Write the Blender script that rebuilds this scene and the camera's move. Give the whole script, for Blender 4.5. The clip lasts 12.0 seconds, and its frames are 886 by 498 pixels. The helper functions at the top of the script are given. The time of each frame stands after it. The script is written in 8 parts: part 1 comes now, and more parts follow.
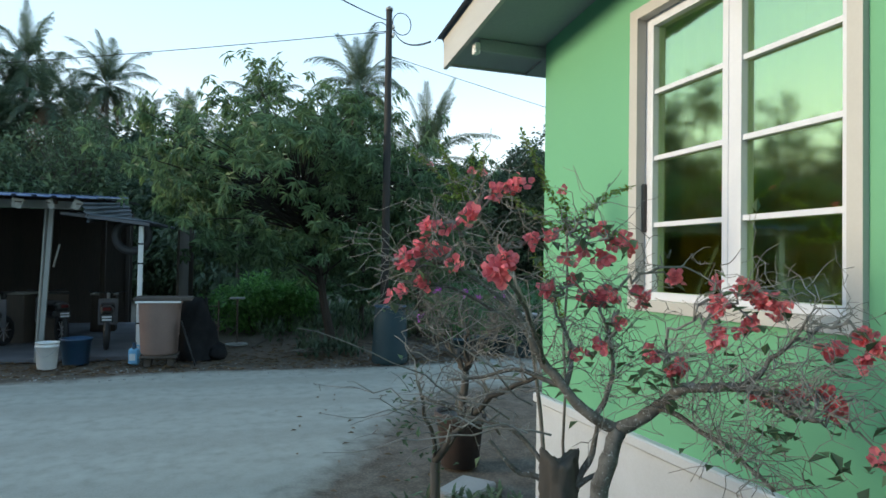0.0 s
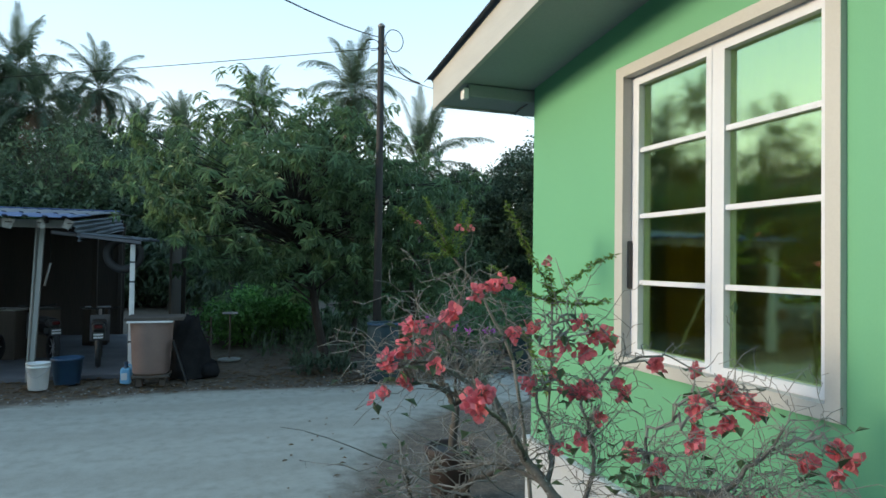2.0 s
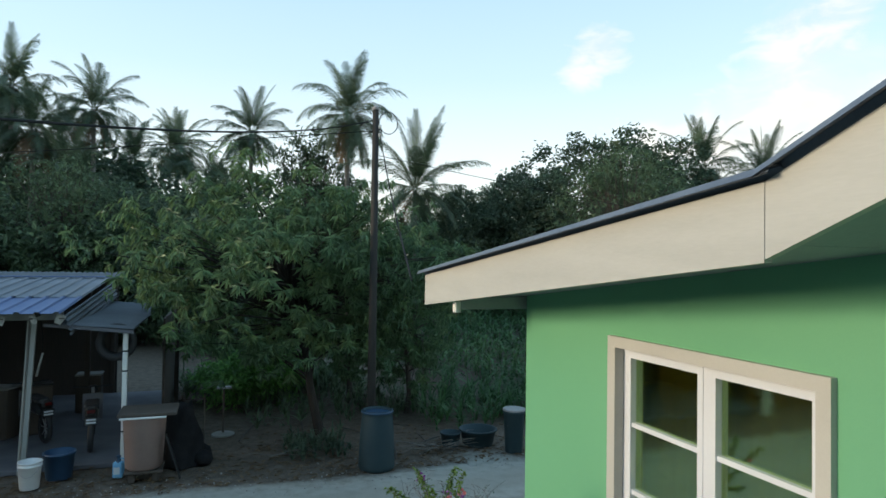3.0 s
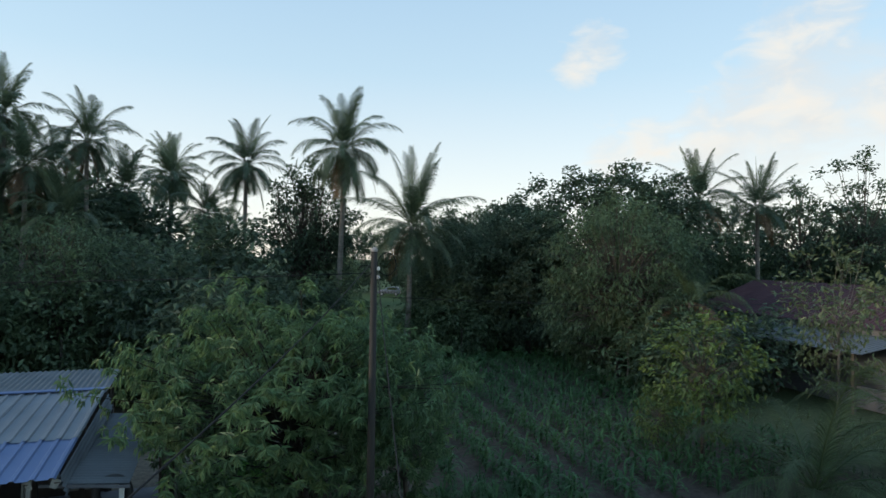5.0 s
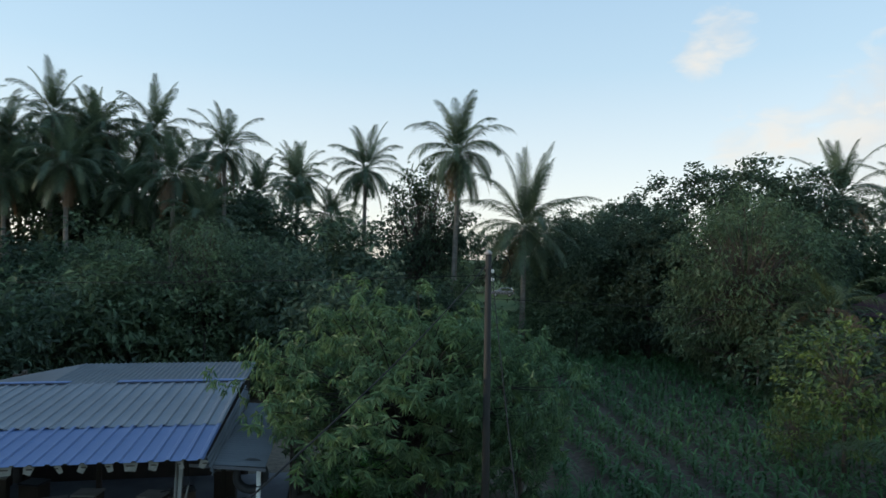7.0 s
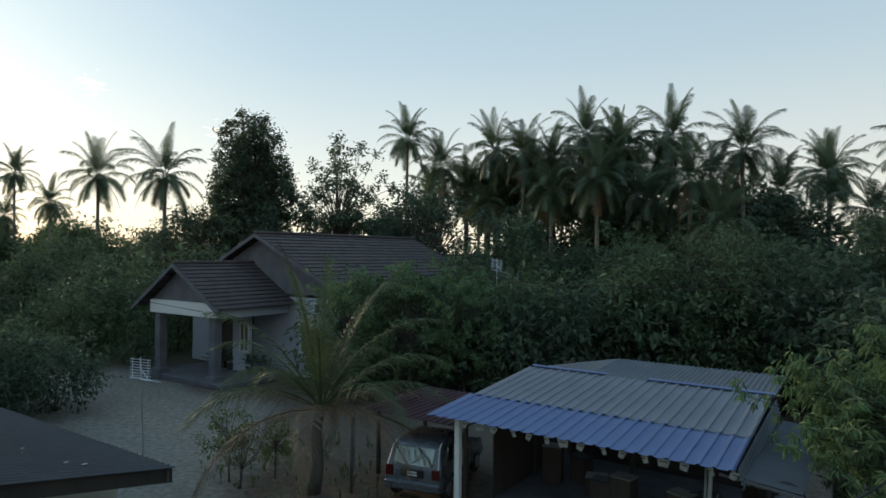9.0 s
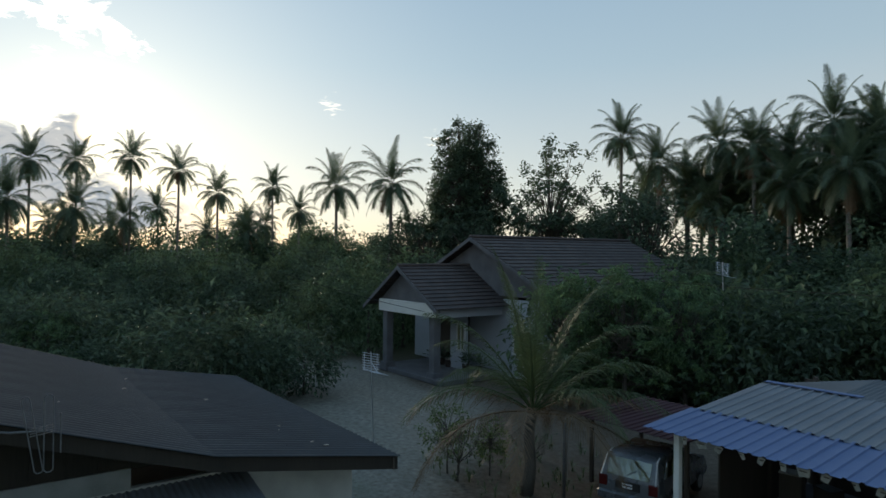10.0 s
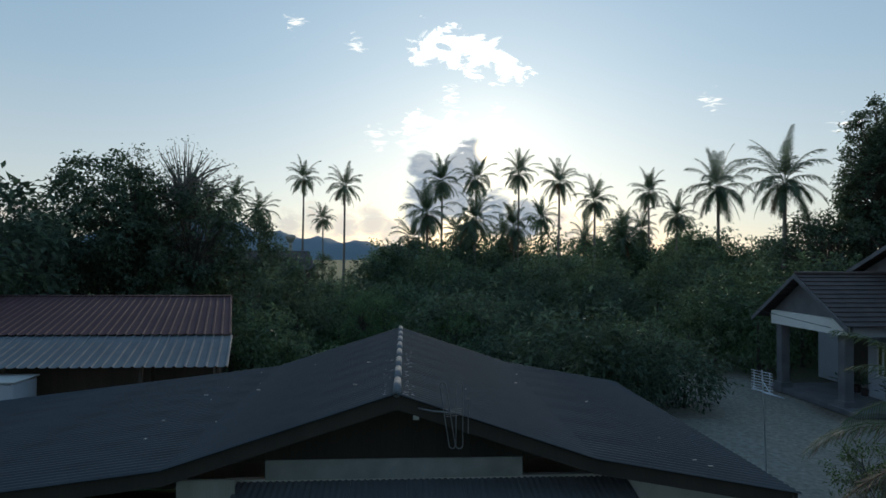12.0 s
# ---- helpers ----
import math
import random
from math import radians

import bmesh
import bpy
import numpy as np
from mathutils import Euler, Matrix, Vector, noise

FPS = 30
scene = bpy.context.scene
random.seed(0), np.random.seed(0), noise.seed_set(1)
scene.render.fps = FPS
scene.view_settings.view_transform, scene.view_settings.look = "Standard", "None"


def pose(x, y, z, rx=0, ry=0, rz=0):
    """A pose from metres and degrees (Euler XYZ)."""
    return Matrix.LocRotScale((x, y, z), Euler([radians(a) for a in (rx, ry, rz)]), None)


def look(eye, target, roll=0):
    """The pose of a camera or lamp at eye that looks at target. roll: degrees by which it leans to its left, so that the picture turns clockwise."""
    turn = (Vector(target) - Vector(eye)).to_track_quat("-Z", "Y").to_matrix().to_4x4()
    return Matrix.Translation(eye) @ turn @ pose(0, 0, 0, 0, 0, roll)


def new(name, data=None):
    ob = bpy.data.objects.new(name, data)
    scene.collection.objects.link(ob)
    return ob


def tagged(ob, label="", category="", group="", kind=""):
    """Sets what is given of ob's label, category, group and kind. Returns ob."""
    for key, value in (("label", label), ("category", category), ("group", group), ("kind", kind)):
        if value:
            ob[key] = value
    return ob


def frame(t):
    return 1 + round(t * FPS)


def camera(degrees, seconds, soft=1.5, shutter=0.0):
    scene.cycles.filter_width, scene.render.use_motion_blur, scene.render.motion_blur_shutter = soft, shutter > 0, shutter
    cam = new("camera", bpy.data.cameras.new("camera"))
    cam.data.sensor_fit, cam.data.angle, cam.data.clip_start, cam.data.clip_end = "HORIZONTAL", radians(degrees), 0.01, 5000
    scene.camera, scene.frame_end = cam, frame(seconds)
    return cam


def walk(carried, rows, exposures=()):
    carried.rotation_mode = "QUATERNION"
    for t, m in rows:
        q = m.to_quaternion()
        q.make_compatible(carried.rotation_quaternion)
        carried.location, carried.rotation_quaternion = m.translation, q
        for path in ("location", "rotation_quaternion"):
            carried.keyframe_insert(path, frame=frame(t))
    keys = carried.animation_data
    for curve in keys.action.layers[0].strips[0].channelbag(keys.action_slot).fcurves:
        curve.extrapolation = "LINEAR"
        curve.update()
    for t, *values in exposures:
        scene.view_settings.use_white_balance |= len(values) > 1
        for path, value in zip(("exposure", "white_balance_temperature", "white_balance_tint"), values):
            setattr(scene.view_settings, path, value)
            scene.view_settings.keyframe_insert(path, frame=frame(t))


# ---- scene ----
cam = camera(70.0, 12.0, soft=1.6)

# The camera's rows stand in a frame turned against the buildings; the place itself is square to the buildings.
TURN = Matrix.Rotation(radians(-23.2), 4, "Z")
PATH = [
    (0, (0.636, 0.179, 1.705), (0.48, 2.173, 1.750), 0.9),
    (0.5, (0.643, 0.185, 1.706), (0.488, 2.179, 1.751), 0.8),
    (1, (0.657, 0.165, 1.714), (0.511, 2.159, 1.758), 0.8),
    (1.5, (0.667, 0.155, 1.732), (0.526, 2.150, 1.776), 0.8),
    (2, (0.672, 0.155, 2.02), (0.533, 2.150, 2.062), 0.8),
    (2.5, (0.676, 0.145, 2.632), (0.546, 2.140, 2.675), 0.8),
    (3, (0.682, 0.147, 3.492), (0.555, 2.142, 3.536), 0.8),
    (3.2, (0.662, 0.140, 3.884), (0.539, 2.135, 3.933), 0.8),
    (4.0, (0.61, 0.14, 5.16), (0.49, 2.135, 5.20), 0.85),
    (4.8, (0.568, 0.15, 6.02), (0.459, 2.147, 6.053), 0.9),
    (5, (0.565, 0.150, 6.085), (0.456, 2.147, 6.117), 0.9),
    (5.5, (0.567, 0.115, 6.090), (0.456, 2.112, 6.123), 0.9),
    (6, (0.567, 0.050, 6.105), (0.436, 2.046, 6.137), 0.9),
    (6.5, (0.574, 0.0, 6.116), (0.353, 1.988, 6.146), 0.9),
    (7, (0.578, -0.04, 6.125), (0.116, 1.905, 6.153), 0.9),
    (7.2, (0.580, -0.07, 6.140), (-0.042, 1.831, 6.163), 0.9),
    (8.8, (0.508, -0.265, 6.235), (-1.069, 0.965, 6.248), 0.8),
    (9, (0.495, -0.272, 6.240), (-1.194, 0.799, 6.252), 0.6),
    (9.5, (0.535, -0.267, 6.288), (-1.348, 0.405, 6.298), 0.45),
    (10, (0.555, -0.270, 6.300), (-1.391, 0.191, 6.312), 0.45),
    (10.5, (0.548, -0.310, 6.325), (-1.438, -0.071, 6.336), 0.4),
    (11, (0.590, -0.298, 6.338), (-1.369, -0.701, 6.354), 0.2),
    (11.5, (0.588, -0.290, 6.338), (-1.294, -0.965, 6.358), 0.2),
    (12, (0.594, -0.293, 6.350), (-1.288, -0.970, 6.373), 0.2),
]
EXPOSURES = [(0, 1.35, 6850, 6), (1.8, 1.35, 6850, 6), (2.5, 1.3, 6950, 6), (2.9, 1.15, 7050, 6), (3.2, 0.85, 7050, 6), (4.8, 0.72, 6900, 8), (6.5, 0.72, 6700, 8), (7.2, 0.65, 6850, 8), (8.8, 0.55, 7600, 9), (9.5, 0.3, 7400, 9), (10.5, 0.05, 6900, 8), (11.5, -0.05, 6450, 7), (12, -0.05, 6450, 7)]
walk(cam, [(t, TURN @ look(eye, target, roll)) for t, eye, target, roll in PATH], EXPOSURES)

# ---- light: a low evening sun half behind cloud, a clear sky ----
SUN_YAW, SUN_UP = 82.5, 9.6
SUN_DIR = Vector((-math.sin(radians(SUN_YAW)) * math.cos(radians(SUN_UP)), math.cos(radians(SUN_YAW)) * math.cos(radians(SUN_UP)), math.sin(radians(SUN_UP))))


def make_world():
    world = bpy.data.worlds.new("evening_sky")
    scene.world = world
    world.use_nodes = True
    nt = world.node_tree
    nt.nodes.clear()
    add = nt.nodes.new

    def link(a, b):
        nt.links.new(a, b)

    sky = add("ShaderNodeTexSky")
    sky.sky_type, sky.sun_disc = "NISHITA", False
    sky.sun_elevation, sky.sun_rotation = radians(SUN_UP), radians(-SUN_YAW)
    sky.air_density, sky.dust_density, sky.ozone_density = 1.0, 0.3, 2.0
    co = add("ShaderNodeTexCoord").outputs["Generated"]

    def math_node(op, a, b=None, c=None):
        n = add("ShaderNodeMath")
        n.operation = op
        n.use_clamp = False
        for i, v in enumerate((a, b, c)):
            if v is None:
                continue
            if isinstance(v, (int, float)):
                n.inputs[i].default_value = v
            else:
                link(v, n.inputs[i])
        return n.outputs[0]

    def near(direction, inner, outer):
        """1 at a direction of the sky, falling to 0 at outer degrees from it."""
        n = add("ShaderNodeVectorMath")
        n.operation = "DISTANCE"
        link(co, n.inputs[0])
        n.inputs[1].default_value = direction
        m = add("ShaderNodeMapRange")
        m.interpolation_type = "SMOOTHSTEP"
        link(n.outputs["Value"], m.inputs[0])
        m.inputs[1].default_value, m.inputs[2].default_value = 2 * math.sin(radians(inner) / 2), 2 * math.sin(radians(outer) / 2)
        m.inputs[3].default_value, m.inputs[4].default_value = 1, 0
        return m.outputs[0]

    def way(yaw, up):
        return (-math.sin(radians(yaw)) * math.cos(radians(up)), math.cos(radians(yaw)) * math.cos(radians(up)), math.sin(radians(up)))

    stretch = add("ShaderNodeMapping")
    link(co, stretch.inputs[0])
    stretch.inputs["Scale"].default_value = (1, 1, 2.1)
    noise_a = add("ShaderNodeTexNoise")
    link(stretch.outputs[0], noise_a.inputs["Vector"])
    noise_a.inputs["Scale"].default_value, noise_a.inputs["Detail"].default_value, noise_a.inputs["Roughness"].default_value = 7.0, 9.0, 0.6
    noise_a.inputs["Distortion"].default_value = 0.3

    ragged = add("ShaderNodeTexNoise")
    link(stretch.outputs[0], ragged.inputs["Vector"])
    ragged.inputs["Scale"].default_value, ragged.inputs["Detail"].default_value, ragged.inputs["Roughness"].default_value = 24.0, 10.0, 0.66
    ragged.inputs["Distortion"].default_value = 0.6

    def clouds(masks, lift, soft, noise=noise_a, depth=1.7):
        total = masks[0]
        for m in masks[1:]:
            total = math_node("MAXIMUM", total, m)
        v = math_node("ADD", math_node("MULTIPLY_ADD", noise.outputs["Fac"], depth, -0.5 - depth * 0.5), math_node("MULTIPLY", total, lift))
        r = add("ShaderNodeMapRange")
        link(v, r.inputs[0])
        r.inputs[1].default_value, r.inputs[2].default_value = 0.0, soft
        inside = math_node("MINIMUM", math_node("MULTIPLY", total, 8.0), 1.0)
        return math_node("MULTIPLY", r.outputs[0], inside)

    def blend(fac, a, colour):
        n = add("ShaderNodeMix")
        n.data_type = "RGBA"
        link(fac, n.inputs["Factor"])
        link(a, n.inputs["A"])
        if isinstance(colour, tuple):
            n.inputs["B"].default_value = (*colour, 1)
        else:
            link(colour, n.inputs["B"])
        return n.outputs["Result"]

    def two_tone(fac, lo, hi, shade, light):
        """A cloud's own tones: thin or hollow parts greyer, thick billows lighter."""
        r = add("ShaderNodeMapRange")
        r.interpolation_type = "SMOOTHSTEP"
        link(fac, r.inputs[0])
        r.inputs[1].default_value, r.inputs[2].default_value = lo, hi
        n = add("ShaderNodeMix")
        n.data_type = "RGBA"
        link(r.outputs[0], n.inputs["Factor"])
        n.inputs["A"].default_value, n.inputs["B"].default_value = (*shade, 1), (*light, 1)
        return n.outputs["Result"]

    # thin high haze over the clear sky: pale at the horizon, bluer overhead
    height = add("ShaderNodeSeparateXYZ")
    link(co, height.inputs[0])
    veil = add("ShaderNodeValToRGB")
    link(height.outputs["Z"], veil.inputs[0])
    stops = ((0.0, (0.70, 0.69, 0.69)), (0.10, (0.65, 0.69, 0.73)), (0.28, (0.41, 0.56, 0.70)), (0.60, (0.22, 0.40, 0.64)))
    veil.color_ramp.elements.new(0.5)
    veil.color_ramp.elements.new(0.6)
    for e, (at, c) in zip(veil.color_ramp.elements, stops):
        e.position, e.color = at, (*c, 1)

    def added(fac, a, b, scale=1.0):
        n = add("ShaderNodeMix")
        n.data_type, n.blend_type = "RGBA", "ADD"
        if isinstance(fac, float):
            n.inputs["Factor"].default_value = fac
        else:
            link(fac, n.inputs["Factor"])
        link(a, n.inputs["A"])
        if isinstance(b, tuple):
            n.inputs["B"].default_value = (*b, 1)
        else:
            link(b, n.inputs["B"])
        return n.outputs["Result"]

    def scaled(a, k):
        n = add("ShaderNodeVectorMath")
        n.operation = "SCALE"
        link(a, n.inputs[0])
        n.inputs["Scale"].default_value = k
        return n.outputs[0]

    colour = added(1.0, scaled(sky.outputs[0], 0.3), scaled(veil.outputs[0], 5.9))
    # glare of the air round the sun
    colour = added(near(SUN_DIR, 0.5, 38), colour, (1.3, 1.3, 1.2))
    colour = added(near(SUN_DIR, 0.5, 22), colour, (0.5, 0.5, 0.42))
    colour = added(near(SUN_DIR, 0.5, 9), colour, (0.9, 0.75, 0.5))
    # soft cream cumulus opposite, a grey cloud bank beside the sun, pale heaps low down, bright shreds over it
    billow = add("ShaderNodeTexNoise")
    link(stretch.outputs[0], billow.inputs["Vector"])
    billow.inputs["Scale"].default_value, billow.inputs["Detail"].default_value, billow.inputs["Roughness"].default_value = 13.0, 7.0, 0.55
    billow.inputs["Distortion"].default_value = 0.4
    haze = [near(way(yaw, up), 1, r) for yaw, up, r in ((-52, 13, 13), (-46, 9, 13), (-57, 8, 15))]
    colour = blend(math_node("MULTIPLY", clouds(haze, 1.0, 0.9), 0.75), colour, (4.0, 3.95, 4.0))
    heaps = [near(way(yaw, up), 0.5, r) for yaw, up, r in ((-33.5, 18.2, 4.6), (-31.9, 17.0, 4.2), (-51.6, 19.3, 7.5), (-49.2, 17.6, 6.5), (-47.4, 15.0, 6.5), (-45.6, 13.0, 7), (-42.4, 11.4, 7), (-38.5, 10.0, 6.5), (-35.0, 9.0, 5.5), (-49.5, 11.0, 7), (-56, 12.5, 7))]
    colour = blend(clouds(heaps, 0.86, 0.8, billow, 1.9), colour, two_tone(billow.outputs["Fac"], 0.38, 0.6, (3.85, 3.85, 3.95), (4.65, 4.5, 4.35)))
    bank = [near(way(yaw, up), 0.5, r) for yaw, up, r in ((88.4, 7.9, 3.0), (88.4, 6.0, 3.4), (88.3, 3.8, 3.8), (86.6, 6.8, 3.4), (84.0, 9.2, 3.0), (85.0, 7.8, 3.4), (85.8, 5.3, 4.0), (82.2, 4.0, 4.0), (79.2, 3.0, 4.2))]
    colour = blend(clouds(bank, 0.95, 0.3, ragged, 1.5), colour, two_tone(ragged.outputs["Fac"], 0.4, 0.62, (3.0, 3.55, 4.3), (4.3, 4.6, 5.0)))
    low = [near(way(yaw, up), 0.4, r) for yaw, up, r in ((100.4, 2.6, 3.2), (97.9, 3.2, 3.4), (95.4, 2.5, 3.2), (92.9, 3.0, 3.4), (102.5, 1.8, 3.4), (91.2, 2.0, 3.2), (120.6, 3.2, 3.4), (76, 2.0, 5), (70, 2, 5))]
    colour = blend(clouds(low, 0.85, 0.5, ragged, 1.8), colour, two_tone(ragged.outputs["Fac"], 0.42, 0.6, (4.6, 4.5, 4.7), (7.4, 6.7, 5.9)))
    shreds = [near(way(yaw, up), 0.3, r) for yaw, up, r in ((87.8, 18.6, 3.4), (85.8, 18.3, 3.8), (83.4, 17.7, 3.8), (81.0, 16.8, 3.0), (79.4, 16.1, 2.0), (88.4, 11.3, 3.4), (86.2, 11.2, 3.4))]
    colour = blend(clouds(shreds, 0.80, 0.3, ragged, 2.6), colour, (14, 13.5, 12.5))
    drawn_out = add("ShaderNodeMapping")
    link(co, drawn_out.inputs[0])
    drawn_out.inputs["Scale"].default_value = (1, 1, 4.0)
    torn = add("ShaderNodeTexNoise")
    link(drawn_out.outputs[0], torn.inputs["Vector"])
    torn.inputs["Scale"].default_value, torn.inputs["Detail"].default_value, torn.inputs["Roughness"].default_value = 34.0, 8.0, 0.6
    torn.inputs["Distortion"].default_value = 0.8
    wisps = [near(way(yaw, up), 0.0, r) for yaw, up, r in ((89.8, 10.0, 2.6), (92.4, 10.5, 2.4), (85.9, 14.3, 2.2), (81.5, 13.0, 2.0), (63.8, 12.8, 1.8), (99.7, 19.8, 1.6), (94.6, 18.1, 1.8), (54.0, 10.3, 2.2))]
    colour = blend(clouds(wisps, 0.62, 0.55, torn, 3.0), colour, (12, 11.6, 10.8))
    colour = blend(near(SUN_DIR, 0.2, 1.5), colour, (34, 28, 19))
    back = add("ShaderNodeBackground")
    link(colour, back.inputs[0])
    back.inputs[1].default_value = 0.12
    out = add("ShaderNodeOutputWorld")
    link(back.outputs[0], out.inputs[0])


make_world()
sun_data = bpy.data.lights.new("sun", "SUN")
sun_data.energy, sun_data.angle, sun_data.color = 2.0, radians(14), (1, 0.86, 0.68)
sun = new("sun", sun_data)
sun.matrix_world = look(SUN_DIR * 60, (0, 0, 0))

# ---- materials ----
def surface(name, colour, second=None, scale=3.0, rough=0.6, bump=0.0, bump_scale=40.0, metal=0.0, detail=6.0, speck=None, speck_at=0.62, island=0.0, stretch=(1, 1, 1), spec=0.5, coords="Object", rough_var=0.15, thin=0.0):
    """A paint, wood, earth or leaf: two tones mixed by noise at a wide scale, a fine grain, uneven gloss and relief."""
    m = bpy.data.materials.new(name)
    m.use_nodes = True
    nt = m.node_tree
    p = nt.nodes["Principled BSDF"]
    link = nt.links.new
    second = second or tuple(c * 0.8 for c in colour)
    co = nt.nodes.new("ShaderNodeTexCoord")
    mp = nt.nodes.new("ShaderNodeMapping")
    mp.inputs["Scale"].default_value = stretch
    link(co.outputs[coords], mp.inputs[0])
    wide = nt.nodes.new("ShaderNodeTexNoise")
    wide.inputs["Scale"].default_value, wide.inputs["Detail"].default_value = scale, detail
    link(mp.outputs[0], wide.inputs["Vector"])
    fine = nt.nodes.new("ShaderNodeTexNoise")
    fine.inputs["Scale"].default_value, fine.inputs["Detail"].default_value = bump_scale, 4
    link(mp.outputs[0], fine.inputs["Vector"])
    fac = nt.nodes.new("ShaderNodeMath")
    fac.operation = "MULTIPLY_ADD"
    link(fine.outputs["Fac"], fac.inputs[0])
    fac.inputs[1].default_value = 0.45
    link(wide.outputs["Fac"], fac.inputs[2])
    ramp = nt.nodes.new("ShaderNodeMapRange")
    ramp.inputs[1].default_value, ramp.inputs[2].default_value = 0.5, 0.95
    link(fac.outputs[0], ramp.inputs[0])
    mix = nt.nodes.new("ShaderNodeMix")
    mix.data_type = "RGBA"
    link(ramp.outputs[0], mix.inputs["Factor"])
    mix.inputs["A"].default_value, mix.inputs["B"].default_value = (*colour, 1), (*second, 1)
    result = mix.outputs["Result"]
    if speck:
        third = nt.nodes.new("ShaderNodeTexNoise")
        third.inputs["Scale"].default_value, third.inputs["Detail"].default_value = scale * 3.7, 8
        link(mp.outputs[0], third.inputs["Vector"])
        cut = nt.nodes.new("ShaderNodeMapRange")
        cut.inputs[1].default_value, cut.inputs[2].default_value = speck_at, speck_at + 0.08
        link(third.outputs["Fac"], cut.inputs[0])
        mix2 = nt.nodes.new("ShaderNodeMix")
        mix2.data_type = "RGBA"
        link(cut.outputs[0], mix2.inputs["Factor"])
        link(result, mix2.inputs["A"])
        mix2.inputs["B"].default_value = (*speck, 1)
        result = mix2.outputs["Result"]
    if island:
        geo = nt.nodes.new("ShaderNodeNewGeometry")
        tone = nt.nodes.new("ShaderNodeMapRange")
        tone.inputs[3].default_value, tone.inputs[4].default_value = 1 - island, 1 + island
        link(geo.outputs["Random Per Island"], tone.inputs[0])
        hsv = nt.nodes.new("ShaderNodeHueSaturation")
        link(tone.outputs[0], hsv.inputs["Value"])
        link(result, hsv.inputs["Color"])
        result = hsv.outputs[0]
    link(result, p.inputs["Base Color"])
    rr = nt.nodes.new("ShaderNodeMapRange")
    rr.inputs[3].default_value, rr.inputs[4].default_value = max(0.02, rough - rough_var), min(1, rough + rough_var)
    link(wide.outputs["Fac"], rr.inputs[0])
    link(rr.outputs[0], p.inputs["Roughness"])
    p.inputs["Metallic"].default_value = metal
    p.inputs["Specular IOR Level"].default_value = spec
    if bump:
        b = nt.nodes.new("ShaderNodeBump")
        b.inputs["Strength"].default_value, b.inputs["Distance"].default_value = min(1, bump * 20), bump
        link(fine.outputs["Fac"], b.inputs["Height"])
        link(b.outputs[0], p.inputs["Normal"])
    if thin:
        tr = nt.nodes.new("ShaderNodeBsdfTranslucent")
        link(result, tr.inputs[0])
        ms = nt.nodes.new("ShaderNodeMixShader")
        ms.inputs[0].default_value = thin
        link(p.outputs[0], ms.inputs[1])
        link(tr.outputs[0], ms.inputs[2])
        link(ms.outputs[0], nt.nodes["Material Output"].inputs[0])
    return m


def leaf(name, colour, second, rough=0.5, island=0.35, thin=0.25):
    return surface(name, colour, second, 0.9, rough, 0, 14, island=island, thin=thin, spec=0.4)


M = {}
M["wall_green"] = surface("mint_green_paint", (0.125, 0.36, 0.19), (0.14, 0.385, 0.205), 1.2, 0.62, 0.004, 180, stretch=(1, 1, 0.5))
M["white_paint"] = surface("white_paint", (0.74, 0.73, 0.70), (0.66, 0.65, 0.62), 2.5, 0.5, 0.002, 120)
M["plinth_paint"] = surface("chalky_white_plinth", (0.56, 0.56, 0.56), (0.48, 0.48, 0.47), 2.0, 0.8, 0.003, 80, speck=(0.42, 0.42, 0.40), speck_at=0.68)
M["cream"] = surface("cream_trim_paint", (0.50, 0.475, 0.43), (0.45, 0.425, 0.38), 2.5, 0.55, 0.002, 90)
M["fascia"] = surface("fascia_board", (0.48, 0.465, 0.425), (0.42, 0.405, 0.37), 1.4, 0.6, 0.004, 26, stretch=(1, 1, 7))
M["soffit"] = surface("grey_soffit_board", (0.34, 0.37, 0.37), (0.28, 0.31, 0.31), 1.0, 0.8, 0.003, 60)
M["roof_dark"] = surface("dark_roof_sheet", (0.10, 0.12, 0.15), (0.16, 0.18, 0.21), 3, 0.45, 0.002, 60, metal=0.3)
M["alu"] = surface("white_window_profile", (0.68, 0.68, 0.70), (0.63, 0.63, 0.66), 3, 0.35, 0, 60)
M["rubber"] = surface("black_rubber", (0.018, 0.018, 0.02), (0.035, 0.035, 0.035), 8, 0.7, 0.003, 90)
M["black_sheet"] = surface("dull_black_sheeting", (0.014, 0.014, 0.015), (0.024, 0.024, 0.024), 6, 0.92, 0.004, 30, spec=0.08)
M["curtain"] = surface("dim_brown_curtain", (0.46, 0.38, 0.15), (0.35, 0.30, 0.12), 4, 0.9)
M["blue_sheet"] = surface("blue_painted_roof_sheet", (0.095, 0.15, 0.30), (0.075, 0.125, 0.255), 0.9, 0.55, 0.001, 80, metal=0.1, speck=(0.18, 0.21, 0.29), speck_at=0.66)
M["grey_sheet"] = surface("weathered_zinc_sheet", (0.17, 0.19, 0.22), (0.125, 0.14, 0.16), 0.8, 0.6, 0.001, 70, metal=0.15, speck=(0.15, 0.15, 0.15), speck_at=0.66)
M["zinc"] = surface("dull_corrugated_zinc", (0.14, 0.155, 0.17), (0.09, 0.10, 0.11), 0.7, 0.82, 0.002, 60, metal=0.1, speck=(0.12, 0.08, 0.06), speck_at=0.7)
M["asbestos"] = surface("dark_lichened_cement_sheet", (0.055, 0.065, 0.072), (0.035, 0.042, 0.048), 0.6, 0.9, 0.006, 30, speck=(0.09, 0.10, 0.10), speck_at=0.7, spec=0.2)
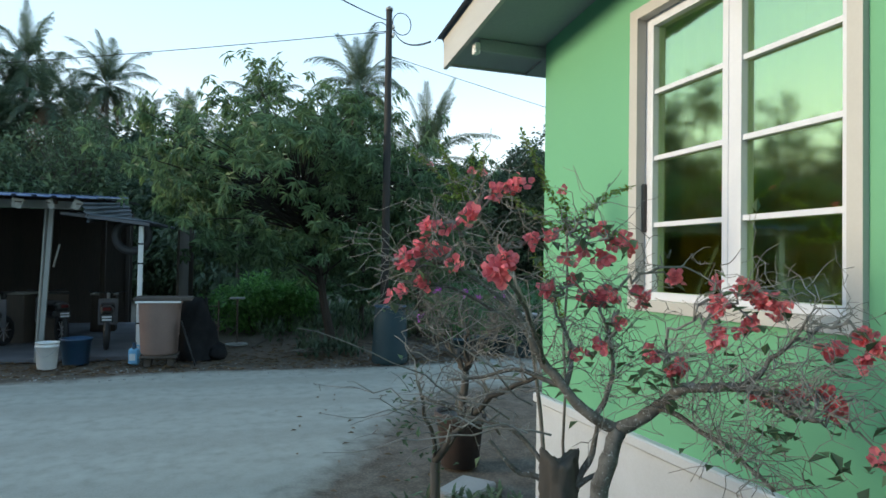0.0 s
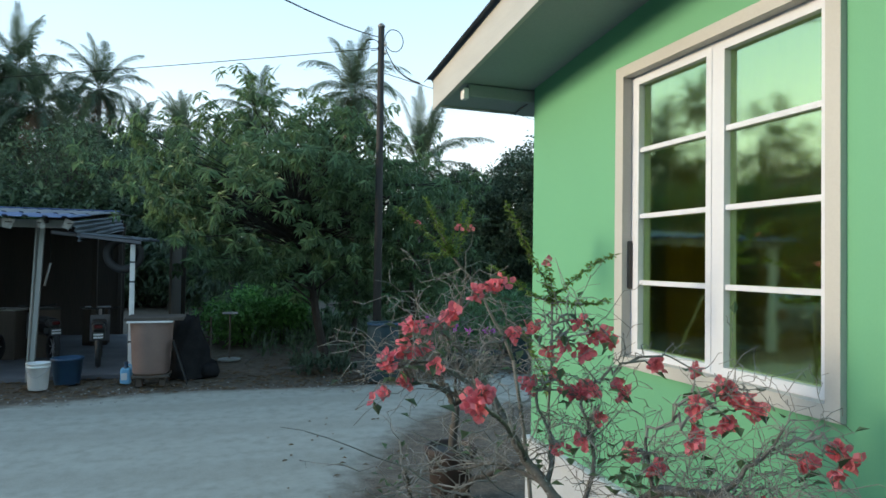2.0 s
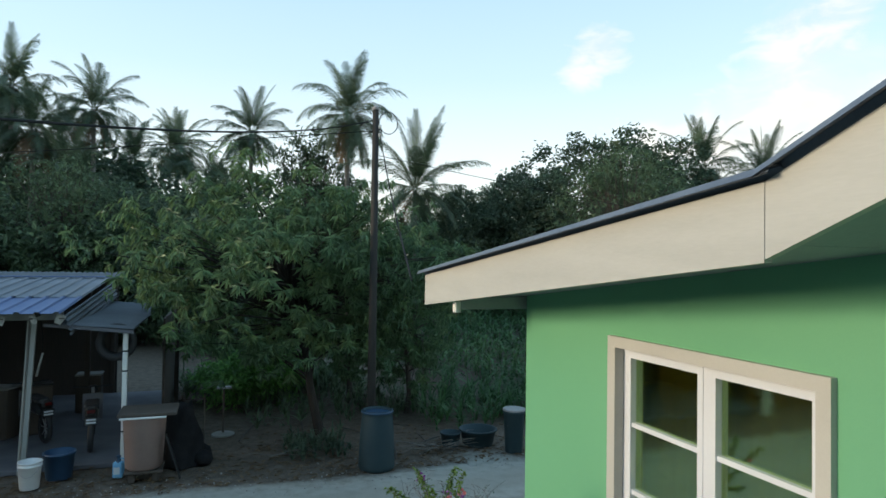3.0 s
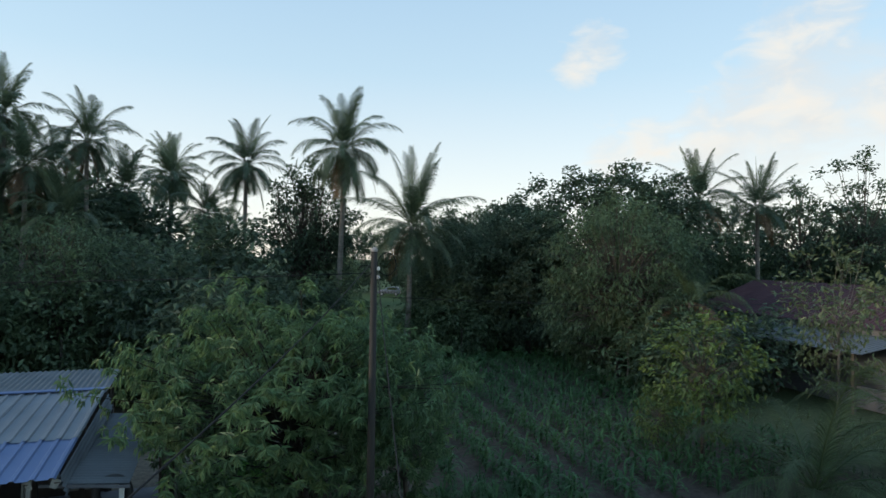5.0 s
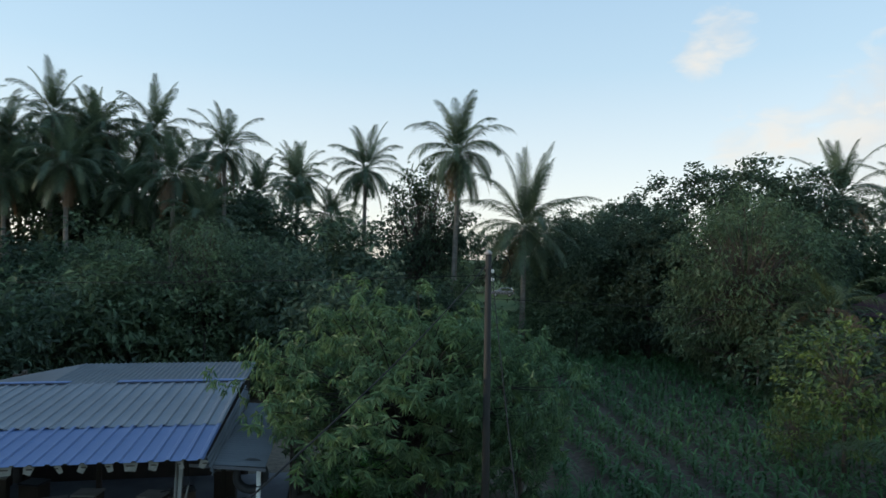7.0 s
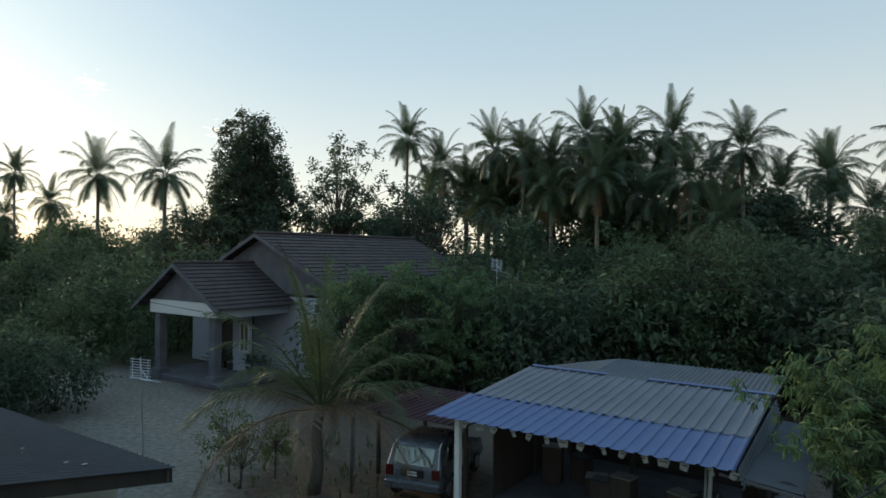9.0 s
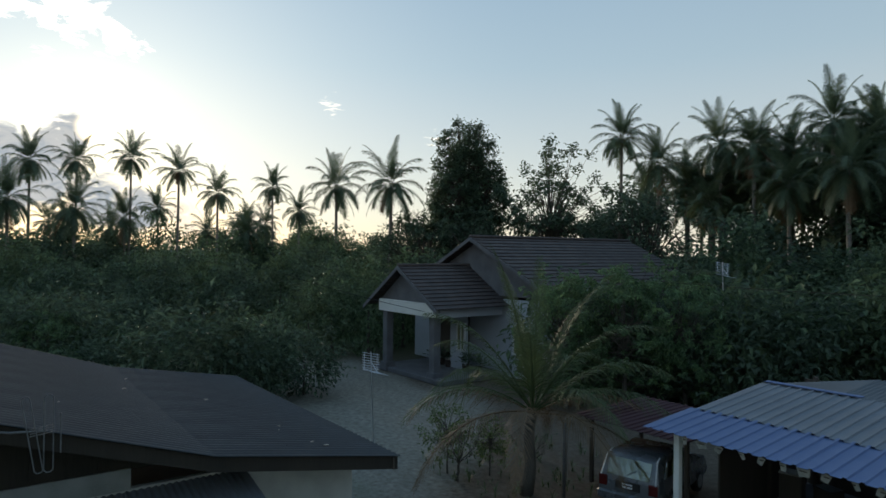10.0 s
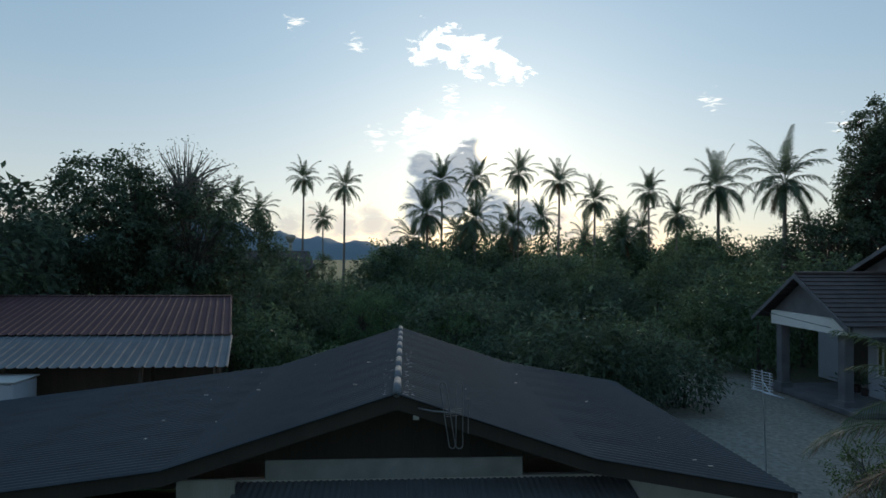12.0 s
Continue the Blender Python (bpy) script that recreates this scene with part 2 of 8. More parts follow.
M["ridge_cement"] = surface("weathered_ridge_cement", (0.17, 0.18, 0.19), (0.10, 0.11, 0.12), 5, 0.9, 0.004, 50, speck=(0.06, 0.065, 0.07), speck_at=0.6)
M["lintel"] = surface("stained_cement_lintel", (0.25, 0.26, 0.26), (0.17, 0.18, 0.18), 2.5, 0.9, 0.004, 50)
M["black_wood"] = surface("blackened_timber", (0.028, 0.025, 0.022), (0.045, 0.038, 0.032), 2, 0.9, 0.004, 40, stretch=(1, 1, 0.1), spec=0.2)
M["cement_light"] = surface("pale_cement", (0.42, 0.42, 0.40), (0.32, 0.32, 0.31), 2, 0.9, 0.004, 60)
M["red_sheet"] = surface("faded_red_roof_sheet", (0.08, 0.036, 0.042), (0.055, 0.028, 0.034), 0.6, 0.85, 0.002, 60, metal=0.0, spec=0.25)
M["tile_dark"] = surface("dark_clay_roof_tile", (0.075, 0.055, 0.05), (0.05, 0.04, 0.04), 1.5, 0.75, 0.006, 40)
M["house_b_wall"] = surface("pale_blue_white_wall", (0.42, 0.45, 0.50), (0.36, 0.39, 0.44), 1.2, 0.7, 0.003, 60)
# dark grey; on the porch columns it holds their shade
M["dim_render"] = surface("dark_grey_render", (0.15, 0.15, 0.16), (0.10, 0.10, 0.11), 1.5, 0.9, 0.004, 60)
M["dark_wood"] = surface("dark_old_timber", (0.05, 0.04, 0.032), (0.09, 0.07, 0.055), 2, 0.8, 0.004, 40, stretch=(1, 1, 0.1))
M["grey_wood"] = surface("weathered_grey_timber", (0.30, 0.30, 0.28), (0.22, 0.22, 0.20), 2.5, 0.8, 0.004, 60, stretch=(1, 1, 0.08))
M["concrete"] = surface("worn_concrete", (0.33, 0.32, 0.30), (0.24, 0.23, 0.22), 1.5, 0.9, 0.004, 70)
M["weathered_steel"] = surface("weathered_aluminium", (0.17, 0.17, 0.175), (0.11, 0.11, 0.115), 9, 0.62, 0.0005, 60, metal=0.4)
M["steel"] = surface("galvanised_steel", (0.55, 0.56, 0.58), (0.42, 0.43, 0.45), 6, 0.4, 0.001, 90, metal=0.8)
M["plastic_white"] = surface("scuffed_white_plastic", (0.72, 0.72, 0.70), (0.62, 0.62, 0.60), 5, 0.45, 0.001, 60)
M["plastic_blue"] = surface("blue_plastic", (0.02, 0.07, 0.13), (0.02, 0.05, 0.10), 5, 0.45, 0.001, 60)
M["plastic_lightblue"] = surface("light_blue_plastic", (0.16, 0.42, 0.66), (0.22, 0.5, 0.72), 8, 0.4)
M["barrel_blue"] = surface("faded_blue_drum", (0.02, 0.042, 0.05), (0.028, 0.052, 0.058), 3, 0.6, 0.002, 50, speck=(0.07, 0.09, 0.10), speck_at=0.68, spec=0.3)
M["bin_brown"] = surface("brown_pink_plastic_vat", (0.30, 0.21, 0.18), (0.25, 0.17, 0.15), 3, 0.6, 0.002, 50)
M["terracotta"] = surface("dirty_clay_pot", (0.065, 0.04, 0.032), (0.04, 0.032, 0.028), 4, 0.8, 0.004, 50)
M["black_metal"] = surface("black_enamel", (0.015, 0.016, 0.018), (0.03, 0.03, 0.03), 8, 0.35)
M["bark_pale"] = surface("pale_grey_bark", (0.29, 0.272, 0.245), (0.14, 0.126, 0.11), 9, 0.9, 0.006, 60, stretch=(1, 1, 0.4))
M["bark_lichen"] = surface("lichened_bark", (0.17, 0.155, 0.135), (0.075, 0.066, 0.055), 26, 0.95, 0.012, 120, speck=(0.34, 0.35, 0.33), speck_at=0.6)
M["bark_mid"] = surface("brown_grey_bark", (0.20, 0.18, 0.155), (0.09, 0.08, 0.068), 9, 0.9, 0.008, 50, stretch=(1, 1, 0.4))
M["bark_dark"] = surface("dark_bark", (0.10, 0.085, 0.07), (0.055, 0.048, 0.04), 6, 0.95, 0.012, 40, stretch=(1, 1, 0.3))
M["bark_black"] = surface("blackish_bark", (0.055, 0.047, 0.04), (0.03, 0.027, 0.024), 6, 0.95, 0.012, 40, stretch=(1, 1, 0.3), spec=0.2)
M["bark_palm"] = surface("ringed_palm_bark", (0.22, 0.20, 0.175), (0.13, 0.115, 0.10), 2.2, 0.95, 0.01, 12, stretch=(1, 1, 5))
M["leaf_mango"] = leaf("mango_leaf", (0.13, 0.21, 0.10), (0.095, 0.17, 0.085), 0.48, 0.4, 0.45)
M["leaf_mango_new"] = leaf("young_mango_leaf", (0.145, 0.22, 0.085), (0.105, 0.175, 0.075), 0.48, 0.35, 0.4)
M["leaf_dark"] = leaf("dark_forest_leaf", (0.098, 0.142, 0.088), (0.068, 0.106, 0.070), 0.55, 0.45, 0.5)
M["leaf_mid"] = leaf("mid_green_leaf", (0.125, 0.18, 0.095), (0.085, 0.135, 0.075), 0.5, 0.45, 0.5)
M["leaf_pale"] = leaf("pale_olive_leaf", (0.14, 0.175, 0.085), (0.09, 0.125, 0.065), 0.5, 0.35, 0.28)
M["leaf_yellow"] = leaf("yellow_green_leaf", (0.14, 0.19, 0.05), (0.075, 0.125, 0.04), 0.45, 0.45, 0.3)
M["leaf_wand"] = leaf("fresh_yellow_green_leaf", (0.22, 0.30, 0.075), (0.15, 0.23, 0.06), 0.5, 0.35, 0.5)
M["palm_leaf"] = leaf("coconut_leaflet", (0.092, 0.13, 0.072), (0.06, 0.094, 0.056), 0.5, 0.35, 0.35)
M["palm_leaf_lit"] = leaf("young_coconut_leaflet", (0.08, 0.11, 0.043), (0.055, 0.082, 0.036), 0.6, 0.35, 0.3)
M["palm_leaf_dry"] = leaf("dry_coconut_leaflet", (0.17, 0.11, 0.055), (0.11, 0.07, 0.04), 0.6, 0.3, 0.2)
M["corn_leaf"] = leaf("maize_leaf", (0.075, 0.165, 0.06), (0.05, 0.115, 0.045), 0.6, 0.4, 0.4)
M["weed_leaf"] = leaf("bright_weed_leaf", (0.17, 0.36, 0.10), (0.12, 0.27, 0.08), 0.5, 0.4, 0.45)
M["bract"] = leaf("coral_red_bract", (0.74, 0.16, 0.20), (0.80, 0.25, 0.28), 0.7, 0.28, 0.5)
M["bract_purple"] = leaf("purple_bract", (0.36, 0.07, 0.40), (0.45, 0.12, 0.46), 0.6, 0.25, 0.35)
M["bract_dry"] = leaf("orange_dry_bract", (0.48, 0.12, 0.03), (0.36, 0.10, 0.04), 0.7, 0.25, 0.3)
M["pole_wood"] = surface("creosoted_pole", (0.04, 0.038, 0.035), (0.06, 0.055, 0.05), 3, 0.9, 0.006, 30, stretch=(1, 1, 0.1), spec=0.15)
M["wire"] = surface("black_cable", (0.02, 0.02, 0.022), (0.03, 0.03, 0.03), 9, 0.8, spec=0.1)
M["car_paint"] = surface("silver_blue_car_paint", (0.15, 0.165, 0.18), (0.13, 0.14, 0.16), 3, 0.28, 0, 60, metal=0.4)
M["lamp_red"] = surface("red_lamp_glass", (0.10, 0.008, 0.008), (0.07, 0.006, 0.006), 5, 0.15)
M["plate_black"] = surface("black_plate", (0.02, 0.02, 0.02), (0.03, 0.03, 0.03), 5, 0.4)
M["bar_white"] = surface("white_marking", (0.7, 0.7, 0.7), (0.62, 0.62, 0.62), 8, 0.5)
M["paper"] = surface("sun_bleached_card", (0.34, 0.33, 0.29), (0.22, 0.21, 0.18), 12, 0.8)
# air haze is mixed into the hill's blue-grey
M["hill"] = surface("hazed_far_hill", (0.16, 0.21, 0.25), (0.12, 0.17, 0.20), 0.01, 0.95)


def make_glass(name, tint, share, rough=0.02):
    """A mirror-filmed window pane: part mirror, the rest seen through."""
    m = bpy.data.materials.new(name)
    m.use_nodes = True
    nt = m.node_tree
    nt.nodes.clear()
    out = nt.nodes.new("ShaderNodeOutputMaterial")
    mix = nt.nodes.new("ShaderNodeMixShader")
    mix.inputs[0].default_value = share
    tr = nt.nodes.new("ShaderNodeBsdfTransparent")
    tr.inputs[0].default_value = (0.72, 0.70, 0.36, 1)
    gl = nt.nodes.new("ShaderNodeBsdfGlossy")
    gl.inputs["Color"].default_value = (*tint, 1)
    gl.inputs["Roughness"].default_value = rough
    ns = nt.nodes.new("ShaderNodeTexNoise")
    ns.inputs["Scale"].default_value = 2.5
    bp = nt.nodes.new("ShaderNodeBump")
    bp.inputs["Strength"].default_value, bp.inputs["Distance"].default_value = 0.12, 0.004
    nt.links.new(ns.outputs["Fac"], bp.inputs["Height"])
    nt.links.new(bp.outputs[0], gl.inputs["Normal"])
    nt.links.new(tr.outputs[0], mix.inputs[1])
    nt.links.new(gl.outputs[0], mix.inputs[2])
    nt.links.new(mix.outputs[0], out.inputs[0])
    return m


M["glass_green"] = make_glass("green_mirror_film_glass", (0.80, 1.0, 0.60), 0.5, 0.05)
M["glass_dark"] = make_glass("dark_glass", (0.8, 0.85, 0.9), 0.25, 0.02)


# ---- mesh helpers ----
def link_mesh(name, verts, faces, material, parent=None, label="", smooth=False, slots=None):
    me = bpy.data.meshes.new(name)
    me.from_pydata([tuple(v) for v in verts], [], [tuple(q) for q in faces])
    mats = material if isinstance(material, (list, tuple)) else [material]
    for mat in mats:
        me.materials.append(mat)
    if slots is not None:
        me.polygons.foreach_set("material_index", np.asarray(slots, dtype=np.int32))
    if smooth:
        me.polygons.foreach_set("use_smooth", np.ones(len(me.polygons), dtype=bool))
    me.update()
    ob = new(name, me)
    if parent is not None:
        ob.parent = parent
    if label:
        ob["label"] = label
    return ob


def part(name, bm, material, parent=None, label="", smooth=False):
    me = bpy.data.meshes.new(name)
    bm.to_mesh(me)
    bm.free()
    me.materials.append(material)
    if smooth:
        for q in me.polygons:
            q.use_smooth = True
    ob = new(name, me)
    if parent is not None:
        ob.parent = parent
    if label:
        ob["label"] = label
    return ob


def thing(name, x, y, z, label, category, group="", kind="", turn=0.0):
    ob = new(name)
    ob.empty_display_size = 0.2
    ob.matrix_basis = pose(x, y, z, 0, 0, turn)
    return tagged(ob, label, category, group, kind)


def box(size, at=(0, 0, 0), bevel=0.006, m=None):
    """A bevelled block, centred on at."""
    bm = bmesh.new()
    bmesh.ops.create_cube(bm, size=1, matrix=Matrix.Translation(at) @ Matrix.Diagonal((*size, 1)))
    if bevel:
        bmesh.ops.bevel(bm, geom=bm.edges[:], offset=min(bevel, min(size) * 0.3), segments=1, affect="EDGES")
    if m is not None:
        bmesh.ops.transform(bm, matrix=m, verts=bm.verts)
    return bm


def prism(outline, depth, axis="y"):
    """A closed outline in the plane across an axis, pushed along that axis from 0 to depth."""
    bm = bmesh.new()
    place = {"x": lambda u, v, w: (w, u, v), "y": lambda u, v, w: (u, w, v), "z": lambda u, v, w: (u, v, w)}[axis]
    a = [bm.verts.new(place(u, v, 0)) for u, v in outline]
    b = [bm.verts.new(place(u, v, depth)) for u, v in outline]
    bm.faces.new(a)
    bm.faces.new(b[::-1])
    for i in range(len(a)):
        j = (i + 1) % len(a)
        bm.faces.new((a[j], a[i], b[i], b[j]))
    bmesh.ops.recalc_face_normals(bm, faces=bm.faces[:])
    return bm


def lathe(profile, sides=24, closed_top=False):
    """A turned shape from (radius, height) pairs."""
    bm = bmesh.new()
    rings = []
    for r, z in profile:
        rings.append([bm.verts.new((r * math.cos(2 * math.pi * k / sides), r * math.sin(2 * math.pi * k / sides), z)) for k in range(sides)])
    for lo, hi in zip(rings, rings[1:]):
        for k in range(sides):
            j = (k + 1) % sides
            bm.faces.new((lo[k], lo[j], hi[j], hi[k]))
    bm.faces.new(rings[0][::-1])
    if closed_top:
        bm.faces.new(rings[-1])
    return bm


def tube_data(points, radii, sides=6):
    """Vertices and faces of a tube along points."""
    pts = [Vector(p) for p in points]
    verts, faces = [], []
    side = None
    for i, p in enumerate(pts):
        d = (pts[min(i + 1, len(pts) - 1)] - pts[max(i - 1, 0)])
        d = d.normalized() if d.length > 1e-9 else Vector((0, 0, 1))
        if side is None:
            side = d.orthogonal().normalized()
        side = (side - d * side.dot(d))
        side = side.normalized() if side.length > 1e-6 else d.orthogonal().normalized()
        up = d.cross(side)
        r = radii[i] if isinstance(radii, (list, tuple)) else radii
        for k in range(sides):
            a = 2 * math.pi * k / sides
            verts.append(p + (side * math.cos(a) + up * math.sin(a)) * r)
    n = len(pts)
    for i in range(n - 1):
        for k in range(sides):
            j = (k + 1) % sides
            faces.append((i * sides + k, i * sides + j, (i + 1) * sides + j, (i + 1) * sides + k))
    faces.append(tuple(range(sides))[::-1])
    faces.append(tuple((n - 1) * sides + k for k in range(sides)))
    return verts, faces


class Stems:
    """Takes tubes as a Soup does, but makes each a part of its own."""

    def __init__(self, parent, material, label):
        self.parent, self.material, self.label = parent, material, label

    def tube(self, points, radii, sides=8, slot=0):
        vs, fs = tube_data(points, radii, sides)
        link_mesh("stem", vs, fs, self.material, self.parent, self.label, True)


class Soup:
    """Many small shapes gathered into one mesh."""

    def __init__(self):
        self.v, self.f, self.s = [], [], []

    def add(self, verts, faces, slot=0):
        o = len(self.v)
        self.v.extend(verts)
        self.f.extend(tuple(i + o for i in q) for q in faces)
        self.s.extend([slot] * len(faces))

    def tube(self, points, radii, sides=6, slot=0):
        self.add(*tube_data(points, radii, sides), slot)

    def box(self, size, at, m=None, slot=0):
        sx, sy, sz = (s / 2 for s in size)
        vs = [Vector((at[0] + x * sx, at[1] + y * sy, at[2] + z * sz)) for x in (-1, 1) for y in (-1, 1) for z in (-1, 1)]
        if m is not None:
            vs = [m @ v for v in vs]
        self.add(vs, [(0, 1, 3, 2), (4, 6, 7, 5), (0, 4, 5, 1), (2, 3, 7, 6), (0, 2, 6, 4), (1, 5, 7, 3)], slot)

    def leaf(self, base, way, up, length, width, slot=0, bend=0.12, fold=0.25):
        """A pointed leaf folded along its rib and bent down towards its tip."""
        side = way.cross(up)
        side = side.normalized() if side.length > 1e-6 else way.orthogonal().normalized()
        nrm = side.cross(way).normalized()
        mid = base + way * (length * 0.45)
        tip = base + way * length - nrm * (length * bend)
        l, r = mid - side * (width / 2) + nrm * (width * fold), mid + side * (width / 2) + nrm * (width * fold)
        self.add([base, l, tip, r], [(0, 1, 2), (0, 2, 3)], slot)

    def blade(self, base, way, length, width, droop, slot=0, segs=3):
        """A long strap leaf that arches over."""
        flat = Vector((way.x, way.y, 0))
        side = Vector((-way.y, way.x, 0))
        side = side.normalized() if side.length > 1e-6 else Vector((1, 0, 0))
        vs, fs = [], []
        p, w = base.copy(), way.copy()
        for i in range(segs + 1):
            t = i / segs
            half = width * 0.5 * (1 - t) ** 0.7 * (0.6 + 0.8 * t if t < 0.5 else 1)
            vs += [p - side * half, p + side * half]
            if i:
                fs.append((2 * i - 2, 2 * i - 1, 2 * i + 1, 2 * i))
            p = p + w * (length / segs)
            w = (w + Vector((0, 0, -droop / segs))).normalized()
        self.add(vs, fs, slot)

    def object(self, name, material, parent=None, label="", smooth=False):
        return link_mesh(name, self.v, self.f, material, parent, label, smooth, self.s if isinstance(material, (list, tuple)) else None)


def corrugated(width, length, pitch, depth, thick=0.004, shape="round"):
    """A ridged roof sheet in the x-y plane: ridges run along y, from (0, 0) to (width, length)."""
    n = max(2, int(width / pitch))
    xs, zs = [], []
    for i in range(n):
        x0 = i * width / n
        w = width / n
        if shape == "round":
            for k in range(6):
                xs.append(x0 + w * k / 6)
                zs.append(depth * 0.5 * (1 + math.sin(2 * math.pi * k / 6)))
        else:
            for u, z in ((0, 0), (0.62, 0), (0.7, 1), (0.9, 1), (0.98, 0)):
                xs.append(x0 + w * u)
                zs.append(depth * z)
    xs.append(width)
    zs.append(zs[0])
    rows = [0, length]
    verts = [(x, y, z) for y in rows for x, z in zip(xs, zs)] + [(x, y, z - thick) for y in rows for x, z in zip(xs, zs)]
    k = len(xs)
    faces = [(i, i + 1, k + i + 1, k + i) for i in range(k - 1)] + [(2 * k + i + 1, 2 * k + i, 3 * k + i, 3 * k + i + 1) for i in range(k - 1)]
    faces += [(i + 1, i, 2 * k + i, 2 * k + i + 1) for i in range(k - 1)] + [(k + i, k + i + 1, 3 * k + i + 1, 3 * k + i) for i in range(k - 1)]
    return verts, faces


def slab(p0, along, up, thick):
    """A plate with one corner p0, spanned by two vectors, thickened downwards."""
    p0, along, up = Vector(p0), Vector(along), Vector(up)
    n = along.cross(up).normalized()
    if n.z < 0:
        n = -n
    top = [p0, p0 + along, p0 + along + up, p0 + up]
    vs = top + [p - n * thick for p in top]
    return vs, [(0, 1, 2, 3), (7, 6, 5, 4), (0, 4, 5, 1), (1, 5, 6, 2), (2, 6, 7, 3), (3, 7, 4, 0)]


def sheet_roof(name, p0, along, up, pitch, depth, material, parent, label="", shape="round", sheet=0.0):
    """Ridged sheeting laid on the plate spanned at p0; ridges run along up. sheet: the width of single sheets, as parts of their own."""
    p0, along, up = Vector(p0), Vector(along), Vector(up)
    x, y = along.normalized(), up.normalized()
    z = x.cross(y)
    if z.z < 0:
        p0, x, along = p0 + along, -x, -along
        z = x.cross(y)
    skew, square = x.dot(y), z.normalized().cross(x)
    m = Matrix((x, square, z.normalized())).transposed().to_4x4()
    m.translation = p0
    count = max(1, round(along.length / sheet)) if sheet else 1
    w = along.length / count
    vs, fs = corrugated(w - (0.004 if count > 1 else 0), up.length, pitch, depth, shape=shape)
    vs = [(u + v * skew, v * y.dot(square), h) for u, v, h in vs]
    first = None
    for i in range(count):
        if first is None:
            ob = link_mesh(name, vs, fs, material, parent, label)
            first = ob
        else:
            ob = new(name, first.data)
            ob.parent = parent
            if label:
                ob["label"] = label
        lift = pose(0, 0, 0.0015 * (i % 2), 0.02 * ((i * 7) % 3 - 1), 0, 0) if count > 1 else Matrix()
        ob.matrix_basis = m @ Matrix.Translation((i * w, 0, 0)) @ lift
    return first

# ---- ground: white sand yard, bare soil, field earth and rough grass on one sheet ----
def blur_step(v, edge, width):
    return np.clip((v - edge) / width + 0.5, 0, 1)


def make_ground():
    near = np.arange(-44, 44.01, 0.4)
    far_lo, far_hi = -44 - np.geomspace(1, 2400, 26)[::-1], 44 + np.geomspace(1, 2400, 26)
    xs, ys = np.concatenate([far_lo, near, far_hi]), np.concatenate([far_lo, near, far_hi])
    gx, gy = np.meshgrid(xs, ys)
    wob = np.sin(gx * 1.3 + 2 * np.sin(gy * 0.7)) * 0.25 + np.sin(gy * 1.9 + gx * 0.6) * 0.18
    # sand: the yard lane before the shed, widening to the lot before the far house
    lane = blur_step(10.15 + wob * 0.5 - gy, 0, 0.5) * blur_step(gy + 40, 0, 3) * blur_step(gx + 9, 0, 4)
    lane *= 1 - blur_step(gx - (1.05 + 0.62 * np.clip(gy - 4.3, -3, 3.5)) + wob * 0.4, 0, 0.7) * blur_step(8.2 - gy, 0, 0.8)
    lane = np.maximum(lane, 0.8 * np.exp(-((gx - 5.3) / 0.75) ** 2 - ((gy - 10.45) / 0.55) ** 2))
    lot = blur_step(gx + 39 + wob * 3, 0, 3) * blur_step(-7 - gx, 0, 3) * blur_step(gy - 7 - wob * 2, 0, 2) * blur_step(17.5 + wob * 2 - gy, 0, 2.5)
    lot *= 0.25 + 0.75 * blur_step(10.5 + (-13.4 - gx) * 1.14 + wob - gy, 0, 2.2)
    right = blur_step(gx - 15.5, 0, 3) * blur_step(33 - gx, 0, 4) * blur_step(gy - 4, 0, 3) * blur_step(20 - gy, 0, 5) * 0.08
    sand = np.clip(np.maximum(np.maximum(lane, lot * 0.56), right), 0, 1)
    grass = np.clip(blur_step(np.hypot(gx, gy), 40, 14) + blur_step(gy, 33, 4), 0, 1)
    grass = np.where((gx < -14) & (gy < 8), 1, grass)
    grass = np.maximum(grass, 0.75 * blur_step(gx, 13.5, 2) * blur_step(gy, 5, 3)) * (1 - sand)
    rows = np.sin((gx - 0.1 * (gy - 24) - 6.2) * 2 * math.pi / 1.35 + math.pi / 2)
    field = blur_step(gx, 7, 2) * blur_step(19 - gx, 0, 2) * blur_step(gy, 12.5, 1) * blur_step(35 - gy, 0, 2)
    z = 0.06 * np.sin(gx * 0.21) * np.sin(gy * 0.17) * (np.hypot(gx, gy) > 16) + field * 0.06 * rows - 0.03 * (1 - sand) * (1 - field) + 0.012 * wob
    z = z - 0.0000012 * np.clip(np.hypot(gx, gy) - 300, 0, None) ** 1.5
    ny, nx = gx.shape
    verts = np.stack([gx, gy, z], -1).reshape(-1, 3)
    idx = np.arange(ny * nx).reshape(ny, nx)
    faces = np.stack([idx[:-1, :-1], idx[:-1, 1:], idx[1:, 1:], idx[1:, :-1]], -1).reshape(-1, 4)
    ob = link_mesh("ground", verts.tolist(), faces.tolist(), make_ground_material(), smooth=True)
    layer = ob.data.color_attributes.new("cover", "FLOAT_COLOR", "POINT")
    layer.data.foreach_set("color", np.stack([sand, grass, field, np.ones_like(sand)], -1).astype(np.float32).ravel())
    return tagged(ob, "white sandy yard, bare brown soil and rough grass", "ground", kind="structure")


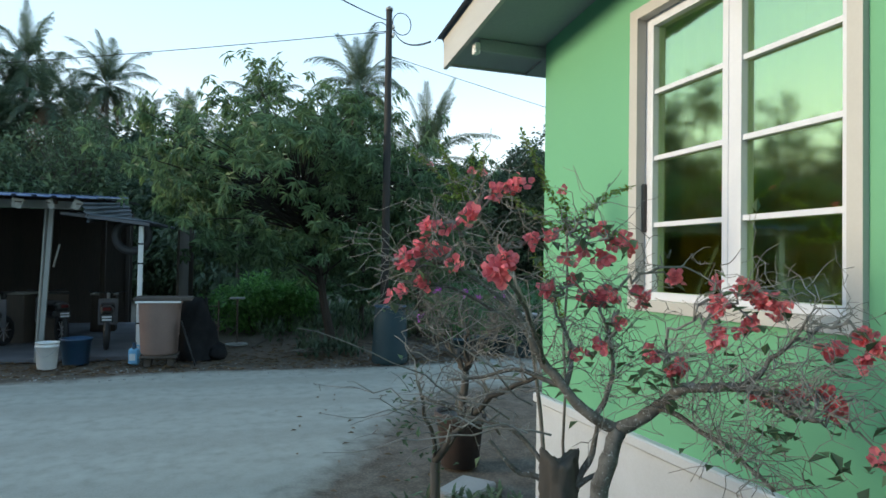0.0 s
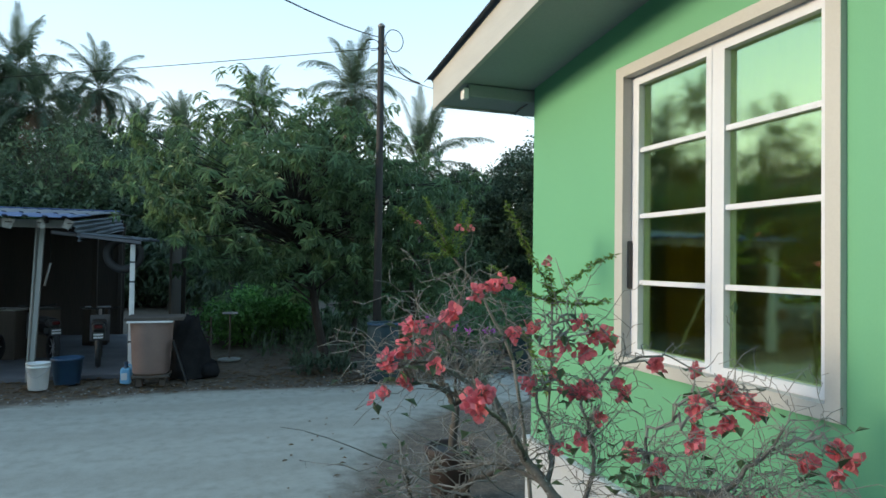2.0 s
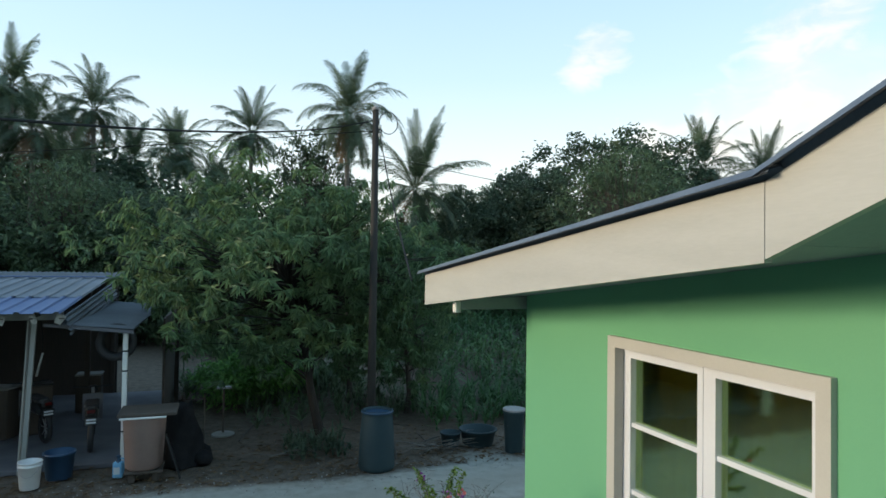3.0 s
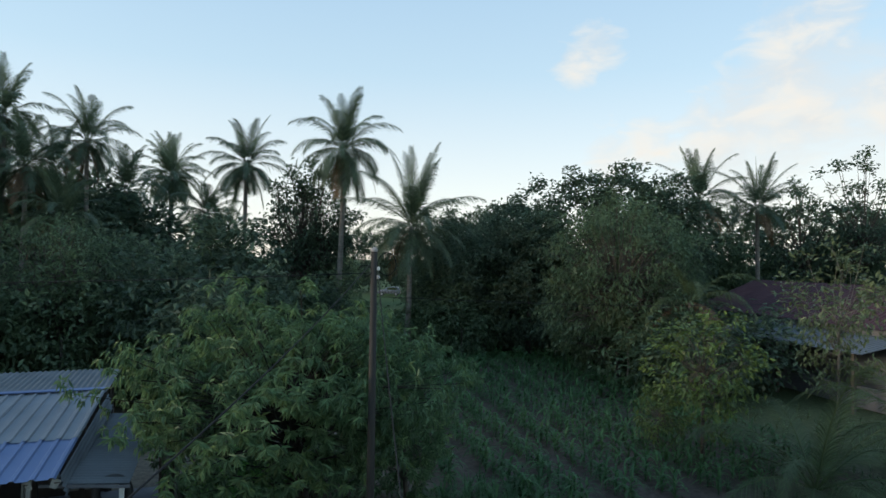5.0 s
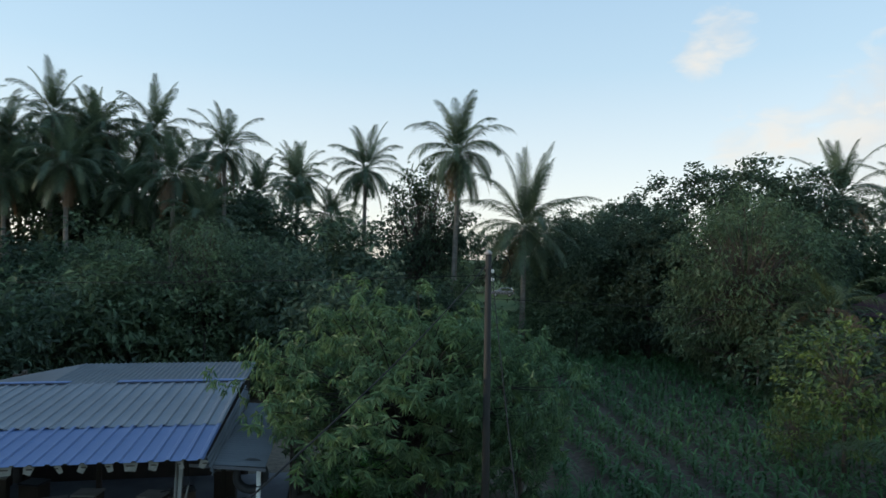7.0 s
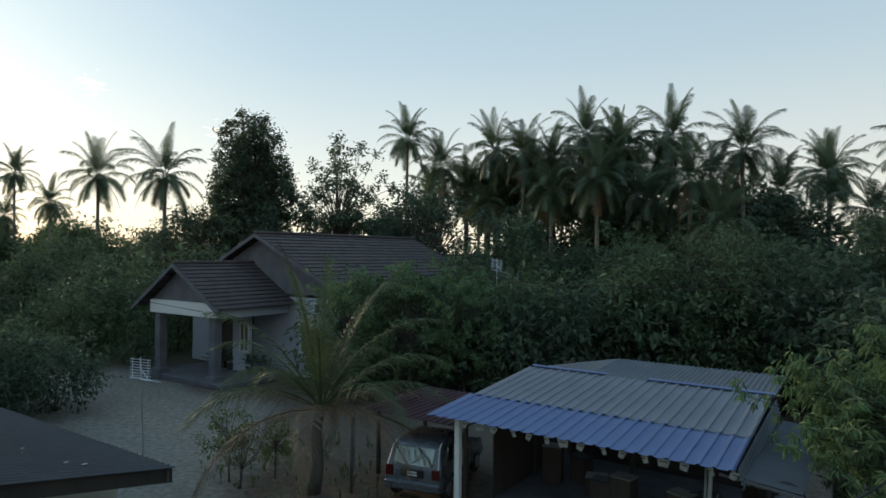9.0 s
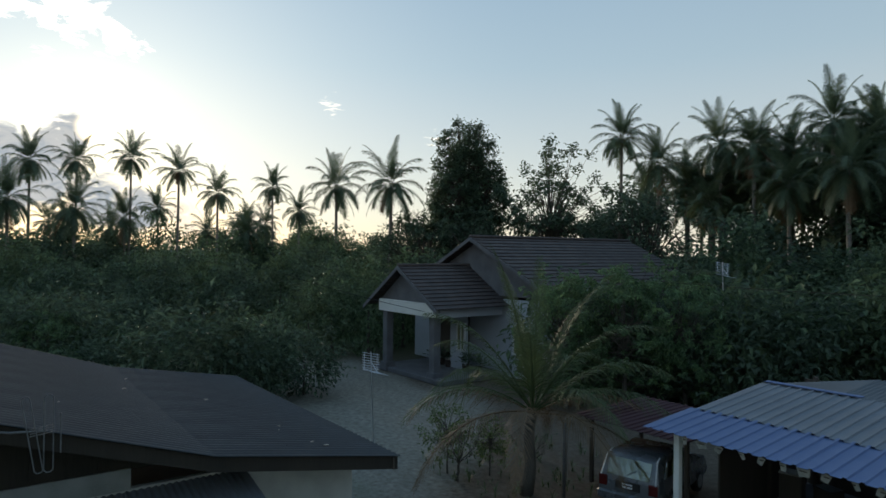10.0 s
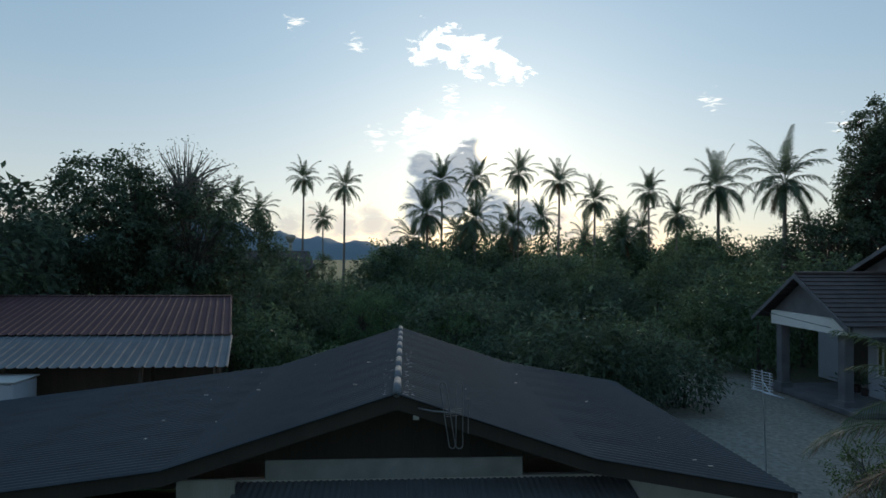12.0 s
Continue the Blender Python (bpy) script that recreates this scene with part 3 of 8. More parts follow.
def make_ground_material():
    m = bpy.data.materials.new("sand_soil_and_grass")
    m.use_nodes = True
    nt = m.node_tree
    p = nt.nodes["Principled BSDF"]
    link = nt.links.new
    co = nt.nodes.new("ShaderNodeTexCoord").outputs["Object"]
    cover = nt.nodes.new("ShaderNodeVertexColor")
    cover.layer_name = "cover"
    split = nt.nodes.new("ShaderNodeSeparateColor")
    link(cover.outputs[0], split.inputs[0])

    def grain(scale, detail=8.0, rough=0.6):
        n = nt.nodes.new("ShaderNodeTexNoise")
        n.inputs["Scale"].default_value, n.inputs["Detail"].default_value, n.inputs["Roughness"].default_value = scale, detail, rough
        link(co, n.inputs["Vector"])
        return n.outputs["Fac"]

    def ramp(fac, stops):
        n = nt.nodes.new("ShaderNodeValToRGB")
        link(fac, n.inputs[0])
        while len(n.color_ramp.elements) < len(stops):
            n.color_ramp.elements.new(0.5)
        for e, (at, c) in zip(n.color_ramp.elements, stops):
            e.position, e.color = at, (*c, 1)
        return n.outputs[0]

    def mixed(fac, a, b, kind="MIX"):
        n = nt.nodes.new("ShaderNodeMix")
        n.data_type, n.blend_type = "RGBA", kind
        if isinstance(fac, float):
            n.inputs["Factor"].default_value = fac
        else:
            link(fac, n.inputs["Factor"])
        link(a, n.inputs["A"])
        link(b, n.inputs["B"])
        return n.outputs["Result"]

    wide, mid, fine = grain(0.55), grain(5.5), grain(48.0, 5)
    sand = ramp(mid, [(0.3, (0.236, 0.234, 0.201)), (0.5, (0.294, 0.291, 0.252)), (0.72, (0.330, 0.327, 0.284))])
    tracks = nt.nodes.new("ShaderNodeTexWave")
    tracks.wave_type, tracks.bands_direction = "BANDS", "Y"
    tracks.inputs["Scale"].default_value, tracks.inputs["Distortion"].default_value, tracks.inputs["Detail"].default_value, tracks.inputs["Detail Scale"].default_value = 0.22, 6.0, 4.0, 0.6
    link(co, tracks.inputs["Vector"])
    sand = mixed(ramp(tracks.outputs["Fac"], [(0.55, (0, 0, 0)), (0.9, (0.5, 0.5, 0.5))]), sand, ramp(fine, [(0.35, (0.215, 0.212, 0.180)), (0.65, (0.287, 0.280, 0.242))]))
    soil = ramp(mid, [(0.3, (0.085, 0.07, 0.055)), (0.55, (0.17, 0.14, 0.112)), (0.75, (0.26, 0.22, 0.18))])
    litter = ramp(fine, [(0.45, (0.05, 0.04, 0.03)), (0.6, (0.16, 0.115, 0.08)), (0.75, (0.26, 0.21, 0.15))])
    soil = mixed(0.45, soil, litter)
    grass = ramp(mid, [(0.3, (0.02, 0.045, 0.014)), (0.6, (0.05, 0.09, 0.028)), (0.8, (0.10, 0.11, 0.045))])
    earth = ramp(mid, [(0.3, (0.05, 0.04, 0.034)), (0.7, (0.12, 0.095, 0.08))])
    edge = nt.nodes.new("ShaderNodeMath")
    edge.operation = "MULTIPLY_ADD"
    link(mid, edge.inputs[0])
    edge.inputs[1].default_value = 0.55
    link(split.outputs["Red"], edge.inputs[2])
    cut = nt.nodes.new("ShaderNodeMapRange")
    cut.inputs[1].default_value, cut.inputs[2].default_value = 0.5, 1.15
    link(edge.outputs[0], cut.inputs[0])
    colour = mixed(split.outputs["Green"], soil, grass)
    colour = mixed(split.outputs["Blue"], colour, earth)
    colour = mixed(cut.outputs[0], colour, sand)
    link(colour, p.inputs["Base Color"])
    p.inputs["Roughness"].default_value = 0.95
    p.inputs["Specular IOR Level"].default_value = 0.2
    b = nt.nodes.new("ShaderNodeBump")
    b.inputs["Strength"].default_value, b.inputs["Distance"].default_value = 0.3, 0.012
    h = nt.nodes.new("ShaderNodeMath")
    h.operation = "MULTIPLY_ADD"
    link(fine, h.inputs[0])
    h.inputs[1].default_value = 0.35
    link(mid, h.inputs[2])
    link(h.outputs[0], b.inputs["Height"])
    link(b.outputs[0], p.inputs["Normal"])
    return m


make_ground()


# ---- the green house ----
WALL_A, CORNER_B = 2.76, 3.91


def make_green_house():
    house = thing("house", WALL_A + 3, 0, 0, "mint green rendered house with cream window trim and white plinth", "house")
    far_a, near_b = 10.5, -8.0

    def H(v):
        return (v[0] - WALL_A - 3, v[1], v[2])

    # wall with the window's opening through it
    w0, w1, s0, s1, t = 1.575, 2.81, 1.525, 3.05, 0.16

    def under(b):
        """The height at which a gable wall meets the soffit."""
        return float(np.interp(b, [near_b - 0.5, -3.2, 1.27, CORNER_B + 0.52], [3.5, 5.42, 3.56, 3.22]))

    for c0, c1, y0, y1 in ((near_b, w0, 0.80, None), (w1, CORNER_B, 0.80, None), (w0, w1, 0.80, s0), (w0, w1, s1, None)):
        soup = Soup()
        cuts = [c0] + [c for c in (-3.2, 1.27) if c0 < c < c1] + [c1]
        for u0, u1 in zip(cuts, cuts[1:]):
            top0, top1 = (under(u0), under(u1)) if y1 is None else (y1, y1)
            x0, x1 = WALL_A - WALL_A - 3, t - 3
            vs = [(x, u, z) for x in (x0, x1) for u, z in ((u0, y0), (u1, y0), (u1, top1), (u0, top0))]
            soup.add(vs, [(3, 2, 1, 0), (4, 5, 6, 7), (0, 1, 5, 4), (1, 2, 6, 5), (2, 3, 7, 6), (3, 0, 4, 7)])
        soup.object("wall", M["wall_green"], house, "mint green painted render")
    for name, size, at in (("wall", (far_a - WALL_A - t, t, 2.44), ((far_a + WALL_A + t) / 2, CORNER_B - t / 2, 1.98)), ("wall", (t, CORNER_B - near_b, 2.44), (far_a + t / 2, (near_b + CORNER_B) / 2, 1.98)), ("wall", (far_a - WALL_A - t, t, 2.44), ((far_a + WALL_A + t) / 2, near_b + t / 2, 1.98))):
        part(name, box(size, H(at), 0), M["wall_green"], house)
    part("plinth", box((far_a - WALL_A + 0.06, CORNER_B - near_b + 0.03, 0.745), H(((far_a + WALL_A) / 2 - 0.0, (near_b + CORNER_B) / 2 + 0.01, 0.3725)), 0.004), M["plinth_paint"], house, "chalky white plinth")
    part("plinth_ledge", box((far_a - WALL_A + 0.10, CORNER_B - near_b + 0.06, 0.06), H(((far_a + WALL_A) / 2, (near_b + CORNER_B) / 2 + 0.015, 0.775)), 0.008), M["plinth_paint"], house, "weathered white ledge")
    # trim round the window
    b0, b1, z0, z1 = 1.518, 2.875, 1.472, 3.105
    face = 0.03
    trim = Soup()
    lip = 0.004
    for c0, c1, y0, y1 in ((b0, w0 + lip, z0, z1), (w1 - lip, b1, z0, z1), (w0 + lip, w1 - lip, z0, s0 + lip), (w0 + lip, w1 - lip, s1 - lip, z1)):
        trim.box((face + 0.028, c1 - c0, y1 - y0), H((WALL_A - face / 2 + 0.014, (c0 + c1) / 2, (y0 + y1) / 2)))
    trim.object("window_trim", M["cream"], house, "cream plastered surround")
    # casement window: frame, two leaves with four panes each
    window = thing("window_1", 0, 0, 0, "white casement window with green mirrored panes", "window", kind="")
    window.matrix_basis = Matrix()
    window.parent = house
    del window["category"]
    fa = WALL_A + 0.065
    y0, y1 = s0 + 0.01, s1 - 0.02
    fr = Soup()
    for c0, c1, y0, y1 in ((w0, w0 + 0.03, s0, s1), (w1 - 0.033, w1, s0, s1), (w0 + 0.03, w1 - 0.033, s0, y0), (w0 + 0.03, w1 - 0.033, y1, s1), (2.162, 2.205, y0, y1)):
        fr.box((0.07, c1 - c0, y1 - y0), H((fa, (c0 + c1) / 2, (y0 + y1) / 2)))
    fr.object("window_frame", M["alu"], window)
    for c0, c1 in ((w0 + 0.03, 2.162), (2.205, w1 - 0.033)):
        sash = Soup()
        r = 0.035
        for u0, u1, v0, v1 in ((c0, c0 + r, y0, y1), (c1 - r, c1, y0, y1), (c0 + r, c1 - r, y0, y0 + r), (c0 + r, c1 - r, y1 - r, y1)):
            sash.box((0.045, u1 - u0, v1 - v0), H((fa - 0.016, (u0 + u1) / 2, (v0 + v1) / 2)))
        step = (y1 - y0 - 2 * r) / 4
        for k in range(1, 4):
            sash.box((0.03, c1 - c0 - 2 * r, 0.024), H((fa - 0.014, (c0 + c1) / 2, y0 + r + k * step)))
        sash.object("sash", M["alu"], window)
        for k in range(4):
            part("pane", box((0.006, c1 - c0 - 2 * r + 0.01, step), H((fa, (c0 + c1) / 2, y0 + r + (k + 0.5) * step)), 0, pose(0, 0, 0, 0, 0, 0)), M["glass_green"], window)
    part("handle", box((0.03, 0.02, 0.26), H((WALL_A + 0.02, w1 - 0.008, 2.02)), 0.006), M["black_metal"], window, "long black stay handle")
    cur = Soup()
    for k in range(14):
        c = w0 - 0.12 + (w1 - w0 + 0.24) * (k + 0.5) / 14
        cur.tube([H((WALL_A + 0.25, c, s0 - 0.15)), H((WALL_A + 0.25, c, s1 + 0.15))], 0.075, 8)
    cur.object("curtain", M["curtain"], house, "dim brown curtain behind the panes")
    # roof: a low-pitched verge that steepens towards the ridge
    verge, eave = 2.166, CORNER_B + 0.52
    kink, ridge = 1.27, -3.2
    line = [(eave, 3.40), (kink, 3.74), (ridge, 5.6)]
    for (u0, v0), (u1, v1), nm in ((line[0], line[1], "fascia_board"), (line[1], line[2], "fascia_board")):
        out = [(u0, v0 - 0.225), (u1 + 0.003, v1 - 0.235), (u1 + 0.003, v1), (u0, v0)]
        bm = prism(out, 0.03, "x")
        bmesh.ops.translate(bm, verts=bm.verts, vec=H((verge, 0, 0)))
        part(nm, bm, M["fascia"], house, "cream grained fascia board")
    bm = box((far_a + 0.6 - verge, 0.03, 0.2), H(((far_a + 0.6 + verge) / 2, eave - 0.015, 3.30)), 0.003)
    part("fascia_board", bm, M["fascia"], house, "cream grained fascia board")
    # soffit under the verge and under the eave
    for (u0, v0), (u1, v1) in zip(line, line[1:]):
        vs, fs = slab(H((verge + 0.03, u0 - 0.03, v0 - 0.17)), (WALL_A - verge + 0.05, 0, 0), (0, u1 - u0, v1 - v0), 0.015)
        link_mesh("soffit", vs, fs, M["soffit"], house, "grey soffit boards")
    vs, fs = slab(H((WALL_A + 0.08, CORNER_B, 3.26)), (far_a - WALL_A, 0, 0), (0, 0.5, -0.055), 0.012)
    link_mesh("soffit", vs, fs, M["soffit"], house, "grey soffit boards")
    part("eave_beam", box((0.62, 0.05, 0.085), H((verge + 0.31 + 0.10, CORNER_B + 0.05, 3.215)), 0.004), M["soffit"], house, "grey-painted beam end")
    part("eave_bracket", box((0.04, 0.06, 0.075), H((verge + 0.08, CORNER_B + 0.05, 3.19)), 0.004), M["white_paint"], house)
    for (u0, v0), (u1, v1) in zip(line, line[1:]):
        d = Vector((0, u1 - u0, v1 - v0))
        e = d.normalized() * 0.07 if u0 == eave else Vector()
        sheet_roof("roof_sheet", H((verge - 0.05, u0 - e.y, v0 + 0.012 - e.z)), (far_a + 0.7 - verge, 0, 0), d + e + d.normalized() * 0.05, 0.19, 0.025, M["roof_dark"], house, "dark ribbed roof sheets", "trap")
    vs, fs = slab(H((verge, ridge, 5.6)), (far_a + 0.6 - verge, 0, 0), (0, near_b - ridge - 0.5, -2.0), 0.02)
    link_mesh("roof_sheet", vs, fs, M["roof_dark"], house)
    return house


make_green_house()


# ---- the open shed with the blue roof ----
def make_shed():
    shed = thing("shed", -4.7, 13.5, 0, "open timber shed with a blue metal roof and lean-to", "shed")
    O = Vector((-4.7, 13.5, 0))

    def H(x, y, z):
        return Vector((x, y, z)) - O

    def post(x, y, top, w=0.1, mat="grey_wood", lean=0.0, label=""):
        part("post", box((w, w, top), tuple(H(x + lean / 2, y, top / 2)), 0.008, None), M[mat], shed, label)

    # front posts, a doubled one beside the buckets
    vs, fs = tube_data([H(-2.17, 11.62, 0), H(-2.06, 11.62, 2.55)], 0.045, 4)
    link_mesh("post", vs, fs, M["grey_wood"], shed, "weathered square post")
    vs, fs = tube_data([H(-2.25, 11.70, 0), H(-2.16, 11.72, 2.55)], 0.028, 6)
    link_mesh("post", vs, fs, M["grey_wood"], shed, "thin second post")
    post(-7.37, 11.5, 2.58, 0.13, "white_paint", 0, "pale painted post")
    post(-0.74, 11.62, 2.25, 0.075, "white_paint", 0, "white post with a wire tie")
    for z in (0.62, 1.62, 1.95):
        part("tie", box((0.082, 0.082, 0.03), tuple(H(-0.74, 11.62, z)), 0.006), M["wire"], shed, "dark wire tie")
    for x, y, h in ((-7.5, 15.7, 2.95), (-2.0, 15.8, 2.95), (-4.8, 15.8, 2.95), (-7.4, 18.0, 3.0), (-1.8, 18.0, 3.0), (-0.2, 16.5, 2.5)):
        post(x, y, h, 0.1, "dark_wood")
    # roof: the front blue course lapped under an older grey course, a blue ridge cap, a grey back slope
    up = Vector((0, 4.8, 0.39))
    f1 = 0.36
    sheet_roof("roof_sheet", H(-7.93, 11.05, 2.63), (6.34, 0, 0), up * (f1 + 0.02), 0.2, 0.028, M["blue_sheet"], shed, "blue painted ribbed sheet", "trap", 0.8)
    sheet_roof("roof_sheet", H(-7.78, 11.05, 2.645) + up * f1, (6.2, 0, 0), up * (1 - f1), 0.2, 0.028, M["grey_sheet"], shed, "weathered grey ribbed sheet", "trap", 0.78)
    part("ridge_cap", box((2.9, 0.22, 0.02), tuple(H(-3.0, 15.88, 3.075)), 0.004), M["blue_sheet"], shed, "blue ridge flashing")
    part("ridge_cap", box((2.2, 0.2, 0.02), tuple(H(-6.6, 15.88, 3.078)), 0.004), M["blue_sheet"], shed, "blue ridge flashing")
    sheet_roof("roof_sheet", H(-6.0, 15.75, 3.0), (4.45, 0, 0), (0.0, 2.45, 0.11), 0.12, 0.03, M["zinc"], shed, "dull grey sheet", "round", 1.0)
    vs, fs = [H(-7.74, 15.78, 3.02), H(-6.0, 15.78, 3.02), H(-6.0, 18.2, 3.13)], [(0, 1, 2), (5, 4, 3), (0, 3, 4, 1), (1, 4, 5, 2), (2, 5, 3, 0)]
    link_mesh("roof_sheet", vs + [v - Vector((0, 0, 0.02)) for v in vs], fs, M["zinc"], shed, "dull grey sheet cut at a slant")
    # side slope of corrugated zinc between the main roof and the lean-to
    for k in range(3):
        sheet_roof("side_sheet", H(-1.60 + 0.02 * k, 11.32 + 1.45 * k, 2.58 + 0.125 * k), (0.10, 0, -0.32), (0.02, 1.55, 0.125), 0.08, 0.035, M["zinc"], shed, "corrugated zinc side panel")
    sheet_roof("lean_to_sheet", H(-1.7, 11.5, 2.40), (0.1, 4.3, 0.1), (1.08, 0, -0.10), 0.13, 0.045, M["zinc"], shed, "corrugated lean-to sheet")
    vs, fs = slab(H(-1.9, 11.46, 2.44), (1.3, 0, -0.14), (0, 0.02, 0), 0.05)
    link_mesh("lean_to_edge", vs, fs, M["dim_render"], shed)
    # beams
    part("eave_beam", box((6.2, 0.06, 0.13), tuple(H(-4.75, 11.6, 2.55)), 0.006), M["grey_wood"], shed, "grey-green eave beam")
    part("ridge_beam", box((6.2, 0.06, 0.12), tuple(H(-4.65, 15.8, 2.94)), 0.006), M["dark_wood"], shed)
    for x in (-7.4, -5.6, -3.8, -2.0):
        vs, fs = tube_data([H(x, 11.4, 2.58), H(x, 15.8, 2.95)], 0.045, 4)
        link_mesh("rafter", vs, fs, M["dark_wood"], shed)
    # boarded back and sides, added only to keep the inside dark
    part("added_back_wall", box((6.0, 0.04, 2.9), tuple(H(-4.7, 18.05, 1.45)), 0), M["dark_wood"], shed, "dark back boarding added to dim the inside")
    part("added_side_wall", box((0.04, 4.4, 2.6), tuple(H(-7.6, 15.7, 1.3)), 0), M["dark_wood"], shed, "dark side boarding added to dim the inside")
    part("added_side_wall", box((0.04, 4.2, 2.3), tuple(H(-0.3, 15.8, 1.15)), 0), M["dark_wood"], shed, "dark side boarding added to dim the inside")
    # floor colour darkened to suit the shed's dim inside
    part("floor_slab", box((7.2, 6.2, 0.08), tuple(H(-4.1, 14.9, 0.02)), 0.01), M["dim_render"], shed, "dark cement floor")
    # card pennants along the eave
    for i in range(15):
        x = -7.0 + i * 0.385 + 0.03 * math.sin(i * 5.1)
        tilt = 26 * math.sin(i * 3.7)
        w = (0.06, 0.085, 0.07, 0.12, 0.05)[i * 3 % 5]
        out = [(-w, 0), (w, 0), (w * 0.72, -0.15), (-w * 0.68, -0.15)]
        bm = prism(out, 0.006, "y")
        bmesh.ops.transform(bm, matrix=Matrix.Translation(H(x, 11.16, 2.6)) @ pose(0, 0, 0, 0, tilt, 0), verts=bm.verts)
        pen = part("pennant", bm, M["paper"], shed, "sun-bleached card pennant")
        part("marking", box((w * 1.1, 0.004, 0.02), tuple(H(x, 11.153, 2.545)), 0, None), M["dark_wood"], pen)
    return shed


make_shed()


def make_bucket(x, y):
    t = thing("bucket", x, y, 0.0, "dirty white plastic paint bucket without lid", "bucket")
    prof = [(0.125, 0), (0.13, 0.01), (0.155, 0.33), (0.165, 0.335), (0.165, 0.36), (0.158, 0.365), (0.158, 0.39), (0.168, 0.395), (0.168, 0.41), (0.150, 0.41), (0.122, 0.02)]
    part("pail", lathe(prof), M["plastic_white"], t, smooth=True)
    vs, fs = tube_data([(0.165 * math.cos(a), 0.165 * math.sin(a) , 0.36 - 0.16 * math.sin(a) ** 2 * (1 if a > math.pi else 0)) for a in [math.pi + i * math.pi / 10 for i in range(11)]], 0.004, 5)
    link_mesh("handle", vs, fs, M["steel"], t, "thin wire handle")


def make_tub(x, y, r, h, mat, label):
    t = thing("tub", x, y, 0.0, label, "tub")
    prof = [(r * 0.78, 0), (r * 0.8, 0.01), (r * 0.96, h * 0.9), (r * 1.04, h * 0.92), (r * 1.04, h), (r * 0.94, h), (r * 0.76, 0.02)]
    part("basin", lathe(prof), M[mat], t, smooth=True)
    return t


make_bucket(-1.93, 11.02)
make_tub(-1.62, 11.42, 0.23, 0.42, "plastic_blue", "blue plastic tub beside the bucket")


def make_can():
    t = thing("oil_can", -0.74, 11.13, 0.0, "light blue plastic jug with a handle at the white post", "jug")
    bm = box((0.16, 0.11, 0.27), (0, 0, 0.135), 0.03)
    part("body", bm, M["plastic_lightblue"], t)
    bm = lathe([(0.045, 0.25), (0.03, 0.31), (0.028, 0.335), (0.035, 0.335), (0.035, 0.36), (0.0, 0.36)], 12)
    part("cap", bm, M["plastic_blue"], t)
    vs, fs = tube_data([(0.03, 0, 0.31), (0.085, 0, 0.30), (0.09, 0, 0.2), (0.07, 0, 0.12)], 0.016, 6)
    link_mesh("handle", vs, fs, M["plastic_lightblue"], t)
    part("label", box((0.09, 0.004, 0.11), (-0.02, -0.057, 0.13), 0), M["bar_white"], t, "pale worn label")


make_can()


def make_vat():
    t = thing("water_vat", -0.36, 11.0, 0.0, "pinkish brown plastic vat on a low stand with a board lid", "vat")
    prof = [(0.24, 0.18), (0.275, 0.22), (0.32, 0.98), (0.335, 1.0), (0.335, 1.04), (0.305, 1.04), (0.25, 0.24)]
    part("vat", lathe(prof, 28), M["bin_brown"], t, smooth=True)
    part("lid", box((0.85, 0.7, 0.05), (0.06, 0.02, 1.07), 0.01), M["dark_wood"], t, "dark board lid")
    part("rim_strip", box((0.66, 0.02, 0.03), (0.0, -0.34, 1.03), 0.004), M["white_paint"], t)
    for x, y in ((-0.16, -0.14), (0.18, -0.14), (-0.16, 0.16), (0.18, 0.16)):
        part("stand_leg", box((0.1, 0.1, 0.14), (x, y, 0.07), 0.01), M["dark_wood"], t)
    part("stand_top", box((0.55, 0.5, 0.04), (0.01, 0.01, 0.16), 0.006), M["dark_wood"], t)
    vs, fs = slab((0.34, -0.26, 0.72), (0.22, 0.0, -0.70), (0.0, 0.12, 0.0), 0.02)
    part_ob = link_mesh("leaning_board", vs, fs, M["black_metal"], t, "dark board leaning on the vat")


make_vat()


def make_heap():
    """Junk under black sheeting: a lumpy draped mound."""
    rnd = random.Random(13)
    t = thing("covered_heap", 0.16, 11.62, 0, "heap of junk under black sheeting beside the vat", "heap")
    rows, sides = 14, 26
    vs, fs = [], []
    for i in range(rows):
        u = i / (rows - 1)
        for k in range(sides):
            a = 2 * math.pi * k / sides
            r = (0.36 - 0.2 * u ** 1.5) * (1 + 0.14 * math.sin(3 * a + 5 * u) + 0.08 * math.sin(7 * a - 9 * u) + rnd.uniform(-0.05, 0.05))
            vs.append((r * math.cos(a), r * 0.8 * math.sin(a), 1.02 * u + 0.05 * math.sin(4 * a) * u))
    for i in range(rows - 1):
        for k in range(sides):
            fs.append((i * sides + k, i * sides + (k + 1) % sides, (i + 1) * sides + (k + 1) % sides, (i + 1) * sides + k))
    fs.append(tuple((rows - 1) * sides + k for k in range(sides)))
    link_mesh("sheeting", vs, fs, M["black_sheet"], t, "", True)
    for x, y, r in ((0.36, -0.12, 0.16), (0.30, 0.1, 0.2)):
        bm = lathe([(0.02, 0), (r * 0.8, 0.01), (r, r * 0.5), (r * 0.85, r * 1.1), (r * 0.3, r * 1.45), (0.0, r * 1.5)], 14)
        bmesh.ops.translate(bm, verts=bm.verts, vec=(x, y, 0))
        part("bag", bm, M["black_sheet"], t, "tied black bag", True)


make_heap()


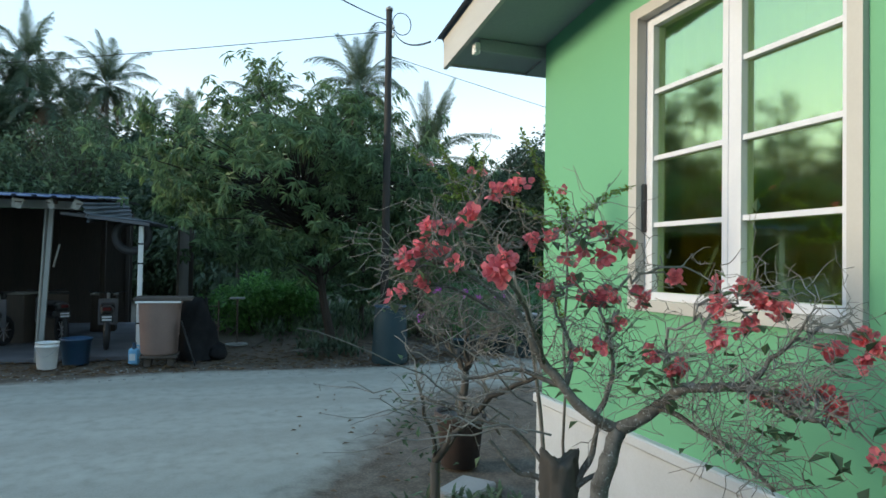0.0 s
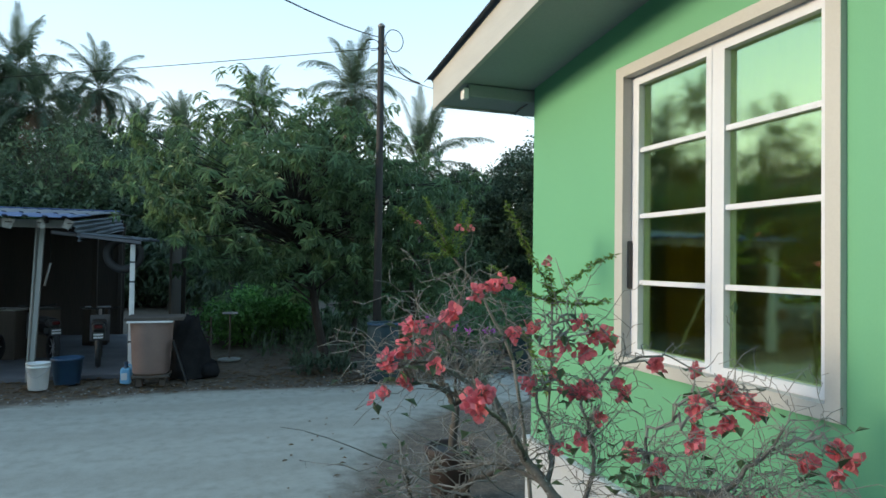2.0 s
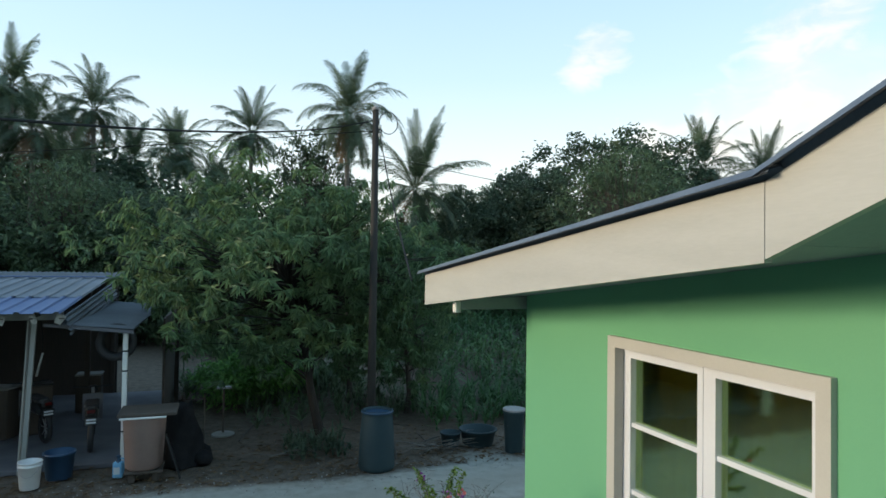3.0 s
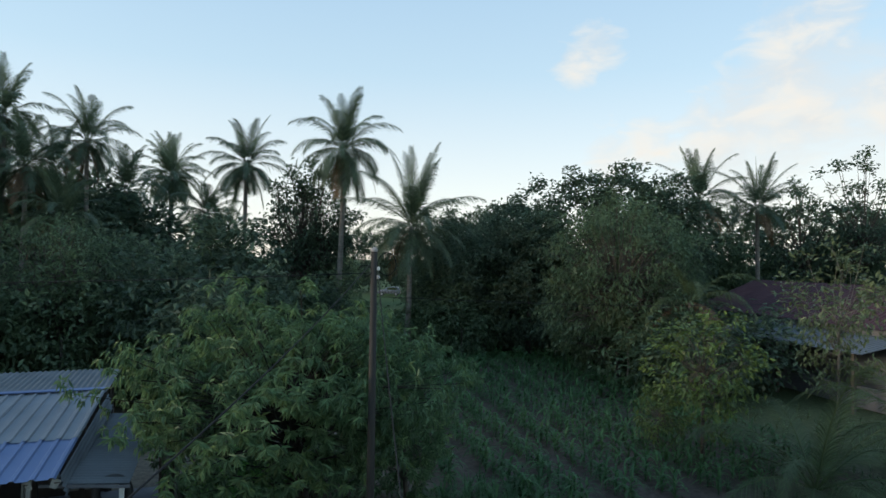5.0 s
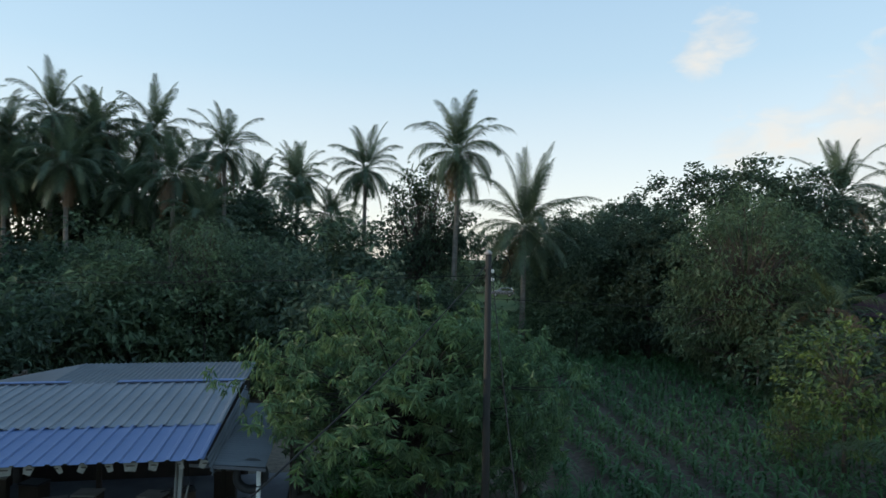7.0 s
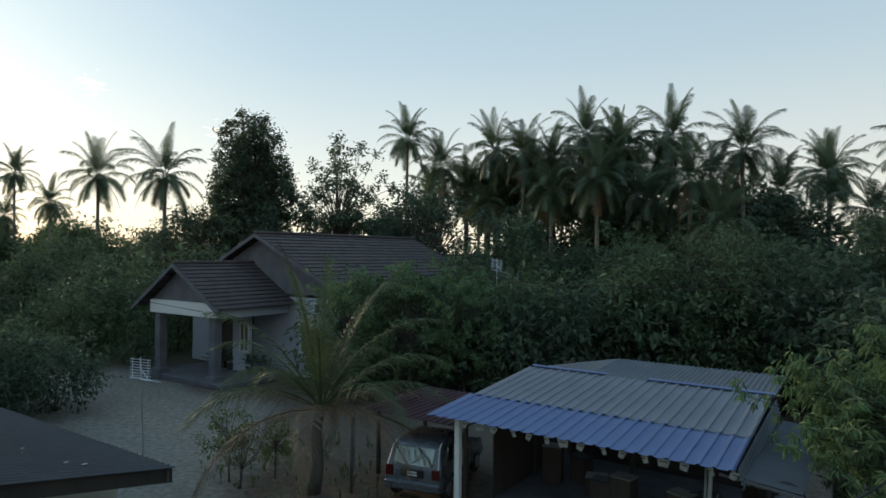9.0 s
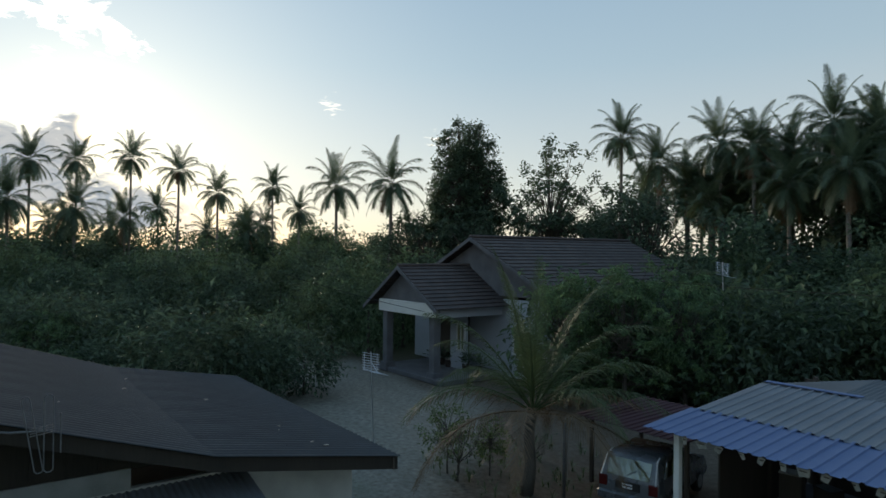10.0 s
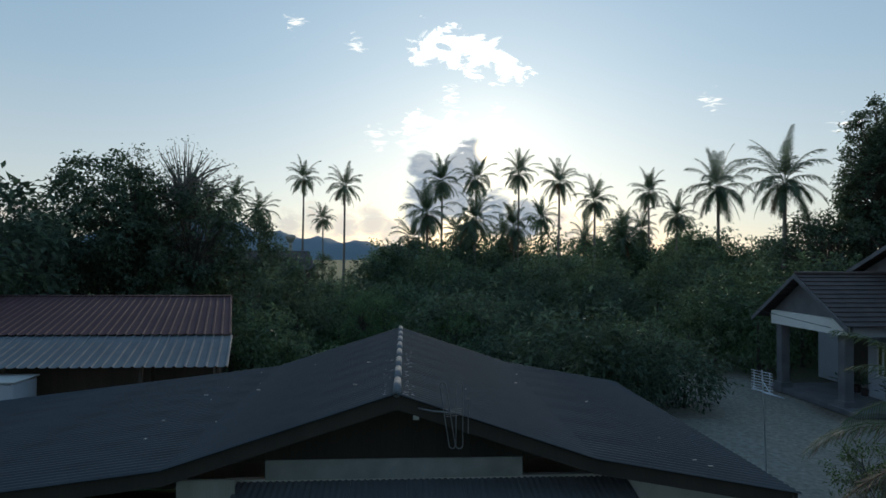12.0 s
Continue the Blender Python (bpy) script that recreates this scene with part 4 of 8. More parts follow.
def make_hanging_pipe():
    t = thing("hanging_pipe", -2.04, 11.9, 0, "pale length of pipe hung from the shed's beam", "pipe")
    vs, fs = tube_data([(0.04, 0, 1.92), (0.0, 0, 1.74), (-0.04, 0, 1.54)], 0.018, 8)
    link_mesh("pipe", vs, fs, M["grey_wood"], t, "", True)
    vs, fs = tube_data([(0.04, 0, 1.92), (0.06, -0.1, 2.2), (0.05, -0.22, 2.5)], 0.004, 5)
    link_mesh("cord", vs, fs, M["wire"], t)


make_hanging_pipe()


def make_tyre(x, y, z):
    bm = bmesh.new()
    prof = [(0.21, -0.06), (0.19, -0.075), (0.27, -0.08), (0.31, -0.06), (0.32, 0), (0.31, 0.06), (0.27, 0.08), (0.19, 0.075), (0.21, 0.06)]
    n = 28
    rings = [[bm.verts.new((r * math.cos(2 * math.pi * k / n), w, r * math.sin(2 * math.pi * k / n))) for r, w in prof] for k in range(n)]
    for k in range(n):
        for i in range(len(prof)):
            j = (i + 1) % len(prof)
            bm.faces.new((rings[k][i], rings[k][j], rings[(k + 1) % n][j], rings[(k + 1) % n][i]))
    bmesh.ops.recalc_face_normals(bm, faces=bm.faces[:])
    ob = part("tyre", bm, M["rubber"], None, "", True)
    ob.matrix_basis = pose(x, y, z)
    tagged(ob, "old black tyre hung under the lean-to roof", "tyre")


make_tyre(-0.9, 11.8, 2.08)


def make_scooter(x, y, turn, label):
    t = thing("motor_scooter", x, y, 0.06, label, "scooter", "scooters in the shed", turn=turn)
    for yy, nm in ((-0.58, "wheel"), (0.6, "wheel")):
        bm = bmesh.new()
        n = 24
        prof = [(0.2, -0.03), (0.25, -0.045), (0.285, 0), (0.25, 0.045), (0.2, 0.03)]
        rings = [[bm.verts.new((w, r * math.cos(2 * math.pi * k / n), r * math.sin(2 * math.pi * k / n))) for r, w in prof] for k in range(n)]
        for k in range(n):
            for i in range(len(prof) - 1):
                bm.faces.new((rings[k][i], rings[k][i + 1], rings[(k + 1) % n][i + 1], rings[(k + 1) % n][i]))
        bmesh.ops.translate(bm, verts=bm.verts, vec=(0, yy, 0.285))
        wheel = part(nm, bm, M["rubber"], t, "black tyre", True)
        sp = Soup()
        for k in range(8):
            a = math.pi * k / 4
            sp.tube([(0, yy, 0.285), (0, yy + 0.2 * math.cos(a), 0.285 + 0.2 * math.sin(a))], 0.008, 4)
        sp.object("spokes", M["steel"], wheel)
    part("seat", box((0.24, 0.62, 0.09), (0, -0.15, 0.76), 0.03), M["rubber"], t, "black seat")
    part("body", box((0.2, 0.9, 0.2), (0, 0.0, 0.58), 0.06), M["black_metal"], t)
    part("tail", box((0.2, 0.3, 0.14), (0, -0.55, 0.72), 0.04), M["plate_black"], t)
    part("tail_lamp", box((0.13, 0.04, 0.06), (0, -0.71, 0.74), 0.012), M["lamp_red"], t)
    plate = part("number_plate", box((0.2, 0.01, 0.14), (0, -0.72, 0.58), 0.004), M["plate_black"], t)
    part("marking", box((0.15, 0.004, 0.03), (0, -0.728, 0.605), 0), M["bar_white"], plate)
    part("marking", box((0.15, 0.004, 0.03), (0, -0.728, 0.555), 0), M["bar_white"], plate)
    vs, fs = tube_data([(0, 0.58, 0.3), (0, 0.45, 0.75), (0, 0.4, 0.98)], 0.03, 6)
    link_mesh("fork", vs, fs, M["steel"], t)
    vs, fs = tube_data([(-0.33, 0.3, 1.02), (-0.1, 0.4, 0.98), (0.1, 0.4, 0.98), (0.33, 0.3, 1.02)], 0.014, 6)
    link_mesh("handlebar", vs, fs, M["black_metal"], t)
    part("leg_shield", box((0.34, 0.03, 0.5), (0, 0.36, 0.62), 0.012), M["dim_render"], t, "scuffed grey leg shield")
    part("head_lamp", box((0.16, 0.1, 0.13), (0, 0.5, 0.93), 0.04), M["plate_black"], t)


make_scooter(-1.45, 13.1, 8, "black motor scooter parked under the blue-roofed shed")
make_scooter(-3.35, 12.9, -14, "black motor scooter behind the shed's front post")
make_scooter(-2.55, 13.9, 30, "dark scooter deep in the shed")


def make_shed_clutter():
    rnd = random.Random(5)
    for i in range(9):
        x, y = -6.9 + i * 0.62 + rnd.uniform(-0.1, 0.1), 14.6 + rnd.uniform(-0.8, 1.5)
        t = thing("storage_box", x, y, 0.06, "dark stacked box inside the shed", "box", "boxes in the shed", turn=rnd.uniform(-20, 20))
        h = rnd.uniform(0.4, 1.0)
        part("body", box((0.5, 0.4, h), (0, 0, h / 2), 0.015), M["dark_wood"], t)
        part("lid", box((0.53, 0.43, 0.04), (0, 0, h + 0.02), 0.01), M["plate_black" if i % 2 else "grey_wood"], t)


make_shed_clutter()


def make_stool():
    t = thing("weighing_stand", 0.85, 13.3, 0.0, "thin metal pedestal stand on bare soil", "stand")
    part("base", lathe([(0.22, 0), (0.22, 0.03), (0.03, 0.05)], 16, True), M["grey_wood"], t)
    vs, fs = tube_data([(0, 0, 0.04), (0, 0, 0.92)], 0.02, 8)
    link_mesh("pole", vs, fs, M["dark_wood"], t)
    part("top", box((0.3, 0.12, 0.04), (0, 0, 0.94), 0.01), M["steel"], t)
    t = thing("wire_trolley", 0.1, 13.0, 0.0, "bent metal trolley frame on bare soil", "trolley")
    for x in (0, 0.4):
        vs, fs = tube_data([(x, 0, 0), (x, 0, 0.75), (x, -0.1, 0.9)], 0.015, 6)
        link_mesh("upright", vs, fs, M["dark_wood"], t)
    for z in (0.2, 0.5, 0.8):
        vs, fs = tube_data([(0, 0, z), (0.4, 0, z)], 0.012, 6)
        link_mesh("crossbar", vs, fs, M["dark_wood"], t)


make_stool()


# ---- the drum, the tubs behind it, the pole and its wires ----
def make_drum(x, y):
    t = thing("drum", x, y, 0.0, "faded dark blue plastic drum standing on soil", "drum")
    prof = [(0.28, 0), (0.30, 0.02), (0.305, 0.08), (0.298, 0.3), (0.29, 0.5), (0.278, 0.7), (0.262, 0.88), (0.252, 0.94), (0.262, 0.955), (0.262, 0.985), (0.236, 0.985), (0.236, 0.2)]
    part("shell", lathe(prof, 32), M["barrel_blue"], t, smooth=True)
    part("rim", lathe([(0.25, 0.945), (0.272, 0.945), (0.272, 0.98), (0.25, 0.98)], 32), M["plastic_blue"], t, smooth=True)


make_drum(3.29, 10.42)
make_tub(5.5, 11.25, 0.36, 0.3, "barrel_blue", "old blue-green basin on the soil behind the drum")
make_tub(4.95, 11.3, 0.2, 0.26, "barrel_blue", "small dark tub beside the dead branches")


def make_branch_heap(x, y, seed, count, reach, label):
    """Cut dead branches lying across one another."""
    t = thing("branch_heap", x, y, 0, label, "branches")
    rnd = random.Random(seed)
    for i in range(count):
        a, rise = rnd.uniform(-0.5, 0.5) + (math.pi if rnd.random() < 0.4 else 0), rnd.uniform(0.02, 0.5)
        length = rnd.uniform(0.5, 1.0) * reach
        p = Vector((rnd.uniform(-0.3, 0.3) * reach, rnd.uniform(-0.18, 0.18), rnd.uniform(0.015, 0.12)))
        pts = [p]
        for k in range(5):
            pts.append(pts[-1] + Vector((math.cos(a), math.sin(a), rise * (0.9 - 0.3 * k))) * (length / 5) + Vector((rnd.uniform(-1, 1), rnd.uniform(-1, 1), rnd.uniform(-0.5, 0.8))) * 0.03)
            pts[-1].z = max(0.012, pts[-1].z)
        r = rnd.uniform(0.006, 0.016)
        vs, fs = tube_data(pts, [r * (1 - 0.14 * k) for k in range(6)], 5)
        link_mesh("branch", vs, fs, M["bark_mid"], t, smooth=True)


make_branch_heap(4.42, 11.05, 7, 22, 0.95, "heap of dead grey branches beside the drum")
make_branch_heap(1.85, 11.35, 8, 6, 0.7, "few dead sticks lying on dark soil")
lidded = make_tub(5.95, 10.6, 0.2, 0.78, "barrel_blue", "tall dark bucket with a pale lid at the field's edge")
part("lid", lathe([(0.0, 0.80), (0.2, 0.80), (0.212, 0.79), (0.212, 0.765), (0.0, 0.765)], 20), M["concrete"], lidded, "pale round lid")


def make_pole():
    t = thing("utility_pole", 3.28, 10.85, 0.0, "dark slender timber utility pole with cable hooks", "pole")
    vs, fs = tube_data([(0, 0, -0.2), (0.005, 0, 3), (0, 0, 6.22)], [0.08, 0.068, 0.055], 12)
    link_mesh("shaft", vs, fs, M["pole_wood"], t, smooth=True)
    part("cap", lathe([(0.065, 6.2), (0.07, 6.23), (0.03, 6.27), (0.0, 6.28)], 12), M["concrete"], t)
    for z in (5.75, 5.9):
        part("insulator", box((0.05, 0.09, 0.07), (0.07, -0.03, z), 0.015), M["plastic_white"], t)
    vs, fs = tube_data([(0.06 + 0.17 * (1 + math.cos(a)), -0.02, 5.98 + 0.2 * math.sin(a)) for a in [i * 2 * math.pi / 18 for i in range(19)]], 0.008, 5)
    link_mesh("cable_loop", vs, fs, M["wire"], t, "slack loop of cable")
    vs, fs = tube_data([(-0.04 - 0.12 * (1 + math.cos(a)), -0.02, 5.86 + 0.1 * math.sin(a)) for a in [i * 2 * math.pi / 14 for i in range(12)]], 0.008, 5)
    link_mesh("cable_loop", vs, fs, M["wire"], t, "slack loop of cable")


make_pole()


def make_wire(name, a, b, sag, r, label):
    a, b = Vector(a), Vector(b)
    pts = []
    for i in range(25):
        u = i / 24
        pts.append(a.lerp(b, u) - Vector((0, 0, sag * 4 * u * (1 - u))))
    vs, fs = tube_data(pts, r, 5)
    ob = link_mesh(name, vs, fs, M["wire"], None, smooth=True)
    return tagged(ob, label, "cable")


make_wire("overhead_cable", (3.22, 10.8, 6.0), (-4.39, -3.8, 3.47), 0.567, 0.009, "black twisted service cable sagging to the pole")
make_wire("overhead_cable", (3.22, 10.85, 5.82), (-34, 30, 6.3), 0.7, 0.007, "black cable running off between the palms")
make_wire("overhead_cable", (3.34, 10.8, 5.85), (2.05, 4.4, 3.36), 0.12, 0.008, "black cable from pole to the green house's eave")
make_wire("overhead_cable", (3.34, 10.9, 5.4), (40, 24, 5.2), 0.6, 0.006, "thin cable across the field")
make_wire("overhead_cable", (-24.3, 16.75, 3.5), (-42.2, 14.0, 5.9), 0.25, 0.013, "black cable from the far house's porch")

# ---- the old house with the dark cement-sheet roof ----
def make_old_house():
    h = thing("old_house", -13.5, -2.0, 0, "old low house with dark cement-sheet roof and timber gable", "house")
    O = Vector((-13.5, -2.0, 0))
    a0, a1 = -9.0, -17.8
    prof = [(-12.0, 2.25), (-4.05, 3.20), (-0.62, 4.29), (2.4, 3.28), (5.6, 2.70)]
    for (b0, z0), (b1, z1) in zip(prof, prof[1:]):
        lo, hi = ((b0, z0), (b1, z1)) if z0 < z1 else ((b1, z1), (b0, z0))
        up = Vector((0, hi[0] - lo[0], hi[1] - lo[1]))
        sheet_roof("roof_sheet", Vector((a1, lo[0], lo[1])) - O, (a0 - a1, 0, 0), up, 0.145, 0.035, M["asbestos"], h, "dark lichened corrugated sheet", "round", 1.1)
        # verge board under the near edge
        out = [(b0, z0 - 0.24), (b1, z1 - 0.24), (b1, z1 - 0.012), (b0, z0 - 0.012)]
        bm = prism(out, 0.03, "x")
        bmesh.ops.translate(bm, verts=bm.verts, vec=Vector((a0 - 0.12, 0, 0)) - O)
        part("verge_board", bm, M["black_wood"], h)
    part("fascia_board", box((a0 - a1 - 0.1, 0.03, 0.2), tuple(Vector(((a0 + a1) / 2, 5.5, 2.58)) - O), 0.004), M["dark_wood"], h)
    # ridge cap in short overlapping pieces
    for i in range(8):
        x0 = a0 - 0.05 - i * 1.08
        vs, fs = tube_data([Vector((x0, -0.62, 4.31)) - O, Vector((x0 - 1.12, -0.62, 4.30)) - O], [0.07, 0.06], 10)
        link_mesh("ridge_cap", vs, fs, M["ridge_cement"], h, "weathered half-round ridge cap", True)
    flecks = random.Random(17)
    for i in range(110):
        x0, side = a0 - 0.1 - 4.6 * flecks.random() ** 1.4, flecks.choice((-1, 1)) * flecks.uniform(0.09, 0.26)
        w, d = flecks.uniform(0.02, 0.09), flecks.uniform(0.02, 0.06)
        part("mortar_pat", box((w, d, 0.02), tuple(Vector((x0, -0.62 + side, 4.305 - abs(side) * 0.325)) - O), 0.006), M["ridge_cement"], h)
    # gable: dark boards, a pale strip, a zinc awning below
    out = [(-4.2, 3.0), (2.6, 3.02), (2.35, 3.2), (-0.62, 4.2), (-4.0, 3.1)]
    bm = prism(out, 0.04, "x")
    bmesh.ops.translate(bm, verts=bm.verts, vec=Vector((-10.05, 0, 0)) - O)
    gable = part("gable_panel", bm, M["black_wood"], h, "dark timber gable boards")
    for k in range(15):
        b = -3.6 + k * 0.42
        top = 4.15 - abs(b + 0.62) * 0.33
        part("batten", box((0.02, 0.03, max(0.1, top - 3.05)), tuple(Vector((-10.0, b, (top + 3.05) / 2)) - O), 0), M["black_wood"], gable)
    part("wall", box((0.12, 4.2, 0.32), tuple(Vector((-10.04, -0.65, 2.88)) - O), 0.004), M["lintel"], h, "stained cement lintel strip")
    part("wall", box((0.12, 8.6, 2.72), tuple(Vector((-10.08, 0.9, 1.36)) - O), 0), M["cement_light"], h, "stained pale wall")
    part("wall", box((7.2, 0.12, 2.7), tuple(Vector((-13.7, 5.0, 1.35)) - O), 0), M["house_b_wall"], h, "pale painted side wall")
    part("wall", box((7.2, 0.12, 2.3), tuple(Vector((-13.7, -11.0, 1.15)) - O), 0), M["cement_light"], h)
    part("wall", box((0.12, 16.0, 2.3), tuple(Vector((-17.3, -3.0, 1.15)) - O), 0), M["cement_light"], h)
    part("wall", box((0.12, 7.4, 2.3), tuple(Vector((-10.1, -7.4, 1.15)) - O), 0), M["dark_wood"], h, "dark timber wall under the wing")
    part("shutter", box((0.05, 0.9, 0.6), tuple(Vector((-9.7, -3.6, 2.55)) - O), 0.01, None), M["grey_wood"], h, "grey timber shutter")
    sheet_roof("awning_sheet", Vector((-8.5, -3.2, 2.35)) - O, (0, 6.4, 0), (-1.55, 0, 0.33), 0.1, 0.025, M["zinc"], h, "corrugated zinc awning", "round", 0.9)
    # paint flecks and scraps on the roof
    rnd = random.Random(11)
    for i in range(22):
        b = rnd.uniform(-6, 4.5)
        z = np.interp(b, [p[0] for p in prof], [p[1] for p in prof])
        at = Vector((rnd.uniform(-17, -9.6), b, float(z) + 0.045)) - O
        s = rnd.uniform(0.015, 0.05)
        part("scrap", box((s, s * rnd.uniform(1, 2.2), 0.012), tuple(at), 0.002), M["paper"], h)


make_old_house()


def make_roof_antenna():
    t = thing("loop_antenna", -9.15, -0.35, 3.95, "bent aluminium loop aerial fixed at the roof's gable", "antenna")
    vs, fs = tube_data([(0, 0, 0.12), (0.25, 0.25, 0.12), (0.3, 0.6, 0.1)], 0.014, 6)
    link_mesh("boom", vs, fs, M["weathered_steel"], t)
    part("block", box((0.1, 0.09, 0.22), (0, 0.02, 0.05), 0.01), M["concrete"], t)

    def loop(y0, y1, lean):
        """A long narrow loop with round ends, leaning sideways towards its foot."""
        r, mid = (y1 - y0) / 2, (y0 + y1) / 2
        top = [(0.3, mid - r * math.cos(math.pi * i / 8), 0.50 + r * math.sin(math.pi * i / 8)) for i in range(9)]
        foot = [(0.3, mid + lean * 2 + r * math.cos(math.pi * i / 8), -0.37 - r * math.sin(math.pi * i / 8)) for i in range(9)]
        return top + foot + [top[0]]

    for y0, y1, lean in ((0.36, 0.45, 0.07), (0.60, 0.70, 0.0)):
        vs, fs = tube_data(loop(y0, y1, lean), 0.008, 6)
        link_mesh("loop", vs, fs, M["weathered_steel"], t)
    vs, fs = tube_data([(0.3, 0.78, 0.3), (0.3, 0.78, -0.2)], 0.009, 6)
    link_mesh("rod", vs, fs, M["weathered_steel"], t)
    for k in range(4):
        vs, fs = tube_data([(0.3, 0.45, 0.05 + 0.03 * k), (0.3, 0.72, 0.08 + 0.03 * k)], 0.006, 5)
        link_mesh("rod", vs, fs, M["weathered_steel"], t)


make_roof_antenna()


def make_lot_post():
    t = thing("post", -10.95, 11.92, 0, "thin grey post standing in the sandy yard", "post")
    part("shaft", lathe([(0.045, -0.2), (0.045, 1.9), (0.03, 1.94)], 12, True), M["weathered_steel"], t, smooth=True)
    part("hook", lathe([(0.02, 1.94), (0.035, 1.98), (0.0, 2.02)], 10, False), M["steel"], t, smooth=True)


make_lot_post()


def make_grid_antenna(x, y, base, top, label, turn):
    t = thing("grid_antenna", x, y, 0, label, "antenna", turn=turn)
    vs, fs = tube_data([(0.12, 0, base), (0, 0, top)], 0.022, 8)
    link_mesh("mast", vs, fs, M["steel"], t)
    for j in range(8):
        z = top - 0.06 - 0.075 * j
        vs, fs = tube_data([(-0.27, -0.02 * j, z + 0.05), (0.27, 0.04 - 0.02 * j, z - 0.05)], 0.011, 5)
        link_mesh("reflector_rod", vs, fs, M["steel"], t)
    for s in (-0.2, 0.2):
        vs, fs = tube_data([(s, 0, top - 0.04 - 0.18 * s), (s, -0.14, top - 0.6 - 0.18 * s)], 0.010, 5)
        link_mesh("side_bar", vs, fs, M["steel"], t)
    for k in range(5):
        vs, fs = tube_data([(-0.25 + 0.1 * k, -0.12, top - 0.5 - 0.03 * k), (0.15 + 0.1 * k, -0.3, top - 0.62 - 0.02 * k)], 0.012, 5)
        link_mesh("director_rod", vs, fs, M["steel"], t)
    vs, fs = tube_data([(0, 0, top - 0.3), (0.2, -0.45, top - 0.55)], 0.016, 5)
    link_mesh("boom", vs, fs, M["steel"], t)


make_grid_antenna(-17.05, 9.65, 0.0, 3.15, "aluminium television aerial on a thin leaning mast", 60)
make_grid_antenna(-14.65, 26.0, 0.0, 6.0, "aluminium television aerial above the bushes", 30)


# ---- the barn with the red roof ----
def make_red_barn():
    h = thing("barn", -25, -11, 0, "long barn with faded red roof and grey zinc eave", "barn")
    O = Vector((-25, -11, 0))
    sheet_roof("roof_sheet", Vector((-18.96, -18.0, 3.0)) - O, (0, 12.2, 0), (-3.7, -0.85, 0.5), 0.3, 0.035, M["zinc"], h, "grey zinc eave sheet", "trap", 1.2)
    sheet_roof("roof_sheet", Vector((-22.5, -18.85, 3.55)) - O, (0, 12.2, 0), (-7.3, -1.95, 0.88), 0.3, 0.03, M["red_sheet"], h, "faded dark red roof sheet", "trap", 1.2)
    vs, fs = slab(Vector((-29.82, -20.8, 4.43)) - O, (0, 12.2, 0), (-7.3, -1.9, -1.4), 0.02)
    link_mesh("roof_sheet", vs, fs, M["red_sheet"], h)
    part("ridge_cap", box((0.35, 12.2, 0.03), tuple(Vector((-29.82, -14.7, 4.47)) - O), 0.004), M["red_sheet"], h)
    part("wall", box((10.0, 0.12, 3.0), tuple(Vector((-25.2, -8.6, 1.5)) - O), 0), M["dark_wood"], h, "dark boarded end wall")
    part("wall", box((0.12, 11.0, 2.9), tuple(Vector((-20.6, -12.2, 1.45)) - O), 0), M["dark_wood"], h, "dark boarded wall")
    for b in (-16.5, -12.5, -8.5, -6.2):
        part("post", box((0.12, 0.12, 2.95), tuple(Vector((-19.35, b, 1.47)) - O), 0.01), M["dark_wood"], h)
    part("patch_sheet", box((1.6, 0.4, 0.03), tuple(Vector((-20.9, -14.6, 3.31)) - O), 0.004, None), M["roof_dark"], h)
    t = thing("water_tank", -18.6, -12.1, 0, "pale square water tank with ragged cover by the barn", "tank")
    part("body", box((1.2, 1.3, 0.95), (0, 0, 2.25), 0.04), M["house_b_wall"], t)
    part("cover", box((1.3, 1.4, 0.06), (0, 0, 2.76), 0.02), M["cement_light"], t)
    for x, y in ((-0.5, -0.5), (0.5, -0.5), (-0.5, 0.5), (0.5, 0.5)):
        part("leg", box((0.1, 0.1, 1.8), (x, y, 0.9), 0.01), M["grey_wood"], t)


make_red_barn()


